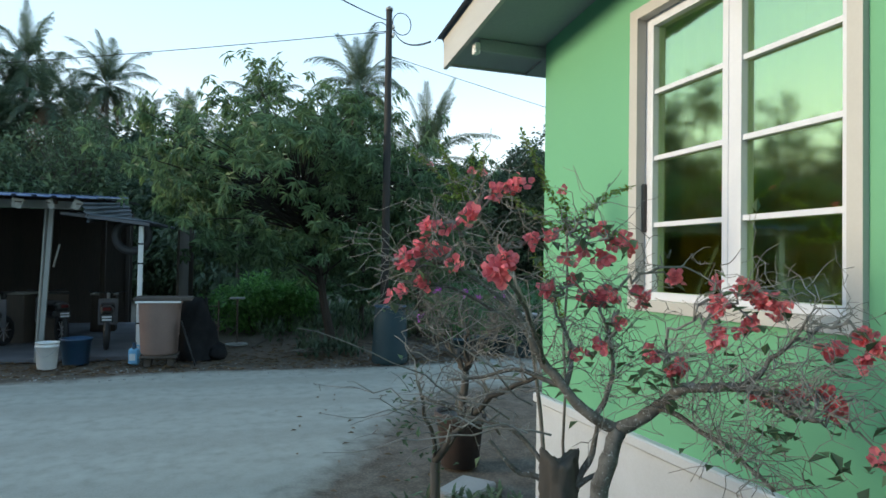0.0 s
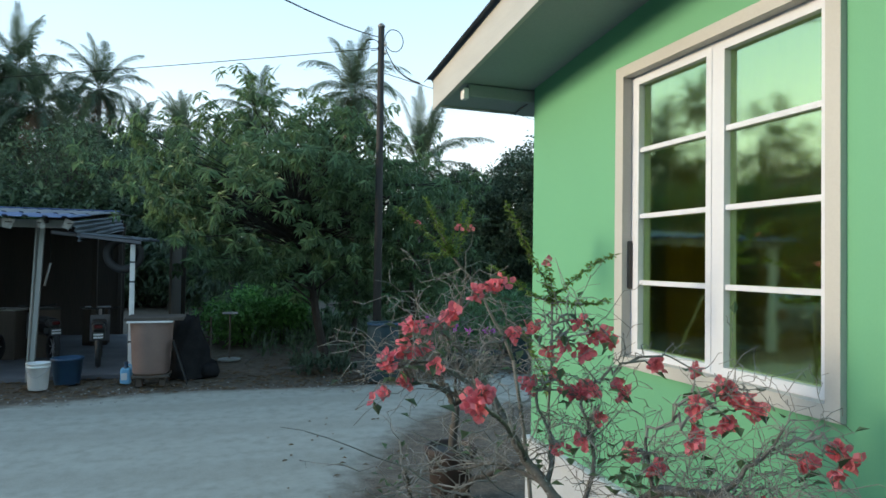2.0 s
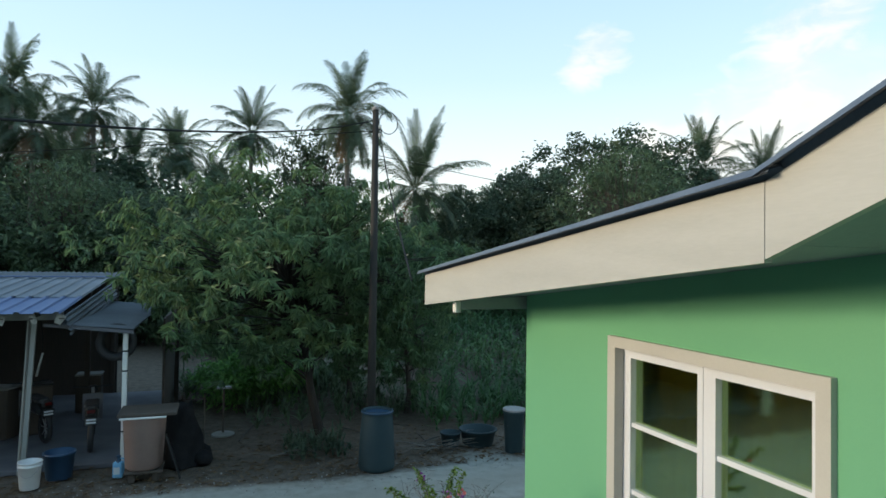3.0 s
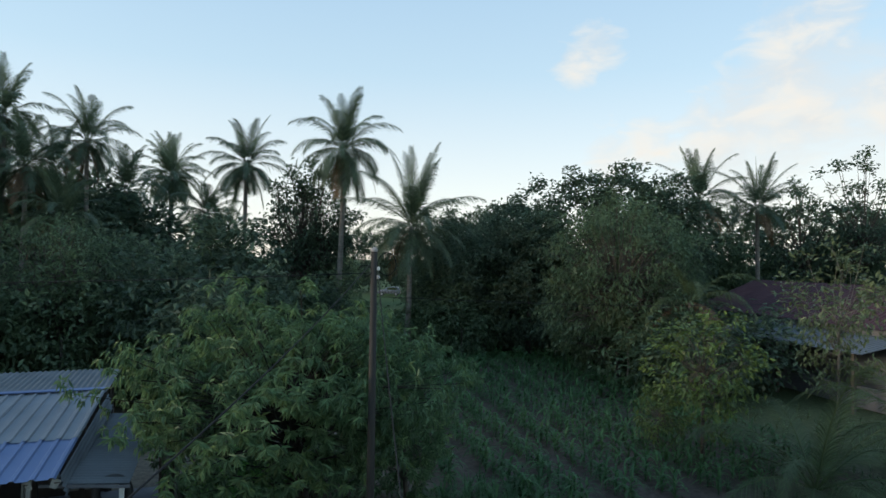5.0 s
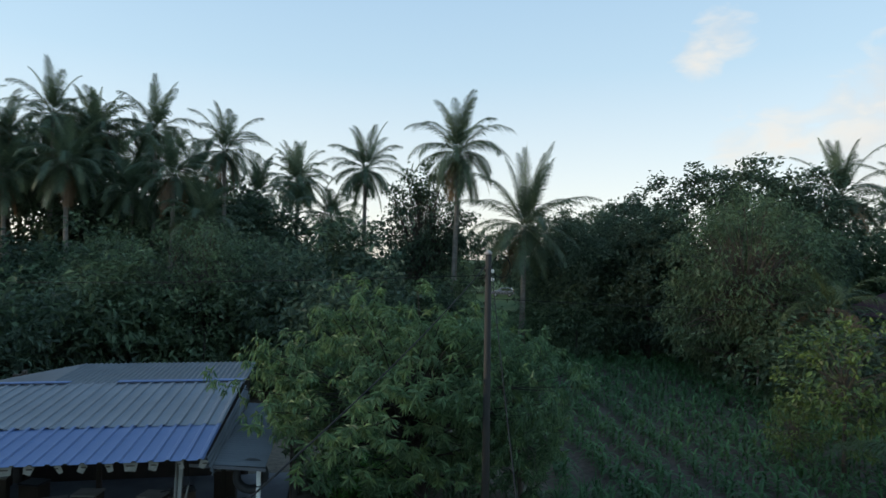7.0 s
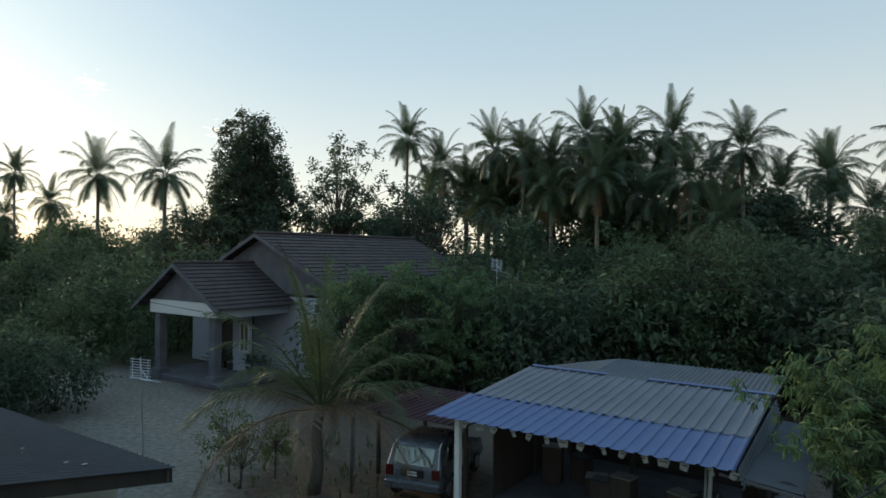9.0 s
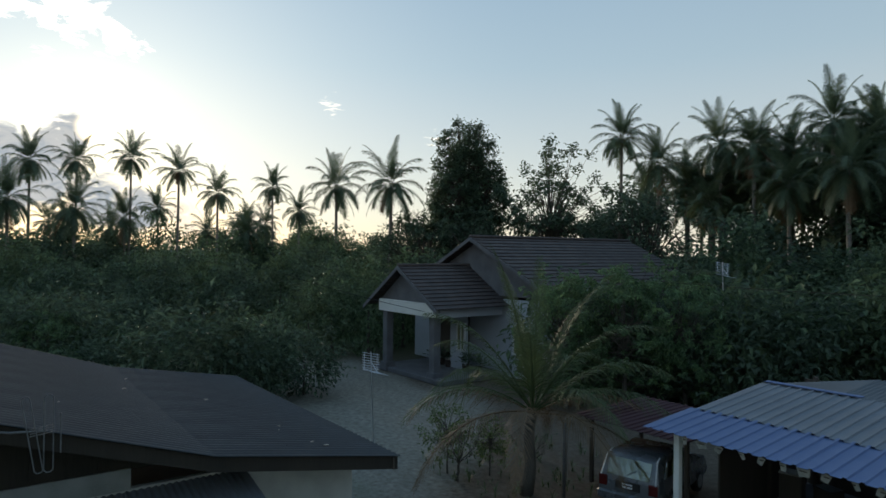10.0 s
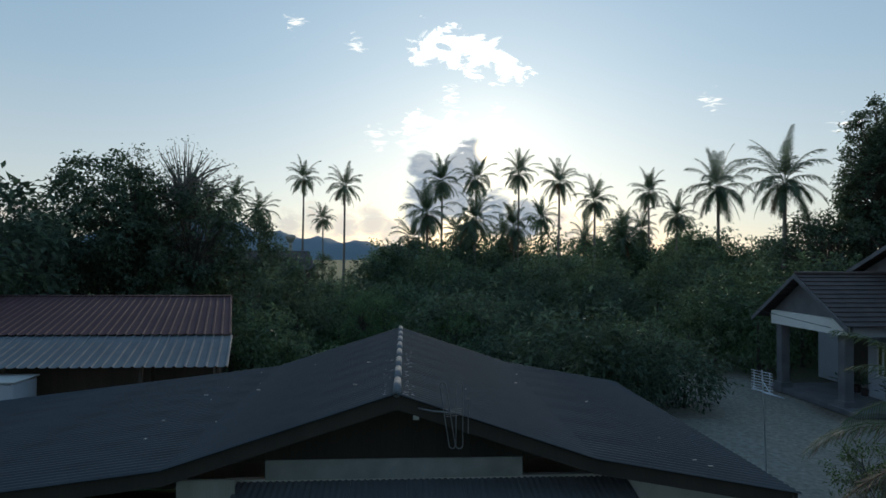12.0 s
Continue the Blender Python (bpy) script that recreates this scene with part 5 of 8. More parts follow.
# ---- the far house with the porch gable ----
def make_porch_house():
    h = thing("porch_house", -27, 24, 0, "white bungalow with dark tiled roof and gabled porch", "house")
    O = Vector((-27, 24, 0))

    def H(x, y, z):
        return Vector((x, y, z)) - O

    def tiled(p0, along, up, courses):
        p0, along, up = Vector(p0), Vector(along), Vector(up)
        n = along.cross(up).normalized()
        if n.z < 0:
            n = -n
        for k in range(courses):
            soup = Soup()
            a, b = p0 + up * (k / courses), p0 + up * ((k + 1.08) / courses)
            q = [a + n * 0.05, a + along + n * 0.05, b + along, b]
            soup.add(q + [v - n * 0.05 for v in q], [(0, 1, 2, 3), (4, 7, 6, 5), (0, 4, 5, 1), (1, 5, 6, 2), (2, 6, 7, 3), (3, 7, 4, 0)])
            soup.object("tile_course", M["tile_dark"], h)

    # porch roof
    tiled(H(-23.4, 16.8, 3.62), (0, 7.4, 0), (-3.35, 0, 2.0), 12)
    tiled(H(-30.1, 16.8, 3.45), (0, 7.4, 0), (3.35, 0, 2.17), 12)
    part("ridge_capping", box((0.25, 7.4, 0.14), tuple(H(-26.75, 20.5, 5.66)), 0.04), M["tile_dark"], h)
    # main roof
    tiled(H(-19.4, 20.9, 4.05), (0, 13.5, 0), (-6.6, 0, 3.1), 18)
    tiled(H(-32.6, 20.9, 4.05), (0, 13.5, 0), (6.6, 0, 3.1), 18)
    part("ridge_capping", box((0.3, 13.5, 0.16), tuple(H(-26.0, 27.65, 7.2)), 0.05), M["tile_dark"], h)
    for x0, x1, z0, z1, b in ((-26.75, -23.3, 5.62, 3.58, 16.78), (-26.75, -30.2, 5.62, 3.42, 16.78), (-26.0, -19.3, 7.15, 4.0, 20.88), (-26.0, -32.7, 7.15, 4.0, 20.88)):
        bm = prism([(x0, z0 - 0.2), (x1, z1 - 0.2), (x1, z1), (x0, z0)], 0.04, "y")
        bmesh.ops.translate(bm, verts=bm.verts, vec=H(0, b - 0.04, 0))
        part("barge_board", bm, M["dim_render"], h, "dull grey barge board")
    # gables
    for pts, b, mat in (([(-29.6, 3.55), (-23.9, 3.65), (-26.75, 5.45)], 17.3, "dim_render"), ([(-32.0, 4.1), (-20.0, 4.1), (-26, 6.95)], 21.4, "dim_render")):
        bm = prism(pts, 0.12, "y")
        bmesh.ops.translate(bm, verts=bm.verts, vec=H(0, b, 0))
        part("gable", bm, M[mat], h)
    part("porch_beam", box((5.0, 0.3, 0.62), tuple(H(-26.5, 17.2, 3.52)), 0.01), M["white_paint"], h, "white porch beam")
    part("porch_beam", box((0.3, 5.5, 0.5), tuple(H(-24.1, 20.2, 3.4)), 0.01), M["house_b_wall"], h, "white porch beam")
    # columns coloured dark for the shade of porch and palms
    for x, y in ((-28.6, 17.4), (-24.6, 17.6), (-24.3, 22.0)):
        post = part("porch_column", box((0.42, 0.42, 3.3), tuple(H(x, y, 1.65)), 0.03), M["dim_render"], h, "thick rendered column darkened as in shade")
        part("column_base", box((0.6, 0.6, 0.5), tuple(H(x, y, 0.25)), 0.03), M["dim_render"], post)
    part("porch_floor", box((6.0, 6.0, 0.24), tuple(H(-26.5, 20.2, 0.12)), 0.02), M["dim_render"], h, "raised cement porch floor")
    part("wall", box((11.5, 0.2, 3.9), tuple(H(-26.2, 21.5, 2.0)), 0), M["house_b_wall"], h, "white house wall")
    part("wall", box((0.2, 12.0, 3.9), tuple(H(-20.6, 27.5, 2.0)), 0), M["house_b_wall"], h, "white house wall")
    part("wall", box((0.2, 12.0, 3.9), tuple(H(-31.8, 27.5, 2.0)), 0), M["house_b_wall"], h)
    for x, y, sx, sy in ((-25.45, 19.9, 0.6, 0.06), (-22.4, 21.38, 1.3, 0.06), (-20.48, 25, 0.06, 1.3), (-20.48, 29, 0.06, 1.3)):
        win = thing("window", 0, 0, 0, "dark window with pale frame", "window")
        del win["category"]
        win.matrix_basis = Matrix()
        win.parent = h
        part("pane", box((sx, sy, 1.3), tuple(H(x, y, 1.95)), 0), M["glass_dark"], win)
        fr = Soup()
        for u in (-0.5, 0.0, 0.5):
            fr.box((0.09, 0.09, 1.4), H(x + u * (sx if sx > sy else 0), y + u * (sy if sy > sx else 0), 1.95))
        for v in (-0.7, 0.7):
            fr.box((max(sx, 0.09) + 0.08, max(sy, 0.09) + 0.08, 0.09), H(x, y, 1.95 + v))
        fr.object("window_frame", M["alu"], win)
    # dark panel over the back wall in place of shade deep in the porch
    part("porch_shade_panel", box((3.4, 0.06, 3.2), tuple(H(-28.3, 21.36, 1.85)), 0), M["dark_wood"], h, "dark panel standing in for the deep porch's shade")
    part("wall", box((1.3, 0.15, 3.2), tuple(H(-25.75, 20.0, 1.85)), 0), M["house_b_wall"], h, "white house wall")
    part("step", box((2.5, 0.5, 0.18), tuple(H(-27.5, 20.9, 0.33)), 0.02), M["concrete"], h)
    rnd = random.Random(3)
    for i in range(6):
        t = thing("potted_plant", -28.0 + i * 0.75, 20.0 + rnd.uniform(-0.3, 0.5), 0.24, "potted shrub on the porch floor", "plant", "pots on the porch")
        part("pot", lathe([(0.13, 0), (0.18, 0.3), (0.2, 0.32), (0.16, 0.3)], 12), M["terracotta"], t)
        s = Soup()
        for k in range(60):
            a, e = rnd.uniform(0, 6.28), rnd.uniform(0.2, 1.4)
            w = Vector((math.cos(a) * math.cos(e), math.sin(a) * math.cos(e), math.sin(e)))
            s.leaf(Vector((0, 0, 0.35)) + w * rnd.uniform(0.1, 0.5), w, Vector((0, 0, 1)), 0.22, 0.09)
        s.object("leaves", M["leaf_dark"], t)


make_porch_house()


# ---- cars ----
def make_car(x, y, z, turn, label, detail=True):
    """A small hatchback; its tail points along -y."""
    t = thing("car", x, y, z, label, "car", turn=turn)
    side = [(-1.75, 0.35), (-1.78, 0.62), (-1.74, 0.92), (-1.52, 1.36), (-1.30, 1.44), (0.15, 1.42), (0.85, 0.98), (1.6, 0.86), (1.78, 0.68), (1.78, 0.35)]
    bm = bmesh.new()
    rings = []
    for u, shrink in ((-0.76, 1), (-0.70, 0), (0.70, 0), (0.76, 1)):
        ring = []
        for yy, zz in side:
            inset = 0.0
            if zz > 0.95:
                inset = (zz - 0.95) * 0.28
            w = u * (1 - inset / 0.76) if True else u
            k = 0.97 if shrink else 1.0
            ring.append(bm.verts.new((w, yy * k, 0.35 + (zz - 0.35) * (0.985 if shrink else 1))))
        rings.append(ring)
    for lo, hi in zip(rings, rings[1:]):
        for i in range(len(side)):
            j = (i + 1) % len(side)
            bm.faces.new((lo[i], lo[j], hi[j], hi[i]))
    bm.faces.new(rings[0][::-1])
    bm.faces.new(rings[-1])
    bmesh.ops.recalc_face_normals(bm, faces=bm.faces[:])
    body = part("body", bm, M["car_paint"], t, "silver grey paint", True)
    mod = body.modifiers.new("edge", "BEVEL")
    mod.width, mod.segments, mod.limit_method = 0.04, 2, "ANGLE"
    vs, fs = slab((-0.52, -1.735, 0.97), (1.04, 0, 0), (0.0, 0.20, 0.38), 0.01)
    link_mesh("rear_window", [v + Vector((0, -0.015, 0.008)) for v in vs], fs, M["glass_dark"], t, "dark rear window")
    for s in (-1, 1):
        out = [(-1.35, 0.98), (0.35, 0.98), (0.05, 1.32), (-1.2, 1.34)]
        bm = prism(out, 0.02, "x")
        bmesh.ops.transform(bm, matrix=Matrix.Translation((s * 0.735 - (0.01 if s < 0 else 0.01), 0, 0)) @ pose(0, 0, 0, 0, 0, 0), verts=bm.verts)
        part("side_window", bm, M["glass_dark"], t)
        lamp = part("tail_lamp", box((0.22, 0.05, 0.26), (s * 0.62, -1.755, 0.80), 0.02), M["lamp_red"], t, "red tail lamp")
    part("bumper", box((1.5, 0.14, 0.22), (0, -1.78, 0.48), 0.05), M["car_paint"], t)
    part("bumper", box((1.5, 0.14, 0.22), (0, 1.76, 0.48), 0.05), M["car_paint"], t)
    panel = part("tailgate_panel", box((0.62, 0.03, 0.2), (0, -1.765, 0.78), 0.01), M["plate_black"], t)
    for v in (0.035, -0.035):
        part("marking", box((0.26, 0.006, 0.045), (0, -1.784, 0.78 + v), 0), M["bar_white"], panel)
    vs, fs = tube_data([(-0.05, -1.74, 1.0), (0.2, -1.66, 1.16)], 0.012, 5)
    link_mesh("wiper", vs, fs, M["black_metal"], t)
    for s in (-1, 1):
        vs, fs = tube_data([(s * 0.68, -1.75, 0.92), (s * 0.62, -1.5, 1.38), (s * 0.60, -1.3, 1.45)], 0.02, 5)
        link_mesh("pillar_strip", vs, fs, M["bar_white"], t)
    for x0 in (-0.68, 0.68):
        for y0 in (-1.15, 1.15):
            bm = lathe([(0.1, -0.08), (0.26, -0.09), (0.29, -0.05), (0.29, 0.05), (0.26, 0.09), (0.1, 0.08)], 20, True)
            bmesh.ops.transform(bm, matrix=Matrix.Translation((x0, y0, 0.29)) @ pose(0, 0, 0, 0, 90, 0), verts=bm.verts)
            wheel = part("wheel", bm, M["rubber"], t, "", True)
            bm = lathe([(0.02, -0.1), (0.17, -0.1), (0.17, 0.1), (0.02, 0.1)], 14, True)
            bmesh.ops.transform(bm, matrix=Matrix.Translation((x0, y0, 0.29)) @ pose(0, 0, 0, 0, 90, 0), verts=bm.verts)
            part("rim", bm, M["steel"], wheel)


make_car(-9.52, 13.8, 0, 14, "silver hatchback parked tail-out beside the blue-roofed shed")
make_car(27.9, 99.9, 0, 70, "small pale car parked far beyond the trees")


def make_carport():
    t = thing("carport", -9.7, 13.9, 0, "low brown-roofed carport behind the silver car", "carport")
    sheet_roof("roof_sheet", (-1.7, -1.2, 1.93), (3.4, 0, 0), (0, 3.2, 0.06), 0.2, 0.03, M["red_sheet"], t, "rust brown roof sheet", "trap", 0.85)
    for x, y in ((-1.5, -1.0), (1.4, -1.0), (-1.5, 2.7), (1.4, 2.7)):
        part("post", box((0.1, 0.1, 1.9), (x, y * 0.6, 0.95), 0.01), M["dark_wood"], t)
    t = thing("hook_post", -11.6, 12.7, 0, "thin steel post with a bent hook", "post")
    vs, fs = tube_data([(0, 0, 0), (0, 0, 1.75)], 0.04, 8)
    link_mesh("post", vs, fs, M["steel"], t)
    vs, fs = tube_data([(0.05 * math.sin(a) , -0.02, 1.7 + 0.17 * math.cos(a)) if False else (-0.09 + 0.13 * math.cos(a), 0, 1.78 - 0.14 * math.sin(a)) for a in [i * math.pi / 8 for i in range(9)]], 0.012, 5)
    link_mesh("hook", vs, fs, M["wire"], t)


make_carport()


# ---- the house with the red roof beyond the field ----
def make_right_house():
    h = thing("red_roofed_house", 33, 24, 0, "low house with dark red roof and grey zinc awning", "house", turn=-8)
    for s in (1, -1):
        sheet_roof("roof_sheet", (-4.5 * s, -8, 3.3), (0, 16, 0), (4.5 * s, 0, 1.75), 0.25, 0.03, M["red_sheet"], h, "dark red roof sheet", "trap", 2.0)
    part("wall", box((8.2, 15, 3.4), (0, 0, 1.7), 0.02), M["dim_render"], h, "dark grey wall")
    sheet_roof("awning_sheet", (-7.0, -7, 2.5), (0, 9.6, 0), (2.7, 0, 0.5), 0.2, 0.03, M["zinc"], h, "grey zinc awning sheet", "trap", 1.6)
    for y in (-6.5, -2.2, 2.2):
        part("post", box((0.14, 0.14, 2.52), (-6.8, y, 1.26), 0.01), M["dark_wood"], h)
    part("low_wall", box((0.15, 12.5, 0.9), (-5.4, -0.5, 0.45), 0.01), M["dim_render"], h)
    t = thing("grey_roofed_house", 58, 45, 0, "far house with pale grey roof between trees", "house", turn=10)
    for s in (1, -1):
        vs, fs = slab((-4 * s, -6, 3.6), (0, 12, 0), (4 * s, 0, 2.0), 0.05)
        link_mesh("roof_slope", vs, fs, M["grey_sheet"], t)
    part("wall", box((7, 11, 3.6), (0, 0, 1.8), 0.02), M["house_b_wall"], t)
    t = thing("timber_house", -83, -18, 0, "far dark timber house with low gable", "house", turn=20)
    for s in (1, -1):
        vs, fs = slab((-4.6 * s, -5, 4.6), (0, 10, 0), (4.6 * s, 0, 2.4), 0.06)
        link_mesh("roof_slope", vs, fs, M["tile_dark"], t)
    part("wall", box((8.4, 9.2, 4.7), (0, 0, 2.35), 0.02), M["dark_wood"], t)


make_right_house()


def make_distance():
    # a wooded hill and the water tower before it
    n, m = 70, 14
    rnd = random.Random(8)
    verts, faces = [], []
    for j in range(m):
        for i in range(n):
            u, v = i / (n - 1), j / (m - 1)
            yaw = radians(50 + 75 * u)
            prof = 62 * math.exp(-((u - 0.79) / 0.10) ** 2) + 24 * math.exp(-((u - 0.62) / 0.12) ** 2) + 20 * math.exp(-((u - 0.95) / 0.05) ** 2) + 12
            r = 1050 + 260 * v
            z = prof * math.sin(math.pi * min(1, v * 1.0)) * (1 + 0.10 * math.sin(i * 1.9 + j) + 0.06 * math.sin(i * 4.3)) - 4
            verts.append((-r * math.sin(yaw), r * math.cos(yaw), z))
    for j in range(m - 1):
        for i in range(n - 1):
            faces.append((j * n + i, (j + 1) * n + i, (j + 1) * n + i + 1, j * n + i + 1))
    tagged(link_mesh("backdrop_hill", verts, faces, M["hill"], None, smooth=True), "far wooded hill with haze in its blue-grey colour", "hill", kind="structure")
    t = thing("water_tower", -405, -73, -1, "far concrete water tower with a flared bowl", "tower")
    part("shaft", lathe([(1.2, 0), (1.0, 14), (1.2, 16)], 16, True), M["concrete"], t, smooth=True)
    part("bowl", lathe([(1.2, 15.6), (3.2, 18.6), (3.3, 20.0), (2.6, 20.4), (0.5, 20.9)], 20, True), M["concrete"], t, smooth=True)


make_distance()

# ---- palms ----
def frond(soup, base, yaw, up, length, leaflets, rnd, slot=0, droop=1.0, leaflet=0.7, width=0.05, stem=0.025, twist=0.0):
    """A feather leaf: an arching stem with drooping leaflets along both sides."""
    way = Vector((math.cos(yaw) * math.cos(up), math.sin(yaw) * math.cos(up), math.sin(up)))
    p, pts, ways = base.copy(), [], []
    segs = 9
    for i in range(segs + 1):
        pts.append(p.copy())
        ways.append(way.copy())
        p = p + way * (length / segs)
        way = (way + Vector((0, 0, -droop * (0.07 + 0.26 * (i / segs)))) * (0.6 + math.cos(up) * 0.6)).normalized()
    soup.tube(pts, [stem * (1 - 0.85 * i / segs) for i in range(segs + 1)], 4, slot)
    flat = Vector((-math.sin(yaw), math.cos(yaw), 0))
    for k in range(leaflets):
        t = 0.12 + 0.88 * (k + 0.5) / leaflets
        f = t * segs
        i = min(int(f), segs - 1)
        at = pts[i].lerp(pts[i + 1], f - i)
        d = ways[i].lerp(ways[min(i + 1, segs)], f - i).normalized()
        ln = leaflet * (0.3 + 0.7 * math.sin(math.pi * min(1, 0.16 + t * 0.84)) ** 0.8) * rnd.uniform(0.85, 1.1)
        level = 1 - 0.75 * abs(d.z)
        for s in (-1, 1):
            # leaflets sweep forward along the stem and hang from it
            lw = (flat * s * (0.85 - 0.3 * t) * (0.6 + 0.4 * level) + d * (0.5 + 0.4 * t) + Vector((0, 0, 0.12 - 0.42 * rnd.random() * level))).normalized()
            mid = at + lw * ln * 0.5
            tip = at + lw * ln + Vector((0, 0, -(0.12 + 0.45 * rnd.random() * level) * ln))
            wv = d * (width * 0.5)
            soup.add([at - wv, mid - wv * 0.85, tip, mid + wv * 0.85, at + wv], [(0, 1, 3, 4), (1, 2, 3)], slot)


def crown_mesh(seed, fronds=30, length=4.0, lo=-62, hi=84, leaflets=52, leaflet=0.9, droop=1.0, mats=("palm_leaf", "palm_leaf_dry"), nuts=True, width=0.07):
    rnd = random.Random(seed)
    soup = Soup()
    for i in range(fronds):
        t = i / (fronds - 1)
        up = radians(hi + (lo - hi) * t ** 1.12 + rnd.uniform(-8, 8))
        yaw = i * 2.39996 + rnd.uniform(-0.25, 0.25)
        dry = 1 if t > 0.93 and rnd.random() < 0.6 else 0
        frond(soup, Vector((0.1 * math.cos(yaw), 0.1 * math.sin(yaw), 0.25 * (1 - t))), yaw, up, length * rnd.uniform(0.82, 1.08) * (0.8 + 0.2 * math.sin(math.pi * min(1, 0.25 + t))), leaflets, rnd, dry, droop, leaflet, width)
    if nuts:
        for i in range(9):
            a = i * 2.4
            c = Vector((0.28 * math.cos(a), 0.28 * math.sin(a), -0.25 - 0.12 * (i % 3)))
            soup.tube([c + Vector((0, 0, 0.13)), c + Vector((0, 0, 0.07)), c, c - Vector((0, 0, 0.08)), c - Vector((0, 0, 0.13))], [0.02, 0.10, 0.125, 0.09, 0.02], 7, 1)
    ob = soup.object("crown", [M[m] for m in mats])
    me = ob.data
    bpy.data.objects.remove(ob)
    return me


CROWNS = [crown_mesh(1, 32, 3.9, -54, 78, 58, 1.0, 1.0, width=0.048), crown_mesh(2, 36, 4.1, -62, 80, 58, 1.0, 1.1, width=0.048), crown_mesh(3, 29, 3.8, -50, 76, 58, 0.95, 0.95, width=0.048), crown_mesh(4, 38, 4.0, -68, 80, 58, 1.0, 1.15, width=0.048)]
FAR_CROWNS = [crown_mesh(11, 29, 3.9, -54, 78, 32, 1.0, 1.0, width=0.085), crown_mesh(12, 32, 4.0, -64, 80, 32, 1.0, 1.1, width=0.085), crown_mesh(13, 26, 3.8, -48, 76, 32, 0.95, 0.95, width=0.085)]
UPRIGHT = crown_mesh(6, 30, 4.3, -36, 82, 64, 0.95, 0.75, nuts=False, width=0.048)


def make_palm(x, y, hub, crown, turn, size=1.0, label="tall coconut palm with a full drooping crown", bend=0.4, group="coconut palms"):
    t = thing("coconut_palm", x, y, 0, label, "palm", group)
    rnd = random.Random(int(x * 31 + y * 17))
    a = rnd.uniform(0, 6.28)
    off = Vector((math.cos(a), math.sin(a), 0)) * bend
    pts, rad = [], []
    for i in range(9):
        u = i / 8
        pts.append(Vector((0, 0, hub * u)) - off * (1 - u) ** 2 + Vector((0, 0, -0.3 if i == 0 else 0)))
        rad.append((0.2 - 0.07 * u + 0.14 * (1 - u) ** 8) * min(1.1, size))
    vs, fs = tube_data(pts, rad, 9)
    link_mesh("trunk", vs, fs, M["bark_palm"], t, smooth=True)
    c = new("crown", crown)
    c.parent = t
    c.matrix_basis = pose(0, 0, hub, rnd.uniform(-6, 6), rnd.uniform(-6, 6), turn) @ Matrix.Scale(size, 4)
    return t


# the dense row behind the shed, the ones beyond the field, the evening row against the sun
ROW_SHED = [(-13.8, 54.0, 16.0, 1.05), (-7.8, 50.2, 13.9, 1.0), (-2.8, 59.8, 12.8, 1.0), (2.8, 47.8, 12.6, 1.0), (8.8, 42.1, 13.2, 1.08),
            (-37.6, 48.6, 17.2, 1.0), (-34.9, 50.5, 14.6, 1.0), (-34.5, 54.4, 13.2, 1.0), (-30.4, 53.3, 16.2, 1.05), (-26.2, 51.1, 15.2, 1.0), (-24.6, 54.1, 15.2, 1.0), (-20.4, 51.5, 16.4, 1.05)]
ROW_BEHIND = [(-18.3, 54.5, 15.8, 1.0), (-30.2, 51.2, 10.8, 0.9), (-25.1, 51.7, 9.0, 0.9), (-19.0, 56.4, 16.0, 1.0), (-3.1, 64, 13.4, 1.0), (-17.4, 46.3, 12.0, 1.0), (-10.6, 46.6, 11.5, 1.0),
              (-22.5, 58, 15.0, 1.0), (-15.5, 57, 14.0, 1.0), (-28.5, 57, 14.4, 1.0), (-11.0, 56, 12.5, 1.0), (-5.8, 55, 11.0, 1.0), (0.2, 50.5, 9.0, 0.9), (-32.5, 57.5, 13, 1.0), (-14.0, 49.0, 10.5, 1.0), (-22.0, 48.0, 11.5, 1.0), (-8.0, 44.0, 8.2, 0.95), (1.5, 42.0, 6.5, 0.9)]
DENSE = random.Random(55)
ROW_DENSE = [(DENSE.uniform(-42, -15), DENSE.uniform(54, 68), DENSE.uniform(10.5, 14.5), DENSE.uniform(0.95, 1.15)) for _ in range(18)]
ROW_SUN = [(-88.0, 34.2, 15.5, 0.9), (-82.0, 35.7, 11.8, 0.9), (-66.5, 33.5, 13.8, 1.2), (-52.3, 32.2, 12.8, 1.22), (-80.9, -25.2, 12.4, 1.0), (-91.4, -24.9, 14.6, 0.9), (-92.2, -21.5, 12.7, 0.9), (-98.3, -16.2, 18.2, 0.95), (-94.1, -9.5, 16.5, 1.0),
           (-138.4, -18.4, 14.2, 1.0), (-89.4, 4.7, 16.9, 1.0), (-94.0, 10.1, 17.8, 1.0), (-83.2, 14.6, 17.3, 0.9), (-82.1, 19.8, 16.1, 0.95)]
ROW_SUN_LOW = [(-79.5, 2.2, 11.6, 1.1), (-79.1, 8.2, 10.9, 1.1), (-83.3, 14.0, 10.1, 1.0), (-97.3, 20.7, 12.3, 0.9), (-80.9, 24.2, 13.5, 0.95), (-89.3, 30.7, 10.2, 0.9), (-93.0, 35.0, 10.4, 0.9), (-86, 8.0, 9.0, 1.0), (-84, 0.5, 8.5, 1.0), (-95, 27, 9.0, 0.9), (-100, 15, 9.5, 0.9), (-100, 33, 9.5, 0.9), (-84, 29, 8.5, 0.9), (-104, 8, 10, 0.9)]
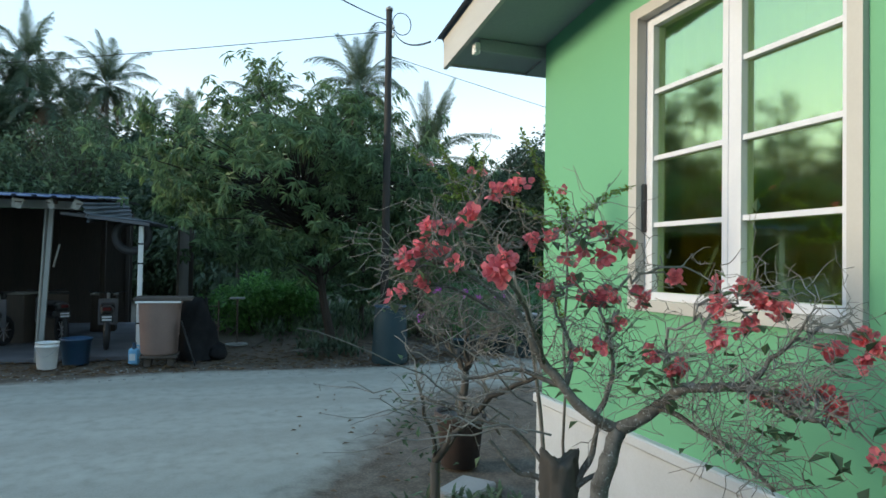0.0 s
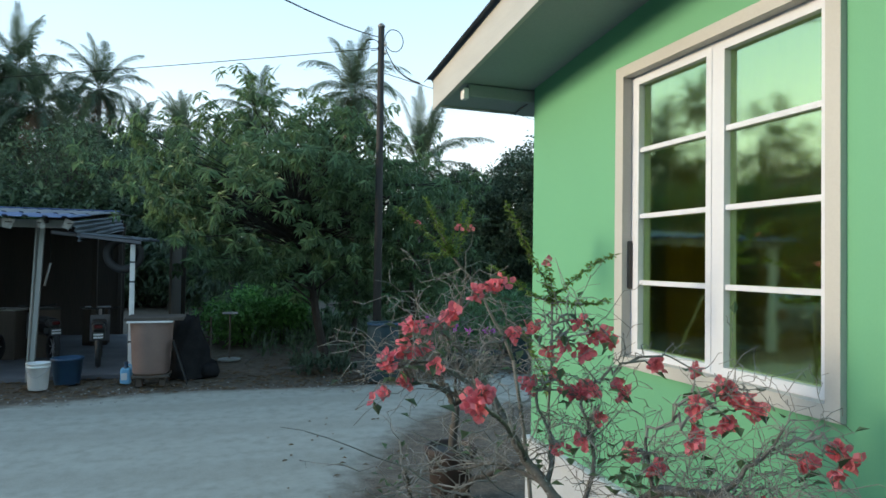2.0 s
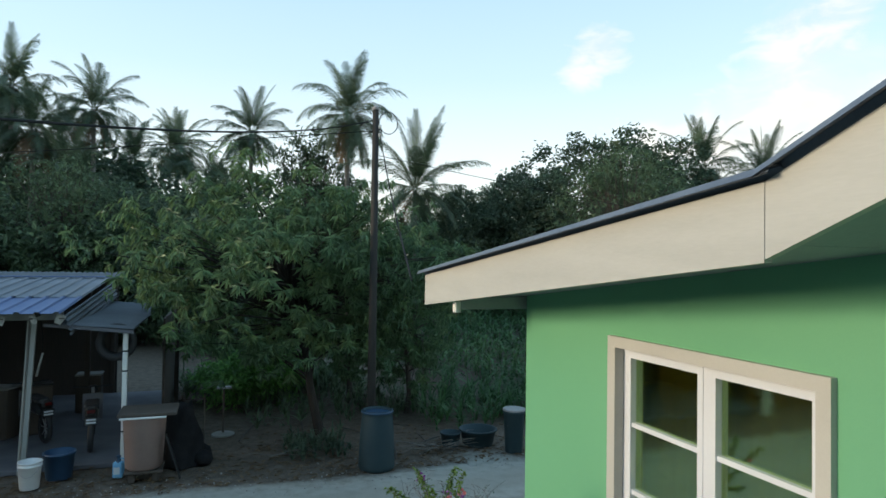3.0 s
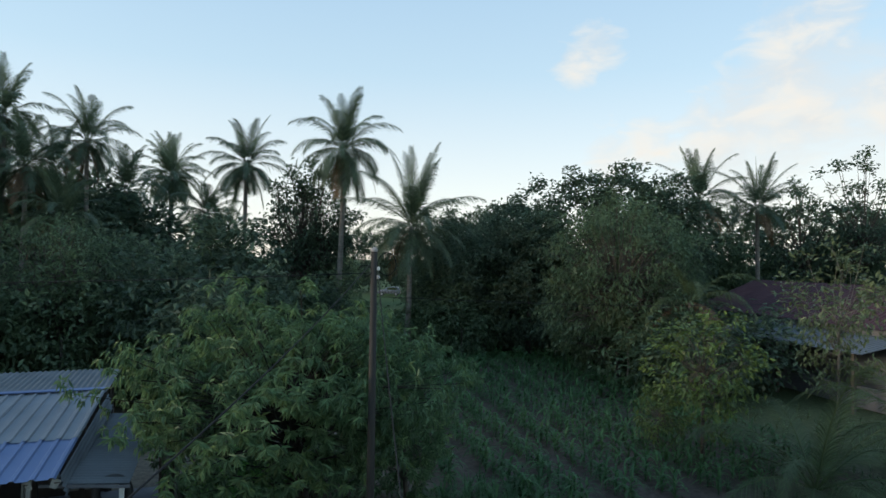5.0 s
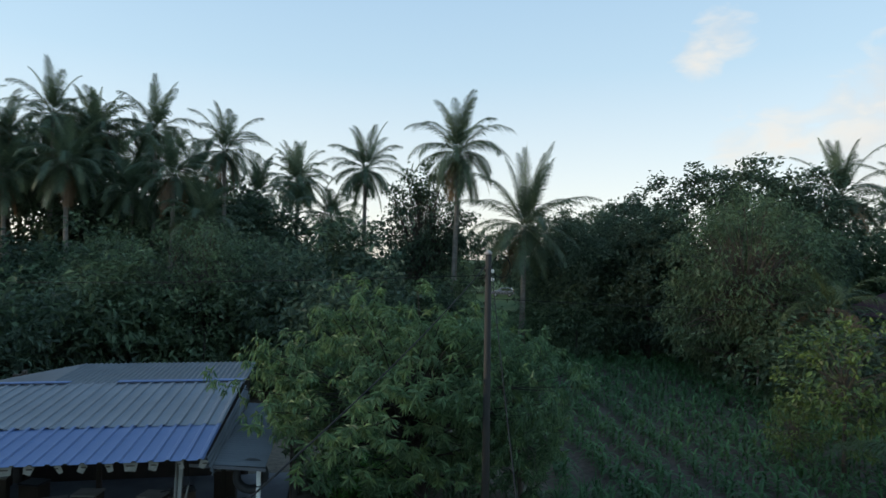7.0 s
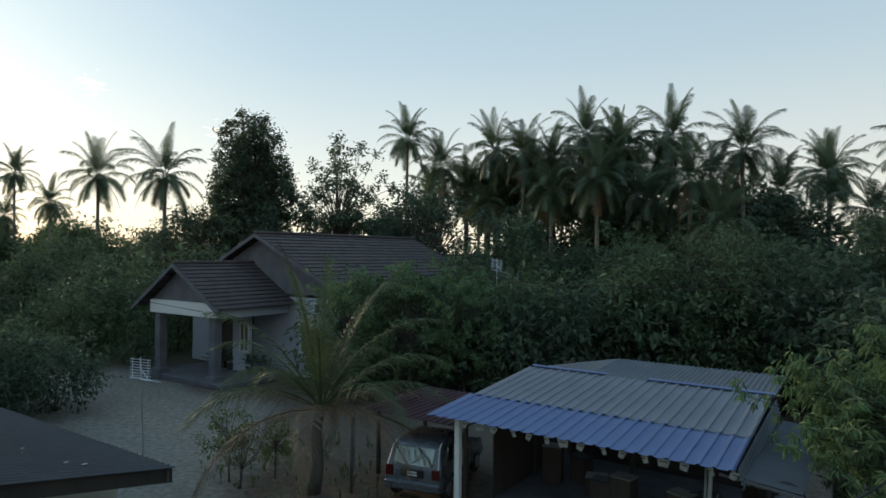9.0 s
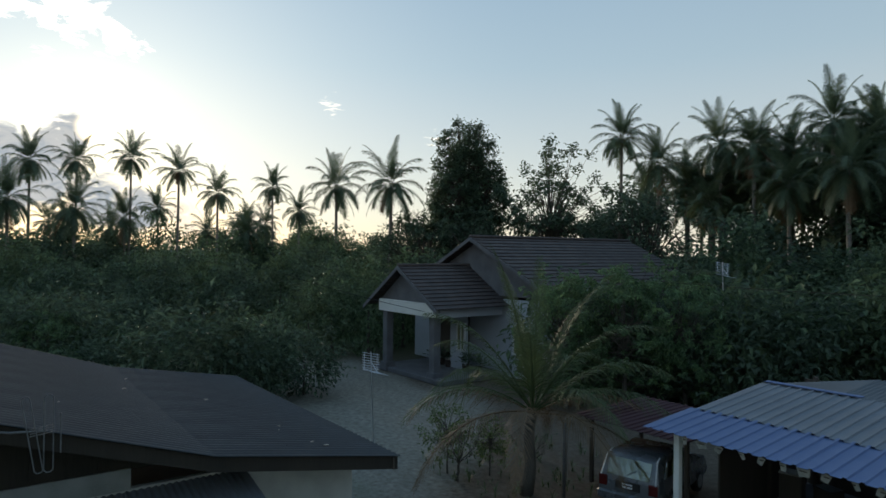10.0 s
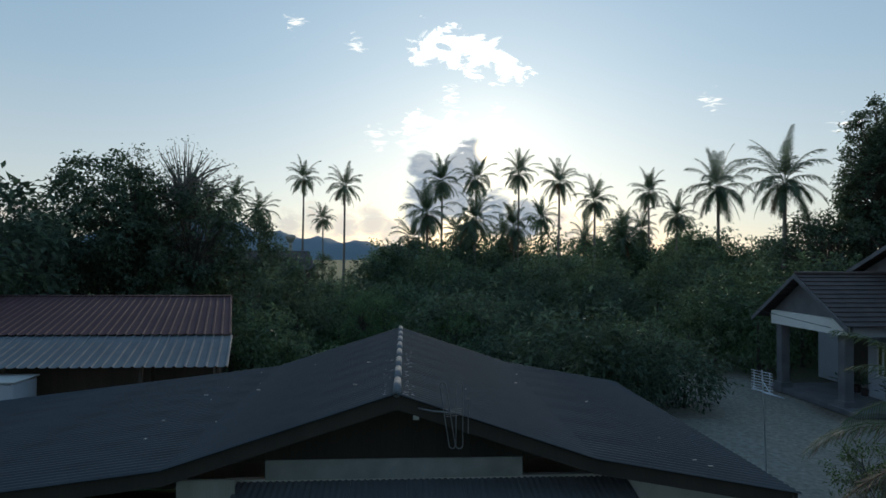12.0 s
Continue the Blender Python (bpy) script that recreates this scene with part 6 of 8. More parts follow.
for rows in (ROW_SHED, ROW_BEHIND, ROW_DENSE, ROW_SUN, ROW_SUN_LOW):
    for i, (x, y, hub, size) in enumerate(rows):
        crown = CROWNS[(i * 7 + int(hub * 3)) % 4] if y < 53 and x > -45 else FAR_CROWNS[(i * 5 + int(hub * 3)) % 3]
        make_palm(x, y, hub, crown, (i * 77) % 360, size)
for x, y, hub, turn in ((34.1, 37.0, 10.6, 15), (39.0, 36.4, 10.2, 130)):
    make_palm(x, y, hub, UPRIGHT, turn, 0.95, "coconut palm with a spiky fan-like crown", 0.3)
make_palm(12.65, 39.1, 8.2, crown_mesh(7, 38, 5.2, -52, 84, 70, 1.05, 0.72, nuts=False, width=0.048), 40, 1.0, "coconut palm with long feathery fronds spreading low", 0.2)


def make_young_palm(x, y, hub, seed, length, label, fronds=15, lo=-30, dry=True, hi=80, droop=1.25):
    """A nearby palm, whose fronds are parts of their own."""
    t = thing("young_coconut_palm", x, y, 0, label, "palm")
    rnd = random.Random(seed)
    if hub > 0.5:
        pts = [Vector((0.1 * math.sin(i), 0.05 * i, hub * i / 6)) for i in range(7)]
        pts[0].z = -0.2
        vs, fs = tube_data(pts, [0.2, 0.17, 0.155, 0.15, 0.145, 0.14, 0.13], 12)
        link_mesh("trunk", vs, fs, M["bark_dark"], t, smooth=True)
        top = pts[-1]
    else:
        top = Vector((0, 0, hub))
    for i in range(fronds):
        u = i / (fronds - 1)
        up = radians(hi + (lo - hi) * u ** 0.9 + rnd.uniform(-6, 6))
        yaw = i * 2.39996 + rnd.uniform(-0.2, 0.2) + seed
        s = Soup()
        frond(s, top.copy(), yaw, up, length * rnd.uniform(0.85, 1.08), 62, rnd, 0, droop, 0.72, 0.034, 0.03)
        old = dry and u > 0.7
        s.object("frond", M["palm_leaf_dry" if old else "palm_leaf_lit"], t, "browning lower frond" if old else "")


make_young_palm(-11.75, 11.3, 2.05, 21, 4.3, "young coconut palm with browning lower fronds beside sand", 24, 4, True, 84, 0.95)
make_young_palm(22.0, 23.8, 4.2, 22, 3.6, "young coconut palm with arching pale fronds", 16, -20, True, 64)
make_young_palm(15.2, 11.9, 0.3, 23, 4.2, "stemless young coconut palm with tall fronds", 15, 15, False, 68)
make_young_palm(19.6, 11.8, 1.4, 24, 3.8, "young coconut palm beside the sandy lot", 15, -20, False, 64)
make_young_palm(-13.0, 24.0, 2.6, 25, 3.6, "young coconut palm behind the shed", 16, -45, False)
make_young_palm(-17.5, 27.5, 3.6, 26, 3.6, "young coconut palm in the thicket", 16, -50, False)


# ---- broadleaf trees ----
def tree_parts(seed, height, crown_lo, rx, ry, clumps, per, leaf_len, leaf_w, bark="bark_dark", trunk_r=0.16, spread=0.55, hang=0.25, gap=0.0, rosette=False, twigs=True, top_bias=0.0, shell=0.45, lean=(0, 0)):
    """Vertices of a trunk with limbs, and of a crown of leaf clumps at the limbs' ends."""
    rnd = random.Random(seed)
    wood, crown = Soup(), Soup()
    cz, rz = (height + crown_lo) / 2, (height - crown_lo) / 2
    trunk_top = Vector((lean[0], lean[1], crown_lo + rz * 0.9))
    path = [Vector((0, 0, -0.2)), Vector((lean[0] * 0.2 + rnd.uniform(-0.1, 0.1), lean[1] * 0.2 + rnd.uniform(-0.1, 0.1), crown_lo * 0.5)), Vector((lean[0] * 0.6, lean[1] * 0.6, crown_lo + rz * 0.3)), trunk_top]
    wood.tube(path, [trunk_r * 1.35, trunk_r, trunk_r * 0.8, trunk_r * 0.4], 8)
    phase = [rnd.uniform(0, 6.28) for _ in range(4)]
    for i in range(clumps):
        a, u = rnd.uniform(0, 6.28), rnd.uniform(-1, 1)
        u = u + (1 - u) * top_bias * rnd.random()
        lump = 1 + 0.16 * math.sin(3 * a + phase[0] + 2 * u) + 0.12 * math.sin(5 * a + phase[1] - 3 * u) + 0.10 * math.sin(2.3 * u * 3 + phase[2])
        if gap and math.sin(4 * a + phase[3]) + math.sin(6 * u + phase[0]) > 2 - gap:
            continue
        r = (shell + (1 - shell) * rnd.random() ** 0.5) * lump
        c = Vector((lean[0] + rx * r * math.sqrt(max(0, 1 - u * u)) * math.cos(a), lean[1] + ry * r * math.sqrt(max(0, 1 - u * u)) * math.sin(a), cz + rz * u * min(1.12, lump) * (0.55 + 0.45 * r)))
        if twigs:
            start = path[1].lerp(trunk_top, rnd.uniform(0.55, 1.0)) if c.z > path[2].z else path[1].lerp(path[2], rnd.random())
            mid = start.lerp(c, 0.55) + Vector((rnd.uniform(-0.2, 0.2), rnd.uniform(-0.2, 0.2), 0.12 * (c - start).length * 0.5))
            k = trunk_r * rnd.uniform(0.16, 0.34)
            wood.tube([start, mid, c], [k, k * 0.6, k * 0.25], 5)
        out = (c - Vector((lean[0], lean[1], cz))).normalized()
        if rosette:
            # tufts of long leaves at the twig's end
            for q in range(max(1, per // 11)):
                o = c + Vector((rnd.gauss(0, spread), rnd.gauss(0, spread), rnd.gauss(0, spread * 0.8)))
                axis = (out + Vector((rnd.uniform(-0.5, 0.5), rnd.uniform(-0.5, 0.5), rnd.uniform(0.0, 0.8)))).normalized()
                fresh = 1 if rnd.random() < 0.2 + 0.12 * out.z else 0
                s1 = axis.orthogonal().normalized()
                s2 = axis.cross(s1)
                for w in range(11):
                    b = w * 2.4 + rnd.uniform(-0.3, 0.3)
                    lw = (axis * rnd.uniform(0.1, 0.75) + s1 * math.cos(b) + s2 * math.sin(b) + Vector((0, 0, -hang * rnd.uniform(0.6, 2.4)))).normalized()
                    crown.leaf(o + axis * 0.02 * w * leaf_len * 3, lw, axis + Vector((0, 0, 0.6)), leaf_len * rnd.uniform(0.7, 1.15), leaf_w * rnd.uniform(0.8, 1.15), fresh, 0.16, 0.22)
        else:
            for q in range(per):
                o = c + Vector((rnd.gauss(0, spread), rnd.gauss(0, spread), rnd.gauss(0, spread * 0.75)))
                lw = (out * 0.5 + Vector((rnd.uniform(-1, 1), rnd.uniform(-1, 1), rnd.uniform(-0.8, 0.6) - hang))).normalized()
                crown.leaf(o, lw, Vector((rnd.uniform(-0.6, 0.6), rnd.uniform(-0.6, 0.6), 1)), leaf_len * rnd.uniform(0.7, 1.3), leaf_w * rnd.uniform(0.7, 1.3), 0, 0.12, 0.2)
    return wood, crown


def keep(soup, name, material):
    ob = soup.object(name, material)
    me = ob.data
    bpy.data.objects.remove(ob)
    return me


class Kind:
    """A kind of tree built once, whose copies share its meshes."""

    def __init__(self, name, bark, leafs, **given):
        wood, crown = tree_parts(**given)
        self.name = name
        self.wood = keep(wood, "trunk", M[bark])
        self.crown = keep(crown, "crown", [M[m] for m in leafs] if len(leafs) > 1 else M[leafs[0]])

    def at(self, x, y, size, turn, label, group="", tall=1.0, category="tree", z=0.0):
        t = thing(self.name, x, y, z, label, category, group)
        t.matrix_basis = pose(x, y, z, 0, 0, turn) @ Matrix.Diagonal((size, size, size * tall, 1))
        for nm, me in (("trunk", self.wood), ("crown", self.crown)):
            new(nm, me).parent = t
        return t


# the mango tree over the soil beside the shed
mango = Kind("mango_tree", "bark_black", ["leaf_mango", "leaf_mango_new"], seed=31, height=5.0, crown_lo=1.75, rx=3.05, ry=2.5, clumps=310, per=66, leaf_len=0.21, leaf_w=0.052, trunk_r=0.08, spread=0.22, hang=0.55, rosette=True, shell=0.38, lean=(-0.75, 0.0))
mango.at(2.75, 12.9, 1.0, 0, "bushy mango tree with drooping dark green leaves")
mango_small = Kind("mango_tree", "bark_dark", ["leaf_mango", "leaf_mango_new"], seed=37, height=4.6, crown_lo=0.9, rx=1.5, ry=1.5, clumps=90, per=55, leaf_len=0.2, leaf_w=0.05, trunk_r=0.07, spread=0.2, hang=0.4, rosette=True, shell=0.4)
mango_small.at(4.9, 14.2, 0.98, 60, "slim mango tree behind the utility pole")
mango_small.at(3.9, 15.8, 0.95, 160, "slim mango tree behind the utility pole")
mango_small.at(-15.4, 20.2, 1.3, 20, "mango tree with pale new leaves", )
mango_small.at(-17.4, 19.0, 1.22, 200, "mango tree before the white bungalow")
mango_small.at(-14.0, 22.0, 1.25, 120, "mango tree behind the shed")

broad_a = Kind("broadleaf_tree", "bark_dark", ["leaf_dark"], seed=41, height=10, crown_lo=1.6, rx=3.6, ry=3.4, clumps=230, per=22, leaf_len=0.36, leaf_w=0.18, trunk_r=0.2, spread=0.34, shell=0.55)
broad_b = Kind("broadleaf_tree", "bark_dark", ["leaf_dark"], seed=42, height=10, crown_lo=1.2, rx=3.0, ry=3.4, clumps=210, per=22, leaf_len=0.36, leaf_w=0.19, trunk_r=0.2, spread=0.36, shell=0.5, gap=0.5)
broad_c = Kind("broadleaf_tree", "bark_dark", ["leaf_mid"], seed=43, height=10, crown_lo=1.0, rx=3.9, ry=3.7, clumps=340, per=30, leaf_len=0.31, leaf_w=0.11, trunk_r=0.16, spread=0.36, hang=0.6, shell=0.6)
broad_d = Kind("rounded_tree", "bark_dark", ["leaf_dark"], seed=51, height=10, crown_lo=1.4, rx=3.7, ry=3.6, clumps=460, per=30, leaf_len=0.28, leaf_w=0.18, trunk_r=0.2, spread=0.27, shell=0.78, twigs=False)
far_a = Kind("broadleaf_tree", "bark_dark", ["leaf_dark"], seed=52, height=10, crown_lo=1.0, rx=3.7, ry=3.5, clumps=160, per=13, leaf_len=0.54, leaf_w=0.3, trunk_r=0.2, spread=0.42, shell=0.6, twigs=False)
far_b = Kind("broadleaf_tree", "bark_dark", ["leaf_mid"], seed=53, height=10, crown_lo=0.8, rx=3.3, ry=3.8, clumps=160, per=13, leaf_len=0.54, leaf_w=0.28, trunk_r=0.2, spread=0.42, shell=0.55, gap=0.3, twigs=False)
oval = Kind("oval_tree", "bark_dark", ["leaf_dark"], seed=44, height=19, crown_lo=5.5, rx=3.7, ry=3.7, clumps=820, per=40, leaf_len=0.32, leaf_w=0.19, trunk_r=0.28, spread=0.33, shell=0.8)
airy = Kind("airy_tree", "bark_dark", ["leaf_dark"], seed=45, height=16, crown_lo=4.0, rx=4.4, ry=4.2, clumps=135, per=34, leaf_len=0.40, leaf_w=0.22, trunk_r=0.22, spread=0.34, gap=0.5, shell=0.4)
sparse = Kind("sparse_tree", "bark_mid", ["leaf_pale"], seed=46, height=7, crown_lo=2.6, rx=1.7, ry=1.7, clumps=62, per=26, leaf_len=0.22, leaf_w=0.09, trunk_r=0.05, spread=0.24, gap=0.3, shell=0.3)
yellow = Kind("yellow_green_tree", "bark_dark", ["leaf_yellow"], seed=47, height=4.7, crown_lo=1.2, rx=1.6, ry=1.6, clumps=115, per=15, leaf_len=0.2, leaf_w=0.10, trunk_r=0.06, spread=0.17, gap=0.5, shell=0.35)
bare = Kind("half_bare_tree", "bark_pale", ["leaf_dark"], seed=48, height=15.4, crown_lo=9.5, rx=4.4, ry=4.2, clumps=170, per=4, leaf_len=0.2, leaf_w=0.12, trunk_r=0.3, spread=0.35, shell=0.35)
thin = Kind("open_tree", "bark_dark", ["leaf_dark"], seed=58, height=10, crown_lo=3.5, rx=3.4, ry=3.2, clumps=150, per=24, leaf_len=0.2, leaf_w=0.11, trunk_r=0.14, spread=0.32, gap=0.5, shell=0.35)
bush_a = Kind("bush", "bark_dark", ["leaf_dark"], seed=49, height=3.4, crown_lo=0.2, rx=2.0, ry=1.9, clumps=95, per=20, leaf_len=0.26, leaf_w=0.12, trunk_r=0.07, spread=0.26, shell=0.4, twigs=False)
bush_b = Kind("bush", "bark_dark", ["leaf_mid"], seed=50, height=3.2, crown_lo=0.1, rx=1.9, ry=2.1, clumps=90, per=20, leaf_len=0.28, leaf_w=0.105, trunk_r=0.06, spread=0.28, hang=0.4, shell=0.4, twigs=False)

# trees that can be told apart
oval.at(-48.0, 38.2, 0.92, 0, "tall dark egg-shaped tree behind the bungalow")
airy.at(-39.8, 41.4, 1.0, 30, "open-crowned tree with layered branches")
airy.at(-42.5, 44.5, 0.95, 130, "open-crowned tree with layered branches")
for x, y, s, k in ((-48.4, 33.4, 0.98, 0), (-44.0, 36.0, 1.0, 1), (-53.5, 36.0, 1.0, 0), (-28.8, 40.1, 1.1, 1), (-32.5, 42.5, 1.05, 0), (-36.5, 45.5, 0.95, 1)):
    (broad_a, broad_b)[k].at(x, y, s, x * 40, "dark broadleaf tree behind the bungalow", "trees behind the bungalow")
for x, y, s, k in ((24.7, 39.1, 1.14, 0), (28.6, 36.3, 1.17, 1), (20.2, 37.0, 0.88, 1), (27.5, 64.5, 1.08, 0), (23.5, 66, 1.05, 1), (26.8, 53.9, 1.06, 1), (31.8, 40.5, 1.08, 0), (23.5, 44, 1.0, 1), (17.0, 41.0, 0.8, 0)):
    (broad_d, broad_d)[k].at(x, y, s, x * 50, "dark rounded tree at the field's far side", "trees beyond the field")
broad_c.at(20.4, 27.5, 0.93, 10, "dense mid-green tree with drooping leaves beside the field")
broad_c.at(24.6, 30.5, 0.85, 130, "dense mid-green tree beside the field")
broad_c.at(-5.4, 30.5, 0.74, 200, "creeper-covered green tree behind the shed")
broad_c.at(-9.5, 32.0, 0.66, 80, "creeper-covered green tree behind the shed")
airy.at(7.8, 46.3, 0.78, 50, "dark glossy-leaved tree below the palms")
broad_a.at(6.7, 45.5, 0.78, 10, "dark broadleaf tree below the palms", "", 1.56)
sparse.at(19.8, 26.0, 0.8, 0, "slender pale-stemmed tree at the field's edge")
sparse.at(20.0, 15.0, 0.97, 70, "slender pale-stemmed tree with sparse yellowing leaves")
airy.at(46.3, 38.8, 0.78, 30, "far open-crowned tree beyond the maize")
airy.at(49.2, 35.7, 0.9, 120, "far open-crowned tree beyond the maize")
airy.at(52.5, 34.0, 0.75, 220, "far open-crowned tree beyond the maize")
yellow.at(14.7, 15.3, 1.02, 0, "small tree with bright yellow-green leaves")
yellow.at(13.6, 16.0, 0.5, 90, "small tree with bright yellow-green leaves")
bare.at(-51.7, -18.2, 1.0, 0, "tall half-bare tree with fine branches")
for x, y, s, k in ((-46.7, -22.5, 1.25, 0), (-50.0, -17.0, 1.15, 1), (-43.0, -25.0, 0.9, 1), (-47.0, -29.0, 0.8, 0), (-53.5, -14.0, 0.95, 0), (-52, -23, 1.25, 1)):
    (broad_d, broad_a)[k].at(x, y, s, x * 30, "tall dark tree beyond the barn", "trees beyond the barn")
thin.at(-38.7, -23.5, 0.95, 0, "open half-bare tree beyond the barn")
thin.at(-40.5, -26.5, 1.05, 99, "open half-bare tree beyond the barn")
thin.at(-49.0, -21.0, 1.42, 40, "open half-bare tree beyond the barn")


def in_lane(x, y):
    """The open lane past the maize towards the far meadow."""
    return 5.9 + (y - 30) * 0.223 < x < 10.6 + (y - 30) * 0.303


def scatter(kinds, count, area, lo, hi, seed, label, group, lane=False):
    """Thicket: copies of bushes and trees over a stretch of ground; with lane, the open lane stays free."""
    rnd = random.Random(seed)
    x0, x1, y0, y1 = area
    for i in range(count):
        x, y = rnd.uniform(x0, x1), rnd.uniform(y0, y1)
        s, turn, tall = rnd.uniform(lo, hi), rnd.uniform(0, 360), rnd.uniform(0.85, 1.15)
        if lane and in_lane(x, y):
            continue
        kinds[i % len(kinds)].at(x, y, s, turn, label, group, tall, "bush" if kinds[i % len(kinds)] in (bush_a, bush_b) else "tree")


scatter((bush_a, bush_b), 18, (-20, 3, 24, 32), 0.8, 1.6, 61, "dark tangled bush behind the shed", "thicket behind the shed")
scatter((far_b, far_a), 15, (-20, 2, 27, 36), 0.42, 0.72, 77, "dark small tree in the thicket", "trees in the thicket")
scatter((far_a, far_b), 10, (-24, 2, 46, 54), 0.5, 0.75, 79, "dark tree among the palm trunks", "trees among the palms")
scatter((far_a, far_b), 14, (-22, -2, 56, 68), 0.65, 0.95, 78, "dark tree among the palm trunks", "trees among the palms")
scatter((far_a, far_b), 11, (-20, -1, 51, 60), 1.0, 1.22, 86, "tall dark tree between the palm stems", "trees among the palms")
scatter((far_a, far_b), 12, (-22, 3, 33, 44), 0.5, 0.8, 62, "dark small tree in the thicket", "trees in the thicket")
scatter((bush_a, bush_b), 16, (4, 19, 36, 42), 1.0, 1.8, 63, "dark bush along the field's end", "bushes at the field's end", True)
scatter((bush_b, bush_a), 10, (19, 26, 22, 34), 0.9, 1.5, 64, "dark bush beside the field", "bushes beside the field")
scatter((far_a, far_b), 10, (-62, -36, 20, 32), 0.5, 0.66, 65, "dark tree between lot and bungalow", "trees by the lot")
scatter((far_a, far_b), 30, (-86, -58, -8, 40), 0.6, 0.78, 66, "dark tree in the grove below the palms", "grove below the palms")
scatter((bush_a, bush_b), 24, (-56, -24, -8, 8), 0.8, 1.35, 67, "dark shrub beyond the old house", "shrubs beyond the old house")
scatter((bush_a, bush_b), 8, (-31, -23.5, 6, 11.5), 0.7, 1.05, 68, "leafy shrub beside the sandy lot", "shrubs beside the lot")
scatter((far_a, far_b), 14, (-78, -50, -34, -18), 0.55, 0.72, 69, "dark tree beyond the barn", "woods beyond the barn")
scatter((bush_a, far_a), 14, (-60, -33, -22, -5), 0.42, 0.55, 70, "dark tree between barn and palms", "woods between barn and palms")
scatter((far_a, far_b), 14, (30, 62, 40, 62), 0.7, 1.0, 71, "dark tree far beyond the maize field", "far woods")
scatter((far_a, far_b), 16, (-10, 30, 68, 92), 0.45, 0.7, 72, "far dark tree behind the palms", "far woods", True)
scatter((far_a, far_b), 18, (-130, -100, -60, 50), 0.5, 0.68, 73, "far dark tree on the skyline", "far woods")
scatter((bush_a, bush_b), 10, (-24, -12, 20.5, 26), 1.0, 1.5, 74, "dark bush beside the bungalow", "bushes beside the bungalow")
scatter((far_a, far_b), 20, (-24, -8, 58, 74), 0.75, 1.05, 80, "tall dark tree behind the palm row", "trees among the palms")
scatter((far_b, bush_a, far_a), 30, (-62, -36, 3, 26), 0.42, 0.6, 81, "dark small tree beyond the sandy lot", "trees beyond the lot")
scatter((far_a, far_b), 38, (-118, -84, 2, 62), 0.78, 1.0, 82, "dark tree in the grove below the palms", "grove below the palms")
for x, y, s in ((-95, 34, 0.8), (-90, 33, 0.75), (-100, 38, 0.85), (-112, 41, 0.9), (-86, 31.5, 0.7), (-104, 36, 0.8), (-122, 46, 1.0)):
    far_a.at(x, y, s, x * 7, "dark tree in the grove below the palms", "grove below the palms")
for x, y, s in ((-33.5, 19.0, 0.55), (-35.0, 22.5, 0.6), (-37.5, 18.5, 0.5), (-34.5, 15.5, 0.42)):
    far_b.at(x, y, s, x * 9, "dark small tree beside the bungalow's porch", "trees beside the bungalow")
scatter((mango_small, bush_b), 10, (-44, -22, -6, 7), 0.6, 0.95, 83, "small leafy tree beyond the old house", "shrubs beyond the old house")
for x, y, s, tall in ((19.5, 110, 1.0, 1.0), (24, 113, 1.1, 1.0), (28, 109, 1.05, 1.0), (32.5, 112, 1.1, 1.05), (37, 110, 1.0, 1.1), (15, 112, 1.1, 1.0), (31, 75, 1.05, 1.02), (34.8, 77, 1.0, 1.1), (43, 52, 1.05, 1.05), (46, 50, 1.1, 1.05), (49.3, 47, 1.12, 1.0), (52.4, 44, 1.1, 1.03), (57, 42, 1.1, 1.0), (61, 43, 1.1, 1.0)):
    far_a.at(x, y, s, x * 31, "dark tree beyond the maize field", "far woods", tall)
for x, y, s, tall in ((-28.2, 60, 1.15, 1.32), (-24.5, 61, 1.2, 1.36), (-21.0, 60, 1.2, 1.4), (-44.2, 59, 1.1, 1.25)):
    far_a.at(x, y, s, x * 23, "tall dark tree behind the palm row", "trees among the palms", tall)
yellow.at(-14.1, 10.5, 0.44, 30, "small dry shrub beside the young palm")
yellow.at(-13.3, 11.4, 0.36, 150, "small dry shrub beside the young palm")
# the side behind the first view, which the mirrored panes show
scatter((far_a, far_b), 10, (-34, -22, -34, -22), 0.8, 1.1, 75, "dark tree behind the old house", "trees behind the old house")
scatter((far_a, far_b), 12, (-12, 20, -34, -20), 0.8, 1.2, 76, "dark tree behind the green house", "trees behind the green house")


# ---- maize and weeds ----
def make_maize():
    rnd = random.Random(81)
    soup = Soup()
    a = 6.2
    while a < 18.6:
        b = 13.0 + max(0, (9.5 - a)) * 1.4
        while b < 34.8:
            if rnd.random() < 0.93:
                x, y, h = a + 0.1 * (b - 24) + rnd.uniform(-0.14, 0.14), b, rnd.uniform(0.5, 0.95)
                base = Vector((x, y, 0.03))
                soup.tube([base, base + Vector((0, 0, h * 0.8))], [0.014, 0.008], 4)
                for k in range(11):
                    ang = k * 2.6 + rnd.uniform(-0.5, 0.5)
                    e = rnd.uniform(0.35, 1.15)
                    w = Vector((math.cos(ang) * math.cos(e), math.sin(ang) * math.cos(e), math.sin(e)))
                    soup.blade(base + Vector((0, 0, h * (0.12 + 0.07 * k))), w, rnd.uniform(0.45, 0.75), 0.085, 2.4, 0, 4)
            b += rnd.uniform(0.2, 0.32)
        a += 1.35
    ob = soup.object("maize_field", M["corn_leaf"])
    tagged(ob, "rows of knee-high green maize on dark earth", "maize", kind="stuff")


make_maize()


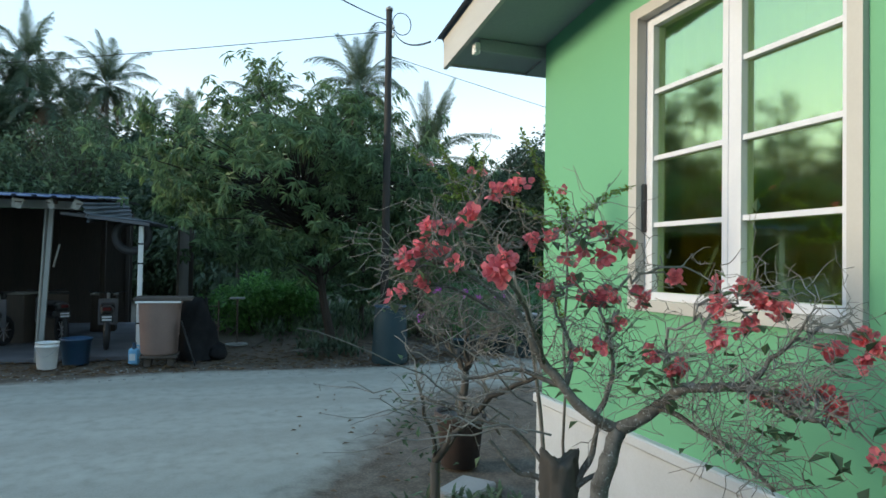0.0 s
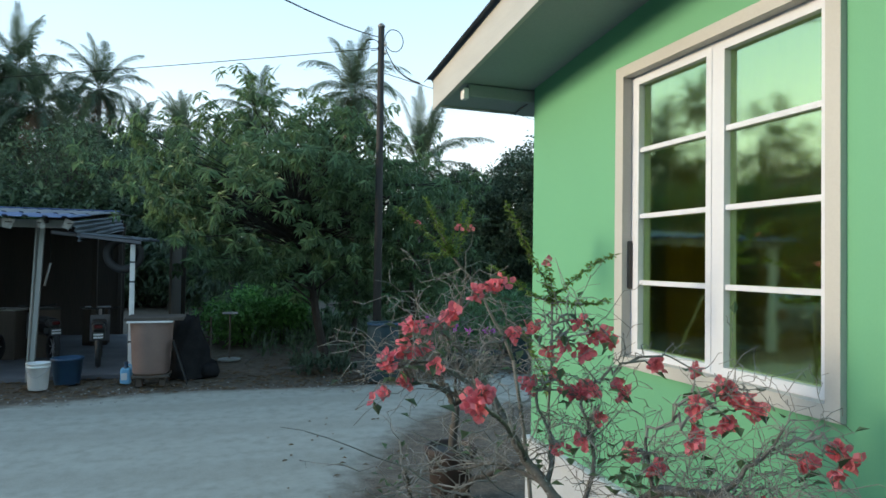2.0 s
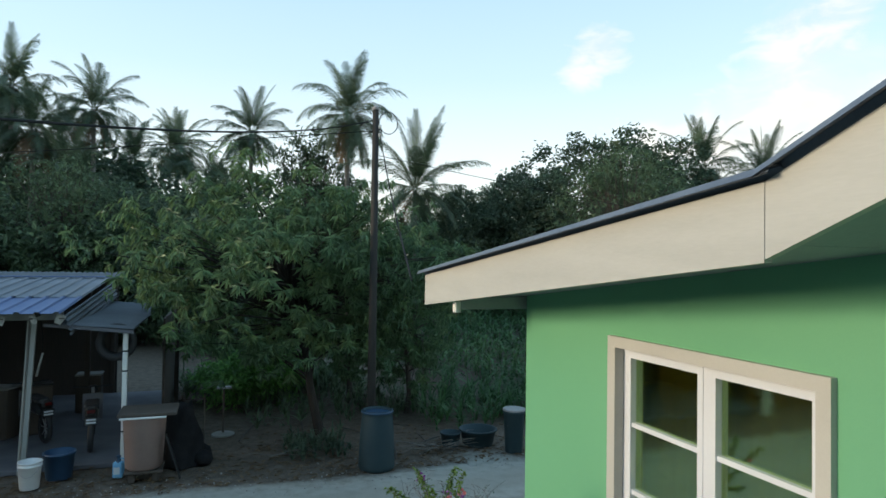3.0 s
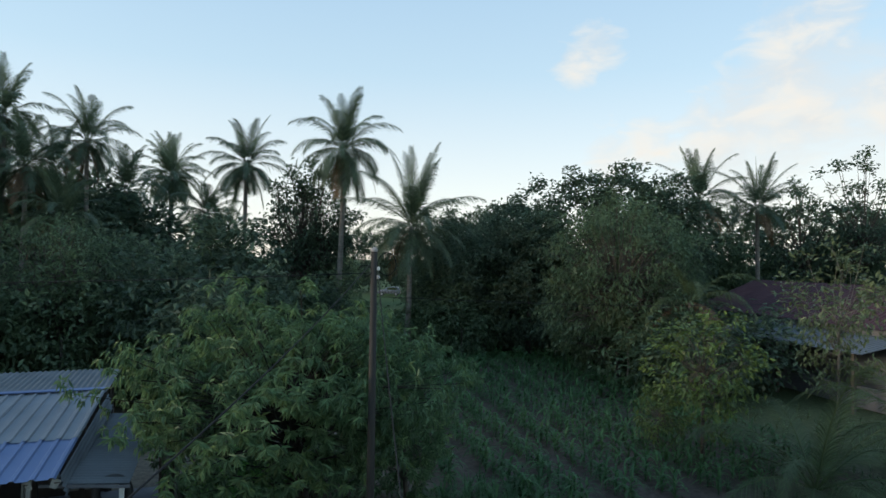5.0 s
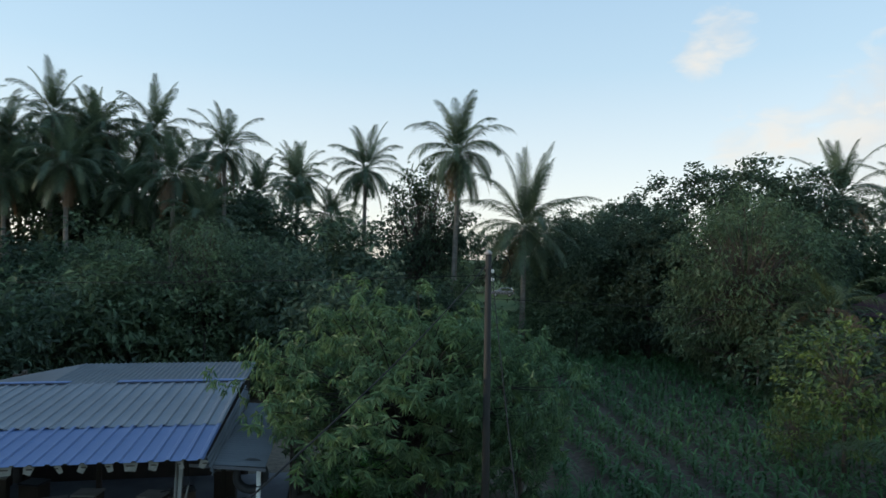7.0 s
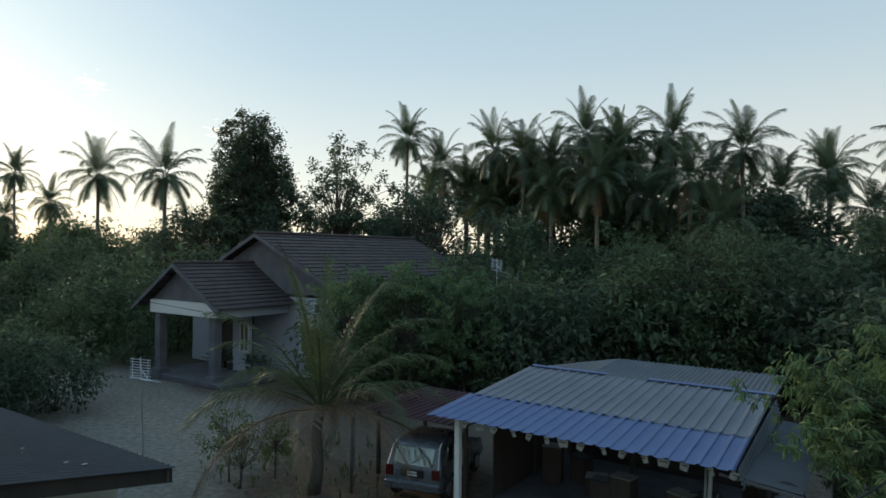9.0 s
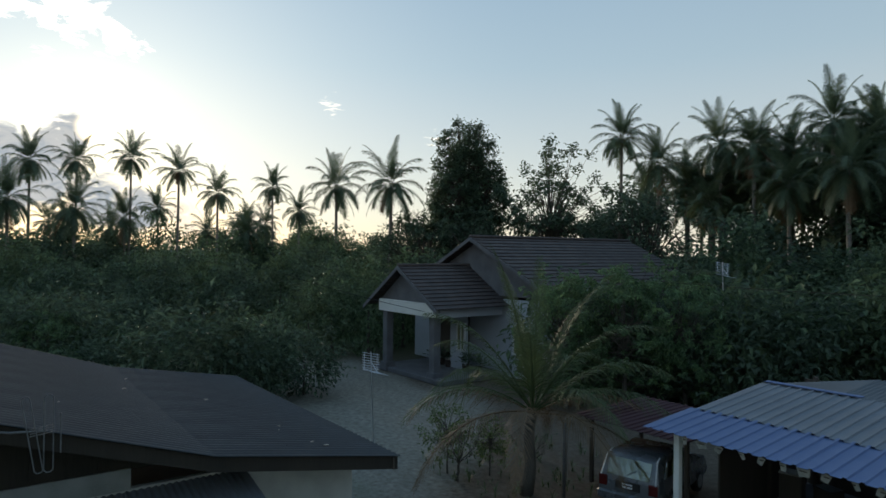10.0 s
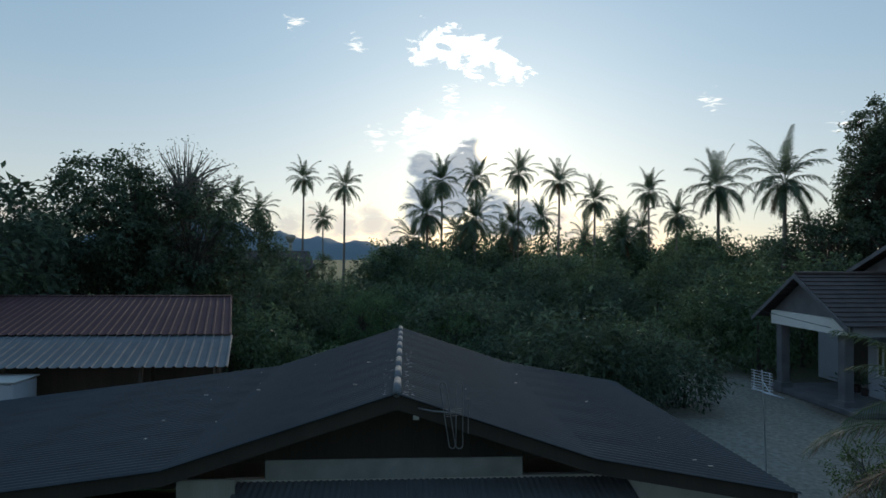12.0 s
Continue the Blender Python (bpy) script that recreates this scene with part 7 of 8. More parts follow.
def make_weeds(name, count, area, seed, h0, h1, mat, label):
    rnd = random.Random(seed)
    soup = Soup()
    x0, x1, y0, y1 = area
    for i in range(count):
        base = Vector((rnd.uniform(x0, x1), rnd.uniform(y0, y1), 0))
        h = rnd.uniform(h0, h1)
        for k in range(9):
            ang, e = rnd.uniform(0, 6.28), rnd.uniform(0.5, 1.4)
            w = Vector((math.cos(ang) * math.cos(e), math.sin(ang) * math.cos(e), math.sin(e)))
            soup.blade(base + Vector((0, 0, h * rnd.uniform(0, 0.55))), w, h * rnd.uniform(0.5, 0.9), 0.035 + h * 0.03, 1.5, 0, 3)
    tagged(soup.object(name, M[mat]), label, "weeds", kind="stuff")


weed_clump = Kind("weed_clump", "bark_dark", ["weed_leaf"], seed=54, height=1.35, crown_lo=0.05, rx=0.8, ry=0.7, clumps=46, per=26, leaf_len=0.15, leaf_w=0.075, trunk_r=0.02, spread=0.14, shell=0.4, twigs=False)
for i in range(9):
    weed_clump.at(0.9 + 0.19 * i + 0.1 * math.sin(i * 7), 16.4 + 0.7 * math.sin(i * 4.1), 0.8 + 0.25 * math.sin(i * 2.7), i * 50, "bright green broad-leaved weeds behind the mango tree", "weeds behind the mango tree", category="weeds")
make_weeds("weed_bed", 300, (-0.2, 4.6, 16.6, 19.0), 91, 0.4, 0.9, "leaf_mid", "dull green weed bed behind the soil")
make_weeds("trunk_weeds", 80, (1.9, 3.1, 11.1, 12.4), 97, 0.15, 0.42, "leaf_dark", "dark low weeds round the mango's foot")
make_weeds("soil_edge_weeds", 170, (1.2, 5.4, 13.4, 16.6), 98, 0.25, 0.6, "leaf_mid", "dull green weeds behind the mango trees")
make_weeds("field_edge_weeds", 190, (5.0, 9.0, 12.2, 15.0), 92, 0.4, 0.85, "corn_leaf", "tall green grass at the field's edge")
make_weeds("rough_grass", 520, (13.5, 24.0, 7.5, 21.0), 95, 0.18, 0.5, "leaf_mid", "rough green grass beside the maize field")
make_weeds("lane_grass", 420, (7.0, 13.5, 29.5, 45.0), 96, 0.2, 0.5, "corn_leaf", "rough green grass at the field's end")
make_weeds("lot_weeds", 150, (-15.5, -9.5, 10.0, 15.0), 93, 0.15, 0.5, "leaf_pale", "dry weeds on the sandy lot")
make_weeds("bed_weeds", 60, (1.55, 2.6, 2.9, 4.2), 94, 0.08, 0.24, "leaf_mid", "small weeds in the bed beside the plinth")


def make_litter():
    rnd = random.Random(95)
    soup = Soup()
    for i in range(1500):
        x, y = rnd.uniform(-3, 7.5), 10.2 + abs(rnd.gauss(0, 1.4))
        a = rnd.uniform(0, 6.28)
        soup.leaf(Vector((x, y, 0.005)), Vector((math.cos(a), math.sin(a), 0.15)), Vector((0, 0, 1)), rnd.uniform(0.07, 0.16), 0.04)
    for i in range(70):
        x, y = rnd.uniform(1.2, 2.6), rnd.uniform(2.6, 8.2)
        a = rnd.uniform(0, 6.28)
        soup.leaf(Vector((x, y, 0.005)), Vector((math.cos(a), math.sin(a), 0.15)), Vector((0, 0, 1)), rnd.uniform(0.04, 0.1), 0.03)
    tagged(soup.object("leaf_litter", M["palm_leaf_dry"]), "dry brown leaf litter on the soil", "litter", kind="stuff")
    stones = Soup()
    for i in range(420):
        x, y = rnd.uniform(-4, 6.5), 10.25 + rnd.gauss(0, 0.35)
        s = rnd.uniform(0.008, 0.022)
        stones.box((s * rnd.uniform(0.8, 1.6), s, s * 0.7), (x, y, s * 0.25), Matrix.Translation((x, y, 0)) @ Matrix.Rotation(rnd.uniform(0, 3), 4, "Z") @ Matrix.Translation((-x, -y, 0)))
    tagged(stones.object("gravel", M["concrete"]), "pale gravel along the yard's edge", "gravel", kind="stuff")
    for i in range(7):
        x, y, a = rnd.uniform(0.2, 5), rnd.uniform(11.2, 13.4), rnd.uniform(0, 3.1)
        d = Vector((math.cos(a), math.sin(a), 0)) * rnd.uniform(0.4, 0.9)
        vs, fs = tube_data([Vector((x, y, 0.03)) - d, Vector((x, y, 0.05)), Vector((x, y, 0.03)) + d], [0.012, 0.02, 0.008], 6)
        tagged(link_mesh("fallen_branch", vs, fs, M["bark_dark"]), "grey fallen branch on the soil", "branch", "fallen branches")


make_litter()


# ---- bougainvilleas before the green house ----
def limb(soup, rnd, a, b, r0, r1, wob, segs=6, slot=0):
    pts = []
    for i in range(segs + 1):
        u = i / segs
        p = a.lerp(b, u)
        if 0 < i < segs:
            p = p + Vector((rnd.uniform(-wob, wob), rnd.uniform(-wob, wob), rnd.uniform(-wob, wob) + wob * 1.2 * math.sin(math.pi * u)))
        pts.append(p)
    soup.tube(pts, [r0 + (r1 - r0) * i / segs for i in range(segs + 1)], 6, slot)
    return pts


def bract_cluster(soup, rnd, at, size, count, slot=0):
    for i in range(count):
        c = at + Vector((rnd.gauss(0, size), rnd.gauss(0, size), rnd.gauss(0, size * 0.7)))
        axis = Vector((rnd.uniform(-1, 1), rnd.uniform(-1, 1), rnd.uniform(-0.4, 1))).normalized()
        s1 = axis.orthogonal().normalized()
        s2 = axis.cross(s1)
        for k in range(3):
            b = k * 2.094 + rnd.uniform(-0.2, 0.2)
            w = (s1 * math.cos(b) + s2 * math.sin(b) + axis * 0.7).normalized()
            side = w.cross(axis).normalized()
            n = side.cross(w)
            L, W = rnd.uniform(0.022, 0.032), rnd.uniform(0.020, 0.028)
            base = c + w * 0.004
            soup.add([base, base + w * L * 0.45 - side * W * 0.55 + n * 0.006, base + w * L * 0.8 - side * W * 0.4 - n * 0.002, base + w * L, base + w * L * 0.8 + side * W * 0.4 - n * 0.002, base + w * L * 0.45 + side * W * 0.55 + n * 0.006, base + w * L * 0.5 - n * 0.006],
                     [(0, 1, 6), (1, 2, 6), (2, 3, 6), (3, 4, 6), (4, 5, 6), (5, 0, 6)], slot)


FLOWERS = {}


def add_flowers(t, rnd, at, size, count, mat="bract"):
    """Papery flowers of three bracts round a twig's end, each a part of its own."""
    if mat not in FLOWERS:
        made = random.Random(7)
        FLOWERS[mat] = []
        for k in range(6):
            soup = Soup()
            bract_cluster(soup, made, Vector(), 0.0, 1)
            FLOWERS[mat].append(keep(soup, "flower", M[mat]))
    for k in range(count):
        ob = new("flower", rnd.choice(FLOWERS[mat]))
        ob.parent = t
        c = at + Vector((rnd.gauss(0, size), rnd.gauss(0, size), rnd.gauss(0, size * 0.8)))
        ob.matrix_basis = pose(*c, rnd.uniform(0, 360), rnd.uniform(0, 360), rnd.uniform(0, 360)) @ Matrix.Scale(rnd.uniform(0.8, 1.15), 4)


def make_big_bougainvillea():
    rnd = random.Random(101)
    t = thing("bougainvillea", 1.72, 1.62, 0, "gnarled nearly leafless bougainvillea with coral red bracts", "shrub")
    O = Vector((1.72, 1.62, 0))
    twigs, leaves = Soup(), Soup()

    wood = Stems(t, M["bark_lichen"], "gnarled grey-brown stem")

    def bough(points, r0, r1, wob=0.008):
        """A crooked limb bending smoothly through a few turning points, thicker at its knuckles."""
        ps = [Vector(p) - O for p in points]
        ends = [ps[0] * 2 - ps[1]] + ps + [ps[-1] * 2 - ps[-2]]
        pts = []
        for p0, p1, p2, p3 in zip(ends, ends[1:], ends[2:], ends[3:]):
            for k in range(6):
                u = k / 6
                c = 0.5 * (2 * p1 + (p2 - p0) * u + (2 * p0 - 5 * p1 + 4 * p2 - p3) * u * u + (3 * p1 - p0 - 3 * p2 + p3) * u ** 3)
                pts.append(c + noise.noise_vector(c * 14) * wob)
        pts.append(ps[-1])
        n = len(pts) - 1
        wood.tube(pts, [(r0 + (r1 - r0) * i / n) * (1.04 + 0.16 * noise.noise(p * 31) + 0.08 * noise.noise(p * 90)) for i, p in enumerate(pts)], 12)
        return pts[::2]

    fork = (1.802, 1.588, 1.2)
    bough([(1.62, 1.56, -0.02), (1.66, 1.6, 0.5), (1.721, 1.579, 0.99), fork], 0.032, 0.023, 0.01)
    # the dark old stump: a knobbly broken stem with rot ridges
    rows, sides = 64, 32
    vs, fs = [], []
    for i in range(rows):
        u = i / (rows - 1)
        c = Vector((1.69, 1.78, 0)).lerp(Vector((1.665, 1.71, 1.10)), u) - O
        for k in range(sides):
            a = 6.2832 * k / sides
            way = Vector((math.cos(a), math.sin(a), 0))
            q = way * 1.6 + Vector((0, 0, u * 7))
            r = (0.078 - 0.02 * u) * (1 + 0.28 * noise.noise(q) + 0.20 * noise.noise(q * 3.1) + 0.12 * noise.noise(q * 7))
            # the broken top: two uneven prongs with a notch between
            lift = (0.02 * math.cos(2 * a + 0.6) + 0.03 * noise.noise(way * 5)) * max(0.0, (u - 0.9) / 0.1)
            vs.append(c + way * r + Vector((0, 0, lift)))
    for i in range(rows - 1):
        for k in range(sides):
            fs.append((i * sides + k, i * sides + (k + 1) % sides, (i + 1) * sides + (k + 1) % sides, (i + 1) * sides + k))
    hollow = len(vs)
    vs.append(Vector((1.665, 1.71, 1.075)) - O)
    for k in range(sides):
        fs.append(((rows - 1) * sides + k, (rows - 1) * sides + (k + 1) % sides, hollow))
    link_mesh("stump", vs, fs, M["bark_dark"], t, "knobbly dark old stump", True)
    bough([(1.70, 1.70, 0.98), (1.735, 1.68, 1.05), (1.76, 1.665, 1.12), (1.765, 1.65, 1.20)], 0.013, 0.007)
    bough([(1.71, 1.69, 1.0), (1.755, 1.66, 1.04), (1.79, 1.64, 1.075), (1.80, 1.64, 1.15)], 0.010, 0.005)
    bough([(1.64, 1.72, 0.99), (1.60, 1.74, 1.03), (1.55, 1.76, 1.045), (1.50, 1.78, 1.09), (1.46, 1.80, 1.14)], 0.011, 0.005)
    stub = Vector((1.655, 1.70, 1.10))
    main_l = bough([fork, (1.721, 1.62, 1.245), (1.655, 1.66, 1.318), (1.606, 1.70, 1.392), (1.561, 1.73, 1.488), (1.514, 1.76, 1.584), (1.473, 1.78, 1.665), (1.417, 1.79, 1.727), (1.353, 1.80, 1.789)], 0.019, 0.005)
    arm_l = bough([(1.54, 1.75, 1.54), (1.454, 1.78, 1.619), (1.322, 1.79, 1.699), (1.211, 1.79, 1.697), (1.118, 1.78, 1.71)], 0.008, 0.003)
    arm_m = bough([(1.561, 1.73, 1.488), (1.475, 1.78, 1.547), (1.327, 1.80, 1.627), (1.243, 1.82, 1.635)], 0.007, 0.003)
    low_l = bough([(1.655, 1.66, 1.318), (1.603, 1.75, 1.349), (1.536, 1.80, 1.361), (1.46, 1.88, 1.327), (1.374, 1.92, 1.316)], 0.009, 0.004)
    front = bough([(1.606, 1.70, 1.392), (1.50, 1.56, 1.50), (1.38, 1.40, 1.60), (1.27, 1.27, 1.68)], 0.007, 0.004)
    main_r = bough([fork, (1.852, 1.56, 1.233), (1.913, 1.52, 1.29), (1.924, 1.47, 1.342), (1.965, 1.40, 1.361), (2.01, 1.32, 1.371), (2.049, 1.26, 1.361), (2.063, 1.20, 1.321), (2.067, 1.12, 1.325)], 0.021, 0.006)
    up_far = bough([(2.01, 1.32, 1.371), (2.06, 1.30, 1.407), (2.079, 1.28, 1.456), (2.097, 1.25, 1.483), (2.121, 1.20, 1.579)], 0.009, 0.003)
    low = bough([(1.83, 1.574, 1.216), (1.878, 1.54, 1.271), (1.933, 1.48, 1.264), (1.974, 1.42, 1.222), (2.01, 1.36, 1.192), (2.032, 1.30, 1.153), (2.049, 1.24, 1.11)], 0.009, 0.005)
    up_a = bough([(1.655, 1.66, 1.318), (1.697, 1.70, 1.398), (1.697, 1.72, 1.468), (1.666, 1.74, 1.539)], 0.009, 0.004)
    up_b = bough([(1.735, 1.61, 1.24), (1.775, 1.62, 1.30), (1.814, 1.64, 1.368), (1.816, 1.66, 1.454), (1.797, 1.68, 1.543)], 0.009, 0.004)
    up_c = bough([(1.928, 1.50, 1.336), (1.933, 1.52, 1.392), (1.945, 1.55, 1.482)], 0.008, 0.004)
    low2 = bough([stub - Vector((0, 0, 0.08)), (1.55, 1.8, 1.16), (1.42, 1.88, 1.2), (1.28, 1.95, 1.26)], 0.009, 0.004)
    web_r = [p for grp in (main_r[6:], up_far[2:], low[4:], up_b[2:], up_c[1:]) for p in grp]
    hubs = [p for grp in (main_l[6:], arm_l[2:], arm_m[2:], low_l[3:], low2[2:], up_a[2:], front[4:]) for p in grp] + web_r
    heads = [(1.49, 1.72, 1.94, 0.022, 9), (1.44, 1.72, 1.93, 0.012, 3), (1.38, 1.76, 1.87, 0.022, 9), (1.24, 1.78, 1.82, 0.022, 8), (1.31, 1.79, 1.82, 0.010, 3), (1.16, 1.78, 1.71, 0.020, 7), (1.22, 1.78, 1.74, 0.018, 6), (1.29, 1.79, 1.74, 0.012, 3), (1.25, 1.25, 1.70, 0.022, 16), (1.23, 1.80, 1.65, 0.010, 3), (1.15, 1.77, 1.61, 0.018, 5), (1.30, 1.70, 1.70, 0.008, 2), (1.60, 1.78, 1.79, 0.008, 2), (1.68, 1.80, 1.80, 0.010, 3), (1.82, 1.74, 1.83, 0.014, 4), (1.84, 1.72, 1.79, 0.008, 2)]
    heads2 = [(1.72, 1.74, 1.73, 0.014, 5), (1.76, 1.73, 1.75, 0.014, 4), (1.81, 1.72, 1.73, 0.014, 5), (1.89, 1.68, 1.78, 0.020, 8), (1.66, 1.76, 1.62, 0.020, 7), (1.72, 1.74, 1.65, 0.014, 4), (1.78, 1.72, 1.59, 0.018, 7), (1.81, 1.70, 1.61, 0.026, 11), (1.94, 1.68, 1.61, 0.022, 8), (2.14, 1.75, 1.67, 0.022, 7), (2.26, 1.70, 1.65, 0.008, 2), (2.05, 1.45, 1.59, 0.024, 10), (2.16, 1.45, 1.64, 0.024, 9), (2.15, 1.42, 1.54, 0.024, 9), (2.20, 1.42, 1.60, 0.020, 7), (2.24, 1.40, 1.58, 0.020, 8)]
    heads3 = [(2.03, 1.42, 1.49, 0.024, 9), (1.72, 1.70, 1.43, 0.018, 5), (1.78, 1.66, 1.45, 0.014, 4), (1.84, 1.66, 1.53, 0.008, 2), (1.89, 1.55, 1.43, 0.012, 3), (1.95, 1.50, 1.41, 0.022, 7), (2.19, 1.20, 1.48, 0.016, 6), (2.24, 1.14, 1.52, 0.020, 7), (2.26, 1.12, 1.49, 0.018, 6), (2.07, 1.28, 1.34, 0.022, 8), (2.11, 1.26, 1.35, 0.014, 4), (2.12, 1.16, 1.38, 0.020, 7), (2.16, 1.15, 1.34, 0.024, 9), (2.19, 1.05, 1.24, 0.026, 10)]
    for x, y, z, s, n in heads + heads2 + heads3:
        at = Vector((x, y, z)) - O
        near = min(hubs, key=lambda p: (p - at).length + 0.5 * max(0, p.z - at.z))
        pts = limb(twigs, rnd, near, at, 0.0052, 0.0022, 0.022, 7)
        for k in range(max(1, round(n / 4))):
            off = Vector((rnd.uniform(-1, 1), rnd.uniform(-1, 1), rnd.uniform(-0.7, 0.7))) * (s * 1.25 if k else 0)
            add_flowers(t, rnd, at + off, 0.011, 4 + rnd.randint(0, 1), "bract_dry" if rnd.random() < 0.03 else "bract")
            if k:
                limb(twigs, rnd, pts[-2], at + off, 0.0022, 0.0014, 0.006, 3)
        hubs += pts[2:5]
        for k in range(rnd.randint(1, 4)):
            a = at + Vector((rnd.gauss(0, 0.03), rnd.gauss(0, 0.03), rnd.gauss(-0.01, 0.03)))
            w = Vector((rnd.uniform(-1, 1), rnd.uniform(-1, 1), rnd.uniform(-0.6, 0.6))).normalized()
            leaves.leaf(a, w, Vector((0, 0, 1)), 0.05, 0.032)
    # the web of bare twigs
    base = list(hubs) + web_r * 2
    for i in range(600):
        p = rnd.choice(base)
        out = Vector((p.x + 0.02, p.y, 0)).normalized() if rnd.random() < 0.5 else Vector((rnd.uniform(-1, 1), rnd.uniform(-1, 1), 0))
        d = (out * rnd.uniform(0.2, 1) + Vector((rnd.uniform(-0.8, 0.8), rnd.uniform(-0.8, 0.8), rnd.uniform(-0.5, 0.75)))).normalized()
        ln = rnd.uniform(0.06, 0.30)
        q = p + d * ln
        r = rnd.uniform(0.0009, 0.0021)
        pts = limb(twigs, rnd, p, q, r, 0.0009, 0.022, 5)
        for k in range(rnd.randint(0, 2)):
            s = rnd.choice(pts[1:])
            limb(twigs, rnd, s, s + Vector((rnd.uniform(-1, 1), rnd.uniform(-1, 1), rnd.uniform(-0.6, 0.8))) * rnd.uniform(0.04, 0.13), 0.0014, 0.0007, 0.008, 3)
        if rnd.random() < 0.1:
            leaves.leaf(q, d, Vector((0, 0, 1)), rnd.uniform(0.025, 0.045), 0.024)
    # long low wands towards the lane
    for i in range(7):
        a = low2[3] + Vector((rnd.uniform(-0.1, 0.1), rnd.uniform(-0.1, 0.1), rnd.uniform(-0.1, 0.12)))
        q = Vector((rnd.uniform(0.85, 1.3), rnd.uniform(1.7, 2.3), rnd.uniform(1.05, 1.5))) - O
        limb(twigs, rnd, a, q, 0.004, 0.0012, 0.018, 9)
    for c, n in (((1.86, 1.5, 1.37), 22), ((1.99, 1.15, 1.28), 16), ((1.72, 1.8, 1.3), 6), ((2.06, 1.02, 1.22), 14)):
        for k in range(n):
            a = Vector(c) - O + Vector((rnd.gauss(0, 0.05), rnd.gauss(0, 0.05), rnd.gauss(0, 0.035)))
            w = Vector((rnd.uniform(-1, 1), rnd.uniform(-1, 1), rnd.uniform(-0.8, 0.4))).normalized()
            leaves.leaf(a, w, Vector((0, 0, 1)), rnd.uniform(0.03, 0.06), 0.03)
    tagged(twigs.object("twig_web", M["bark_pale"], t, "web of thin grey twigs"), kind="stuff")
    tagged(leaves.object("foliage", M["leaf_mid"], t), kind="stuff")


make_big_bougainvillea()


def make_slim_bougainvillea():
    """A slim leaning stem before the pot, with long bare wands."""
    rnd = random.Random(111)
    t = thing("bougainvillea", 1.45, 2.316, 0, "slim leaning bougainvillea with long bare wands", "shrub")
    O = Vector((1.45, 2.316, 0))
    wood, twigs, leaves = Stems(t, M["bark_dark"], "slim dark stem"), Soup(), Soup()
    knee = Vector((0.0, 0.0, 0.92))
    limb(wood, rnd, Vector((0, 0, -0.02)), knee, 0.027, 0.02, 0.012, 7)
    over = limb(wood, rnd, knee, Vector((1.552, 2.174, 1.13)) - O, 0.019, 0.014, 0.008, 4)
    long = limb(wood, rnd, over[-1], Vector((1.681, 1.89, 1.32)) - O, 0.013, 0.007, 0.012, 6)
    side = limb(wood, rnd, knee, Vector((1.36, 2.234, 1.21)) - O, 0.010, 0.005, 0.012, 5)
    for i in range(32):
        p = rnd.choice(side[2:] + over[2:] + long[1:])
        q = p + Vector((rnd.uniform(-0.4, 0.3), rnd.uniform(-0.3, 0.3), rnd.uniform(-0.08, 0.3)))
        pts = limb(twigs, rnd, p, q, 0.0035, 0.001, 0.015, 7)
        for k in range(3):
            s = rnd.choice(pts[1:])
            limb(twigs, rnd, s, s + Vector((rnd.uniform(-1, 1), rnd.uniform(-1, 1), rnd.uniform(-0.4, 0.8))) * rnd.uniform(0.05, 0.16), 0.0018, 0.0008, 0.01, 3)
    for i in range(60):
        p = rnd.choice(side)
        w = Vector((rnd.uniform(-1, 1), rnd.uniform(-1, 1), rnd.uniform(-0.3, 0.8))).normalized()
        leaves.leaf(p + Vector((rnd.gauss(-0.05, 0.06), rnd.gauss(0, 0.05), rnd.gauss(0, 0.06))), w, Vector((0, 0, 1)), rnd.uniform(0.02, 0.04), 0.02)
    tagged(twigs.object("twig_web", M["bark_pale"], t, "long thin bare wands"), kind="stuff")
    tagged(leaves.object("foliage", M["leaf_mid"], t), kind="stuff")


make_slim_bougainvillea()


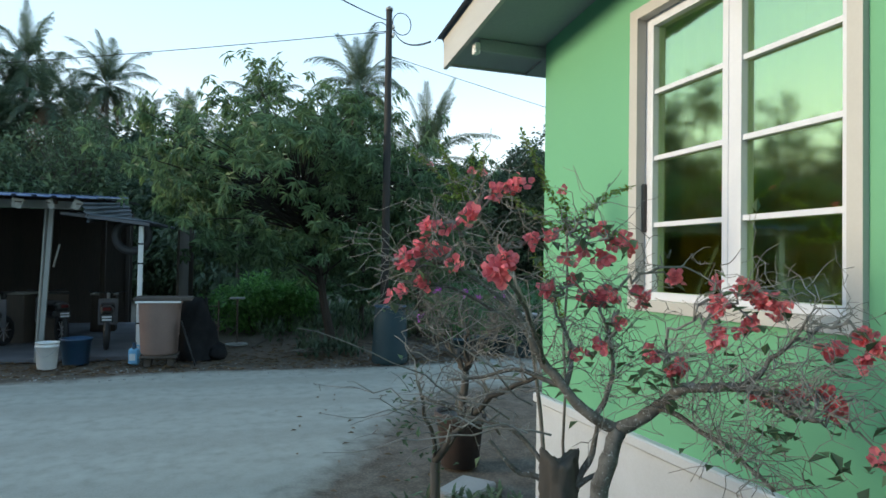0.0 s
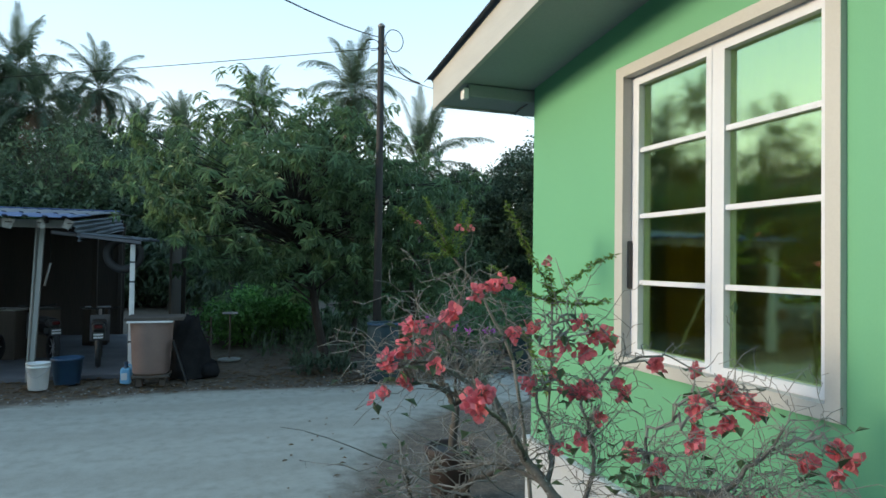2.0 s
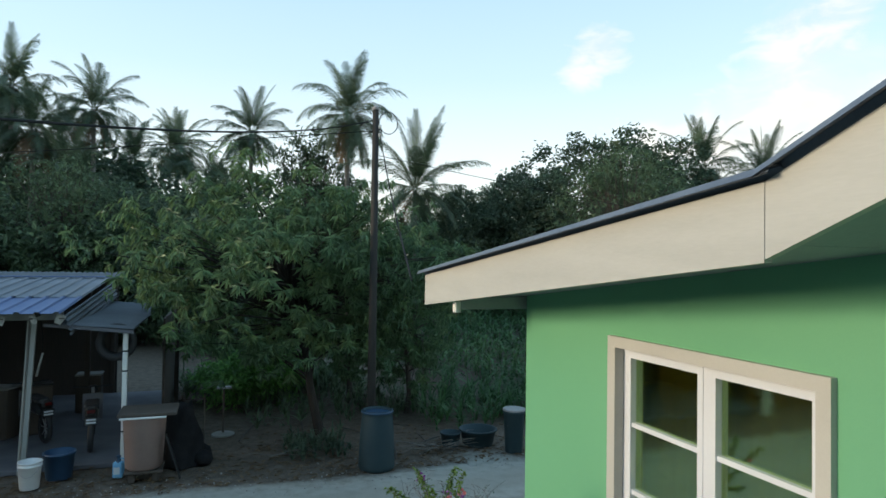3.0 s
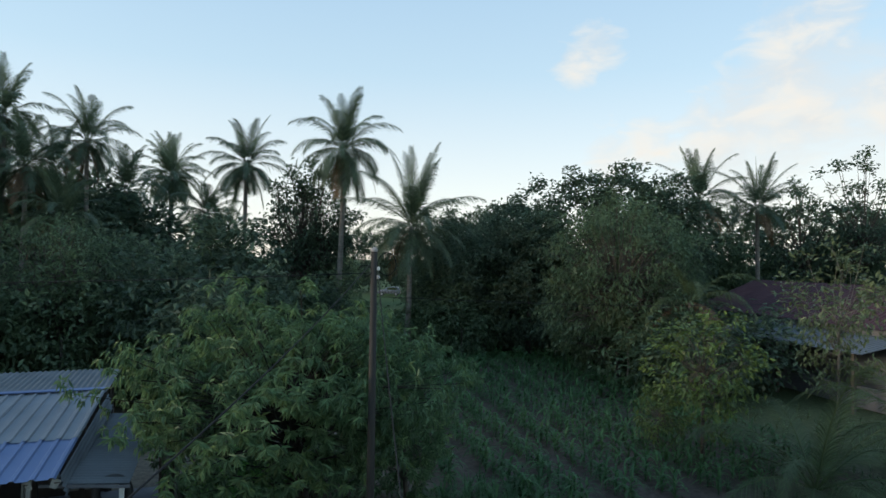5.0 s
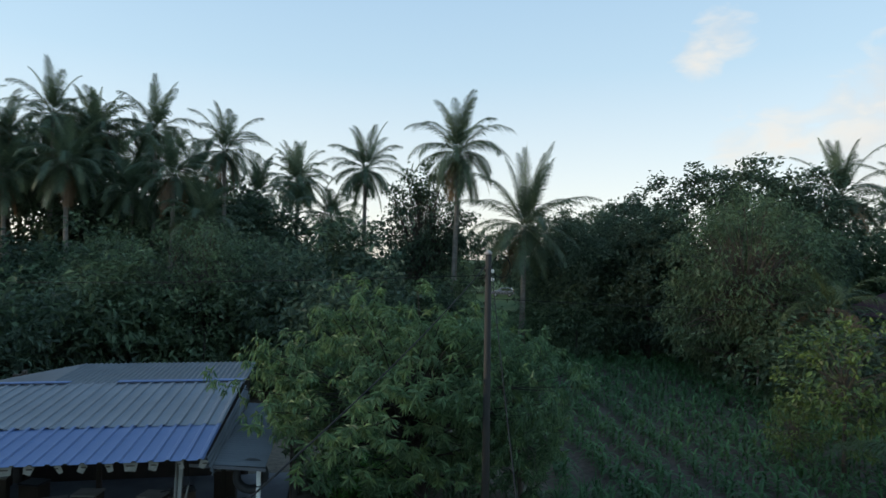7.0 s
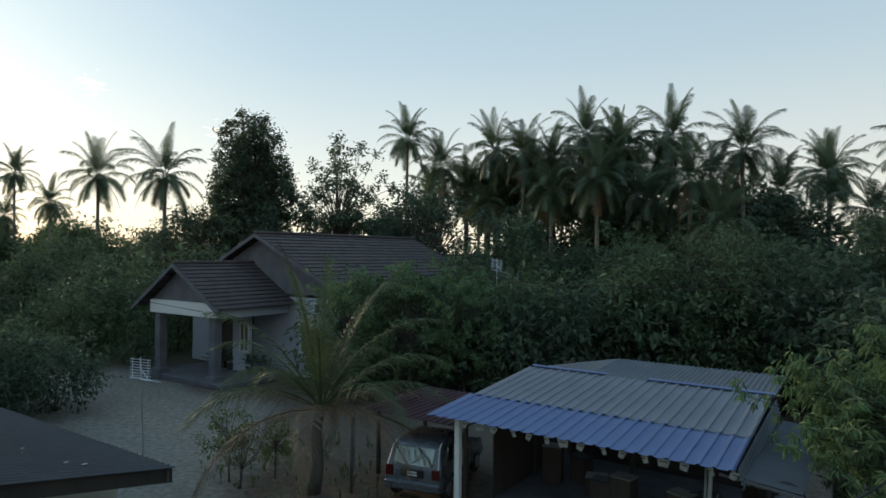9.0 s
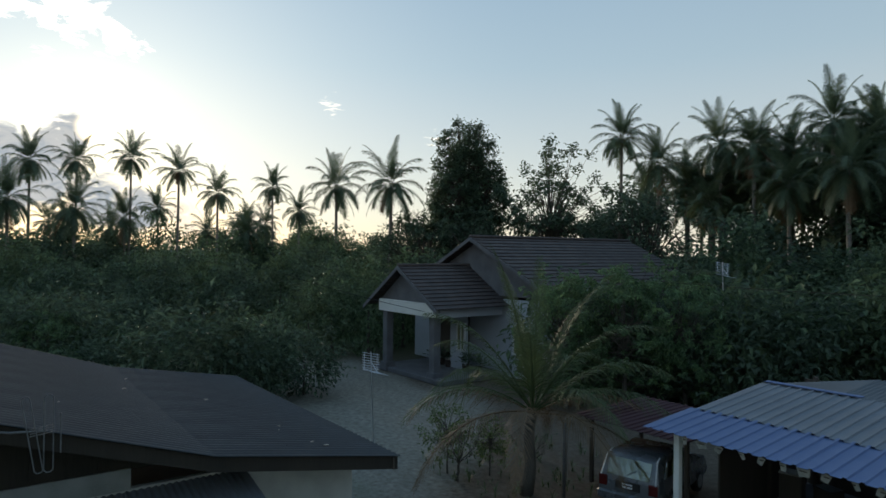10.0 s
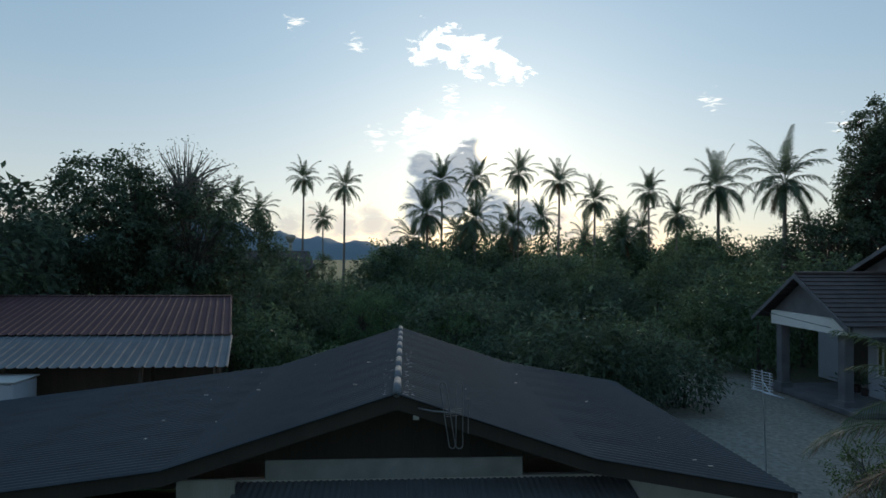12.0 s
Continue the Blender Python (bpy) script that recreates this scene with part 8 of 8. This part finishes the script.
def make_small_bougainvillea(x, y, z0, height, seed, leafy, flowers_mat, label, spreadw=0.6, n_limbs=9, heads=8, fine=2):
    rnd = random.Random(seed)
    t = thing("bougainvillea", x, y, 0, label, "shrub")
    wood, twigs, leaves = Stems(t, M["bark_dark"], "dark gnarled stem"), Soup(), Soup()
    fork = Vector((0.05, 0.02, z0))
    limb(wood, rnd, Vector((0, 0, 0)), fork, 0.045, 0.032, 0.015)
    ends = []
    for i in range(n_limbs):
        a = i * 2.4
        mid = fork + Vector((math.cos(a) * spreadw * rnd.uniform(0.3, 0.6), math.sin(a) * spreadw * rnd.uniform(0.3, 0.6), (height - z0) * rnd.uniform(0.2, 0.5)))
        pts = limb(wood, rnd, fork, mid, 0.018, 0.009, 0.03)
        for k in range(3):
            q = mid + Vector((math.cos(a) * spreadw * rnd.uniform(0.1, 0.7) + rnd.uniform(-0.2, 0.2), math.sin(a) * spreadw * rnd.uniform(0.1, 0.7) + rnd.uniform(-0.2, 0.2), (height - mid.z) * rnd.uniform(0.3, 1.0)))
            p2 = limb(twigs, rnd, pts[-1], q, 0.007, 0.002, 0.04, 8)
            ends.append(p2)
            for s in p2[2:]:
                for w in range(fine):
                    limb(twigs, rnd, s, s + Vector((rnd.uniform(-1, 1), rnd.uniform(-1, 1), rnd.uniform(-0.4, 0.8))) * rnd.uniform(0.08, 0.25), 0.002, 0.0008, 0.015, 4)
                if leafy:
                    for w in range(leafy):
                        d = Vector((rnd.uniform(-1, 1), rnd.uniform(-1, 1), rnd.uniform(-0.4, 0.9))).normalized()
                        leaves.leaf(s + Vector((rnd.gauss(0, 0.05), rnd.gauss(0, 0.05), rnd.gauss(0, 0.05))), d, Vector((0, 0, 1)), rnd.uniform(0.02, 0.04), 0.02)
    for i in range(heads):
        p = rnd.choice(ends)[-1]
        add_flowers(t, rnd, p, 0.025, 5, flowers_mat)
    tagged(twigs.object("twig_web", M["bark_mid"], t, "thin bare twigs"), kind="stuff")
    if leaves.v:
        tagged(leaves.object("foliage", M["leaf_mid"], t), kind="stuff")
    return t


make_small_bougainvillea(2.56, 5.0, 0.78, 1.5, 112, 1, "bract_purple", "potted bougainvillea with purple bracts and bare twigs", 0.5, 10, 5, 3)


def leafy_wand(t, rnd, points, r0, leaves, O, dense=46, leaf_len=0.023):
    """A wand through a few points, set all round with short-stalked leaves; the tip stays leafy."""
    pts = []
    for a, b in zip(points, points[1:]):
        for k in range(4):
            pts.append(Vector(a).lerp(Vector(b), k / 4) - O + Vector((rnd.uniform(-1, 1), rnd.uniform(-1, 1), rnd.uniform(-1, 1))) * 0.005)
    pts.append(Vector(points[-1]) - O)
    n = len(pts) - 1
    vs, fs = tube_data(pts, [r0 * (1 - 0.7 * i / n) for i in range(n + 1)], 6)
    link_mesh("wand", vs, fs, M["bark_mid"], t, "", True)
    for p, q in zip(pts, pts[1:]):
        for k in range(max(2, round(dense * (q - p).length / 0.1))):
            w = Vector((rnd.uniform(-1, 1), rnd.uniform(-1, 1), rnd.uniform(-0.5, 0.9))).normalized()
            leaves.leaf(p.lerp(q, rnd.random()) + w * 0.004, w, Vector((0, 0, 1)), leaf_len * rnd.uniform(0.6, 1.25), leaf_len * 0.62, 0, 0.2, 0.2)


def make_wand_shrub():
    """A young shrub at the wall, its leafy wands forking from one slim stem."""
    rnd = random.Random(121)
    O = Vector((2.04, 2.35, 0))
    t = thing("bougainvillea", *O, "slim bougainvillea with forked yellow-green leafy wands", "shrub")
    leaves = Soup()
    node = (2.05, 2.35, 1.85)
    limb(Stems(t, M["bark_mid"], "slim brown stem"), rnd, Vector((0, 0, -0.02)), Vector(node) - O, 0.008, 0.005, 0.01, 8)
    for points in ([node, (2.01, 2.35, 1.97), (1.95, 2.36, 2.05), (1.89, 2.36, 2.17), (1.83, 2.37, 2.28)],
                   [node, (2.04, 2.34, 1.92), (2.02, 2.33, 2.02)],
                   [node, (2.07, 2.34, 1.89), (2.16, 2.34, 1.95), (2.25, 2.35, 2.02), (2.38, 2.36, 2.06)],
                   [node, (2.10, 2.33, 1.85), (2.23, 2.32, 1.84), (2.32, 2.32, 1.86)],
                   [node, (1.97, 2.36, 1.88), (1.89, 2.37, 1.93), (1.76, 2.38, 2.00)],
                   [(2.04, 2.35, 1.45), (1.99, 2.36, 1.58), (1.91, 2.37, 1.74)]):
        leafy_wand(t, rnd, points, 0.0035, leaves, O)
    add_flowers(t, rnd, Vector((2.03, 2.33, 2.03)) - O, 0.006, 2)
    tagged(leaves.object("foliage", M["leaf_wand"], t), kind="stuff")


def make_fan_shrub():
    """A leaning bare stem that ends in a fan of leafy wands."""
    rnd = random.Random(122)
    O = Vector((2.45, 3.1, 0))
    t = thing("bougainvillea", *O, "leaning bougainvillea with a fan of leafy wands", "shrub")
    leaves = Soup()
    fork = (1.87, 3.15, 2.06)
    wood = Stems(t, M["bark_mid"], "bare leaning stem")
    limb(wood, rnd, Vector((0, 0, -0.02)), Vector((2.25, 3.15, 1.47)) - O, 0.014, 0.010, 0.012, 7)
    limb(wood, rnd, Vector((2.25, 3.15, 1.47)) - O, Vector((2.06, 3.15, 1.83)) - O, 0.010, 0.008, 0.008, 5)
    limb(wood, rnd, Vector((2.06, 3.15, 1.83)) - O, Vector(fork) - O, 0.008, 0.006, 0.006, 4)
    for points in ([fork, (1.71, 3.14, 2.18), (1.55, 3.12, 2.30)], [fork, (1.79, 3.16, 2.22), (1.72, 3.17, 2.36)], [fork, (1.89, 3.15, 2.20), (1.94, 3.14, 2.37)],
                   [(1.90, 3.15, 2.05), (1.95, 3.18, 2.17), (2.01, 3.20, 2.32)], [fork, (1.78, 3.12, 2.05), (1.70, 3.10, 2.06)], [fork, (1.84, 3.20, 2.16), (1.83, 3.24, 2.25)]):
        leafy_wand(t, rnd, points, 0.004, leaves, O, 42, 0.026)
    for p in ((1.90, 3.13, 2.22), (1.66, 3.12, 2.24), (2.0, 3.19, 2.2)):
        add_flowers(t, rnd, Vector(p) - O, 0.006, 1)
    tagged(leaves.object("foliage", M["leaf_wand"], t), kind="stuff")


make_wand_shrub()
make_fan_shrub()
make_small_bougainvillea(-13.4, 10.3, 0.5, 1.9, 113, 4, "bract_dry", "thin half-dry shrub on the sandy lot", 0.8, 8, 0)
make_small_bougainvillea(-12.6, 12.3, 0.4, 1.6, 114, 4, "bract_dry", "thin half-dry shrub on the sandy lot", 0.7, 8, 0)


def make_pots():
    t = thing("flower_pot", 2.56, 5.0, 0, "dirty brown clay pot with a bougainvillea in it", "pot")
    part("pot", lathe([(0.16, 0), (0.2, 0.38), (0.225, 0.4), (0.225, 0.45), (0.195, 0.45), (0.19, 0.4)], 20), M["terracotta"], t, smooth=True)
    part("earth", lathe([(0.19, 0.38), (0.192, 0.41)], 16, True), M["bark_dark"], t)
    for x, y, s, turn in ((1.75, 2.85, 0.28, 20), (2.2, 3.5, 0.45, -10), (2.35, 4.3, 0.3, 40)):
        ob = part("stone_slab", box((s * 1.4, s, 0.07), (0, 0, 0.035), 0.015), M["concrete"])
        ob.matrix_basis = pose(x, y, 0, 0, 0, turn)
        tagged(ob, "grey broken cement slab in the planting bed", "slab", "slabs in the bed")


make_pots()
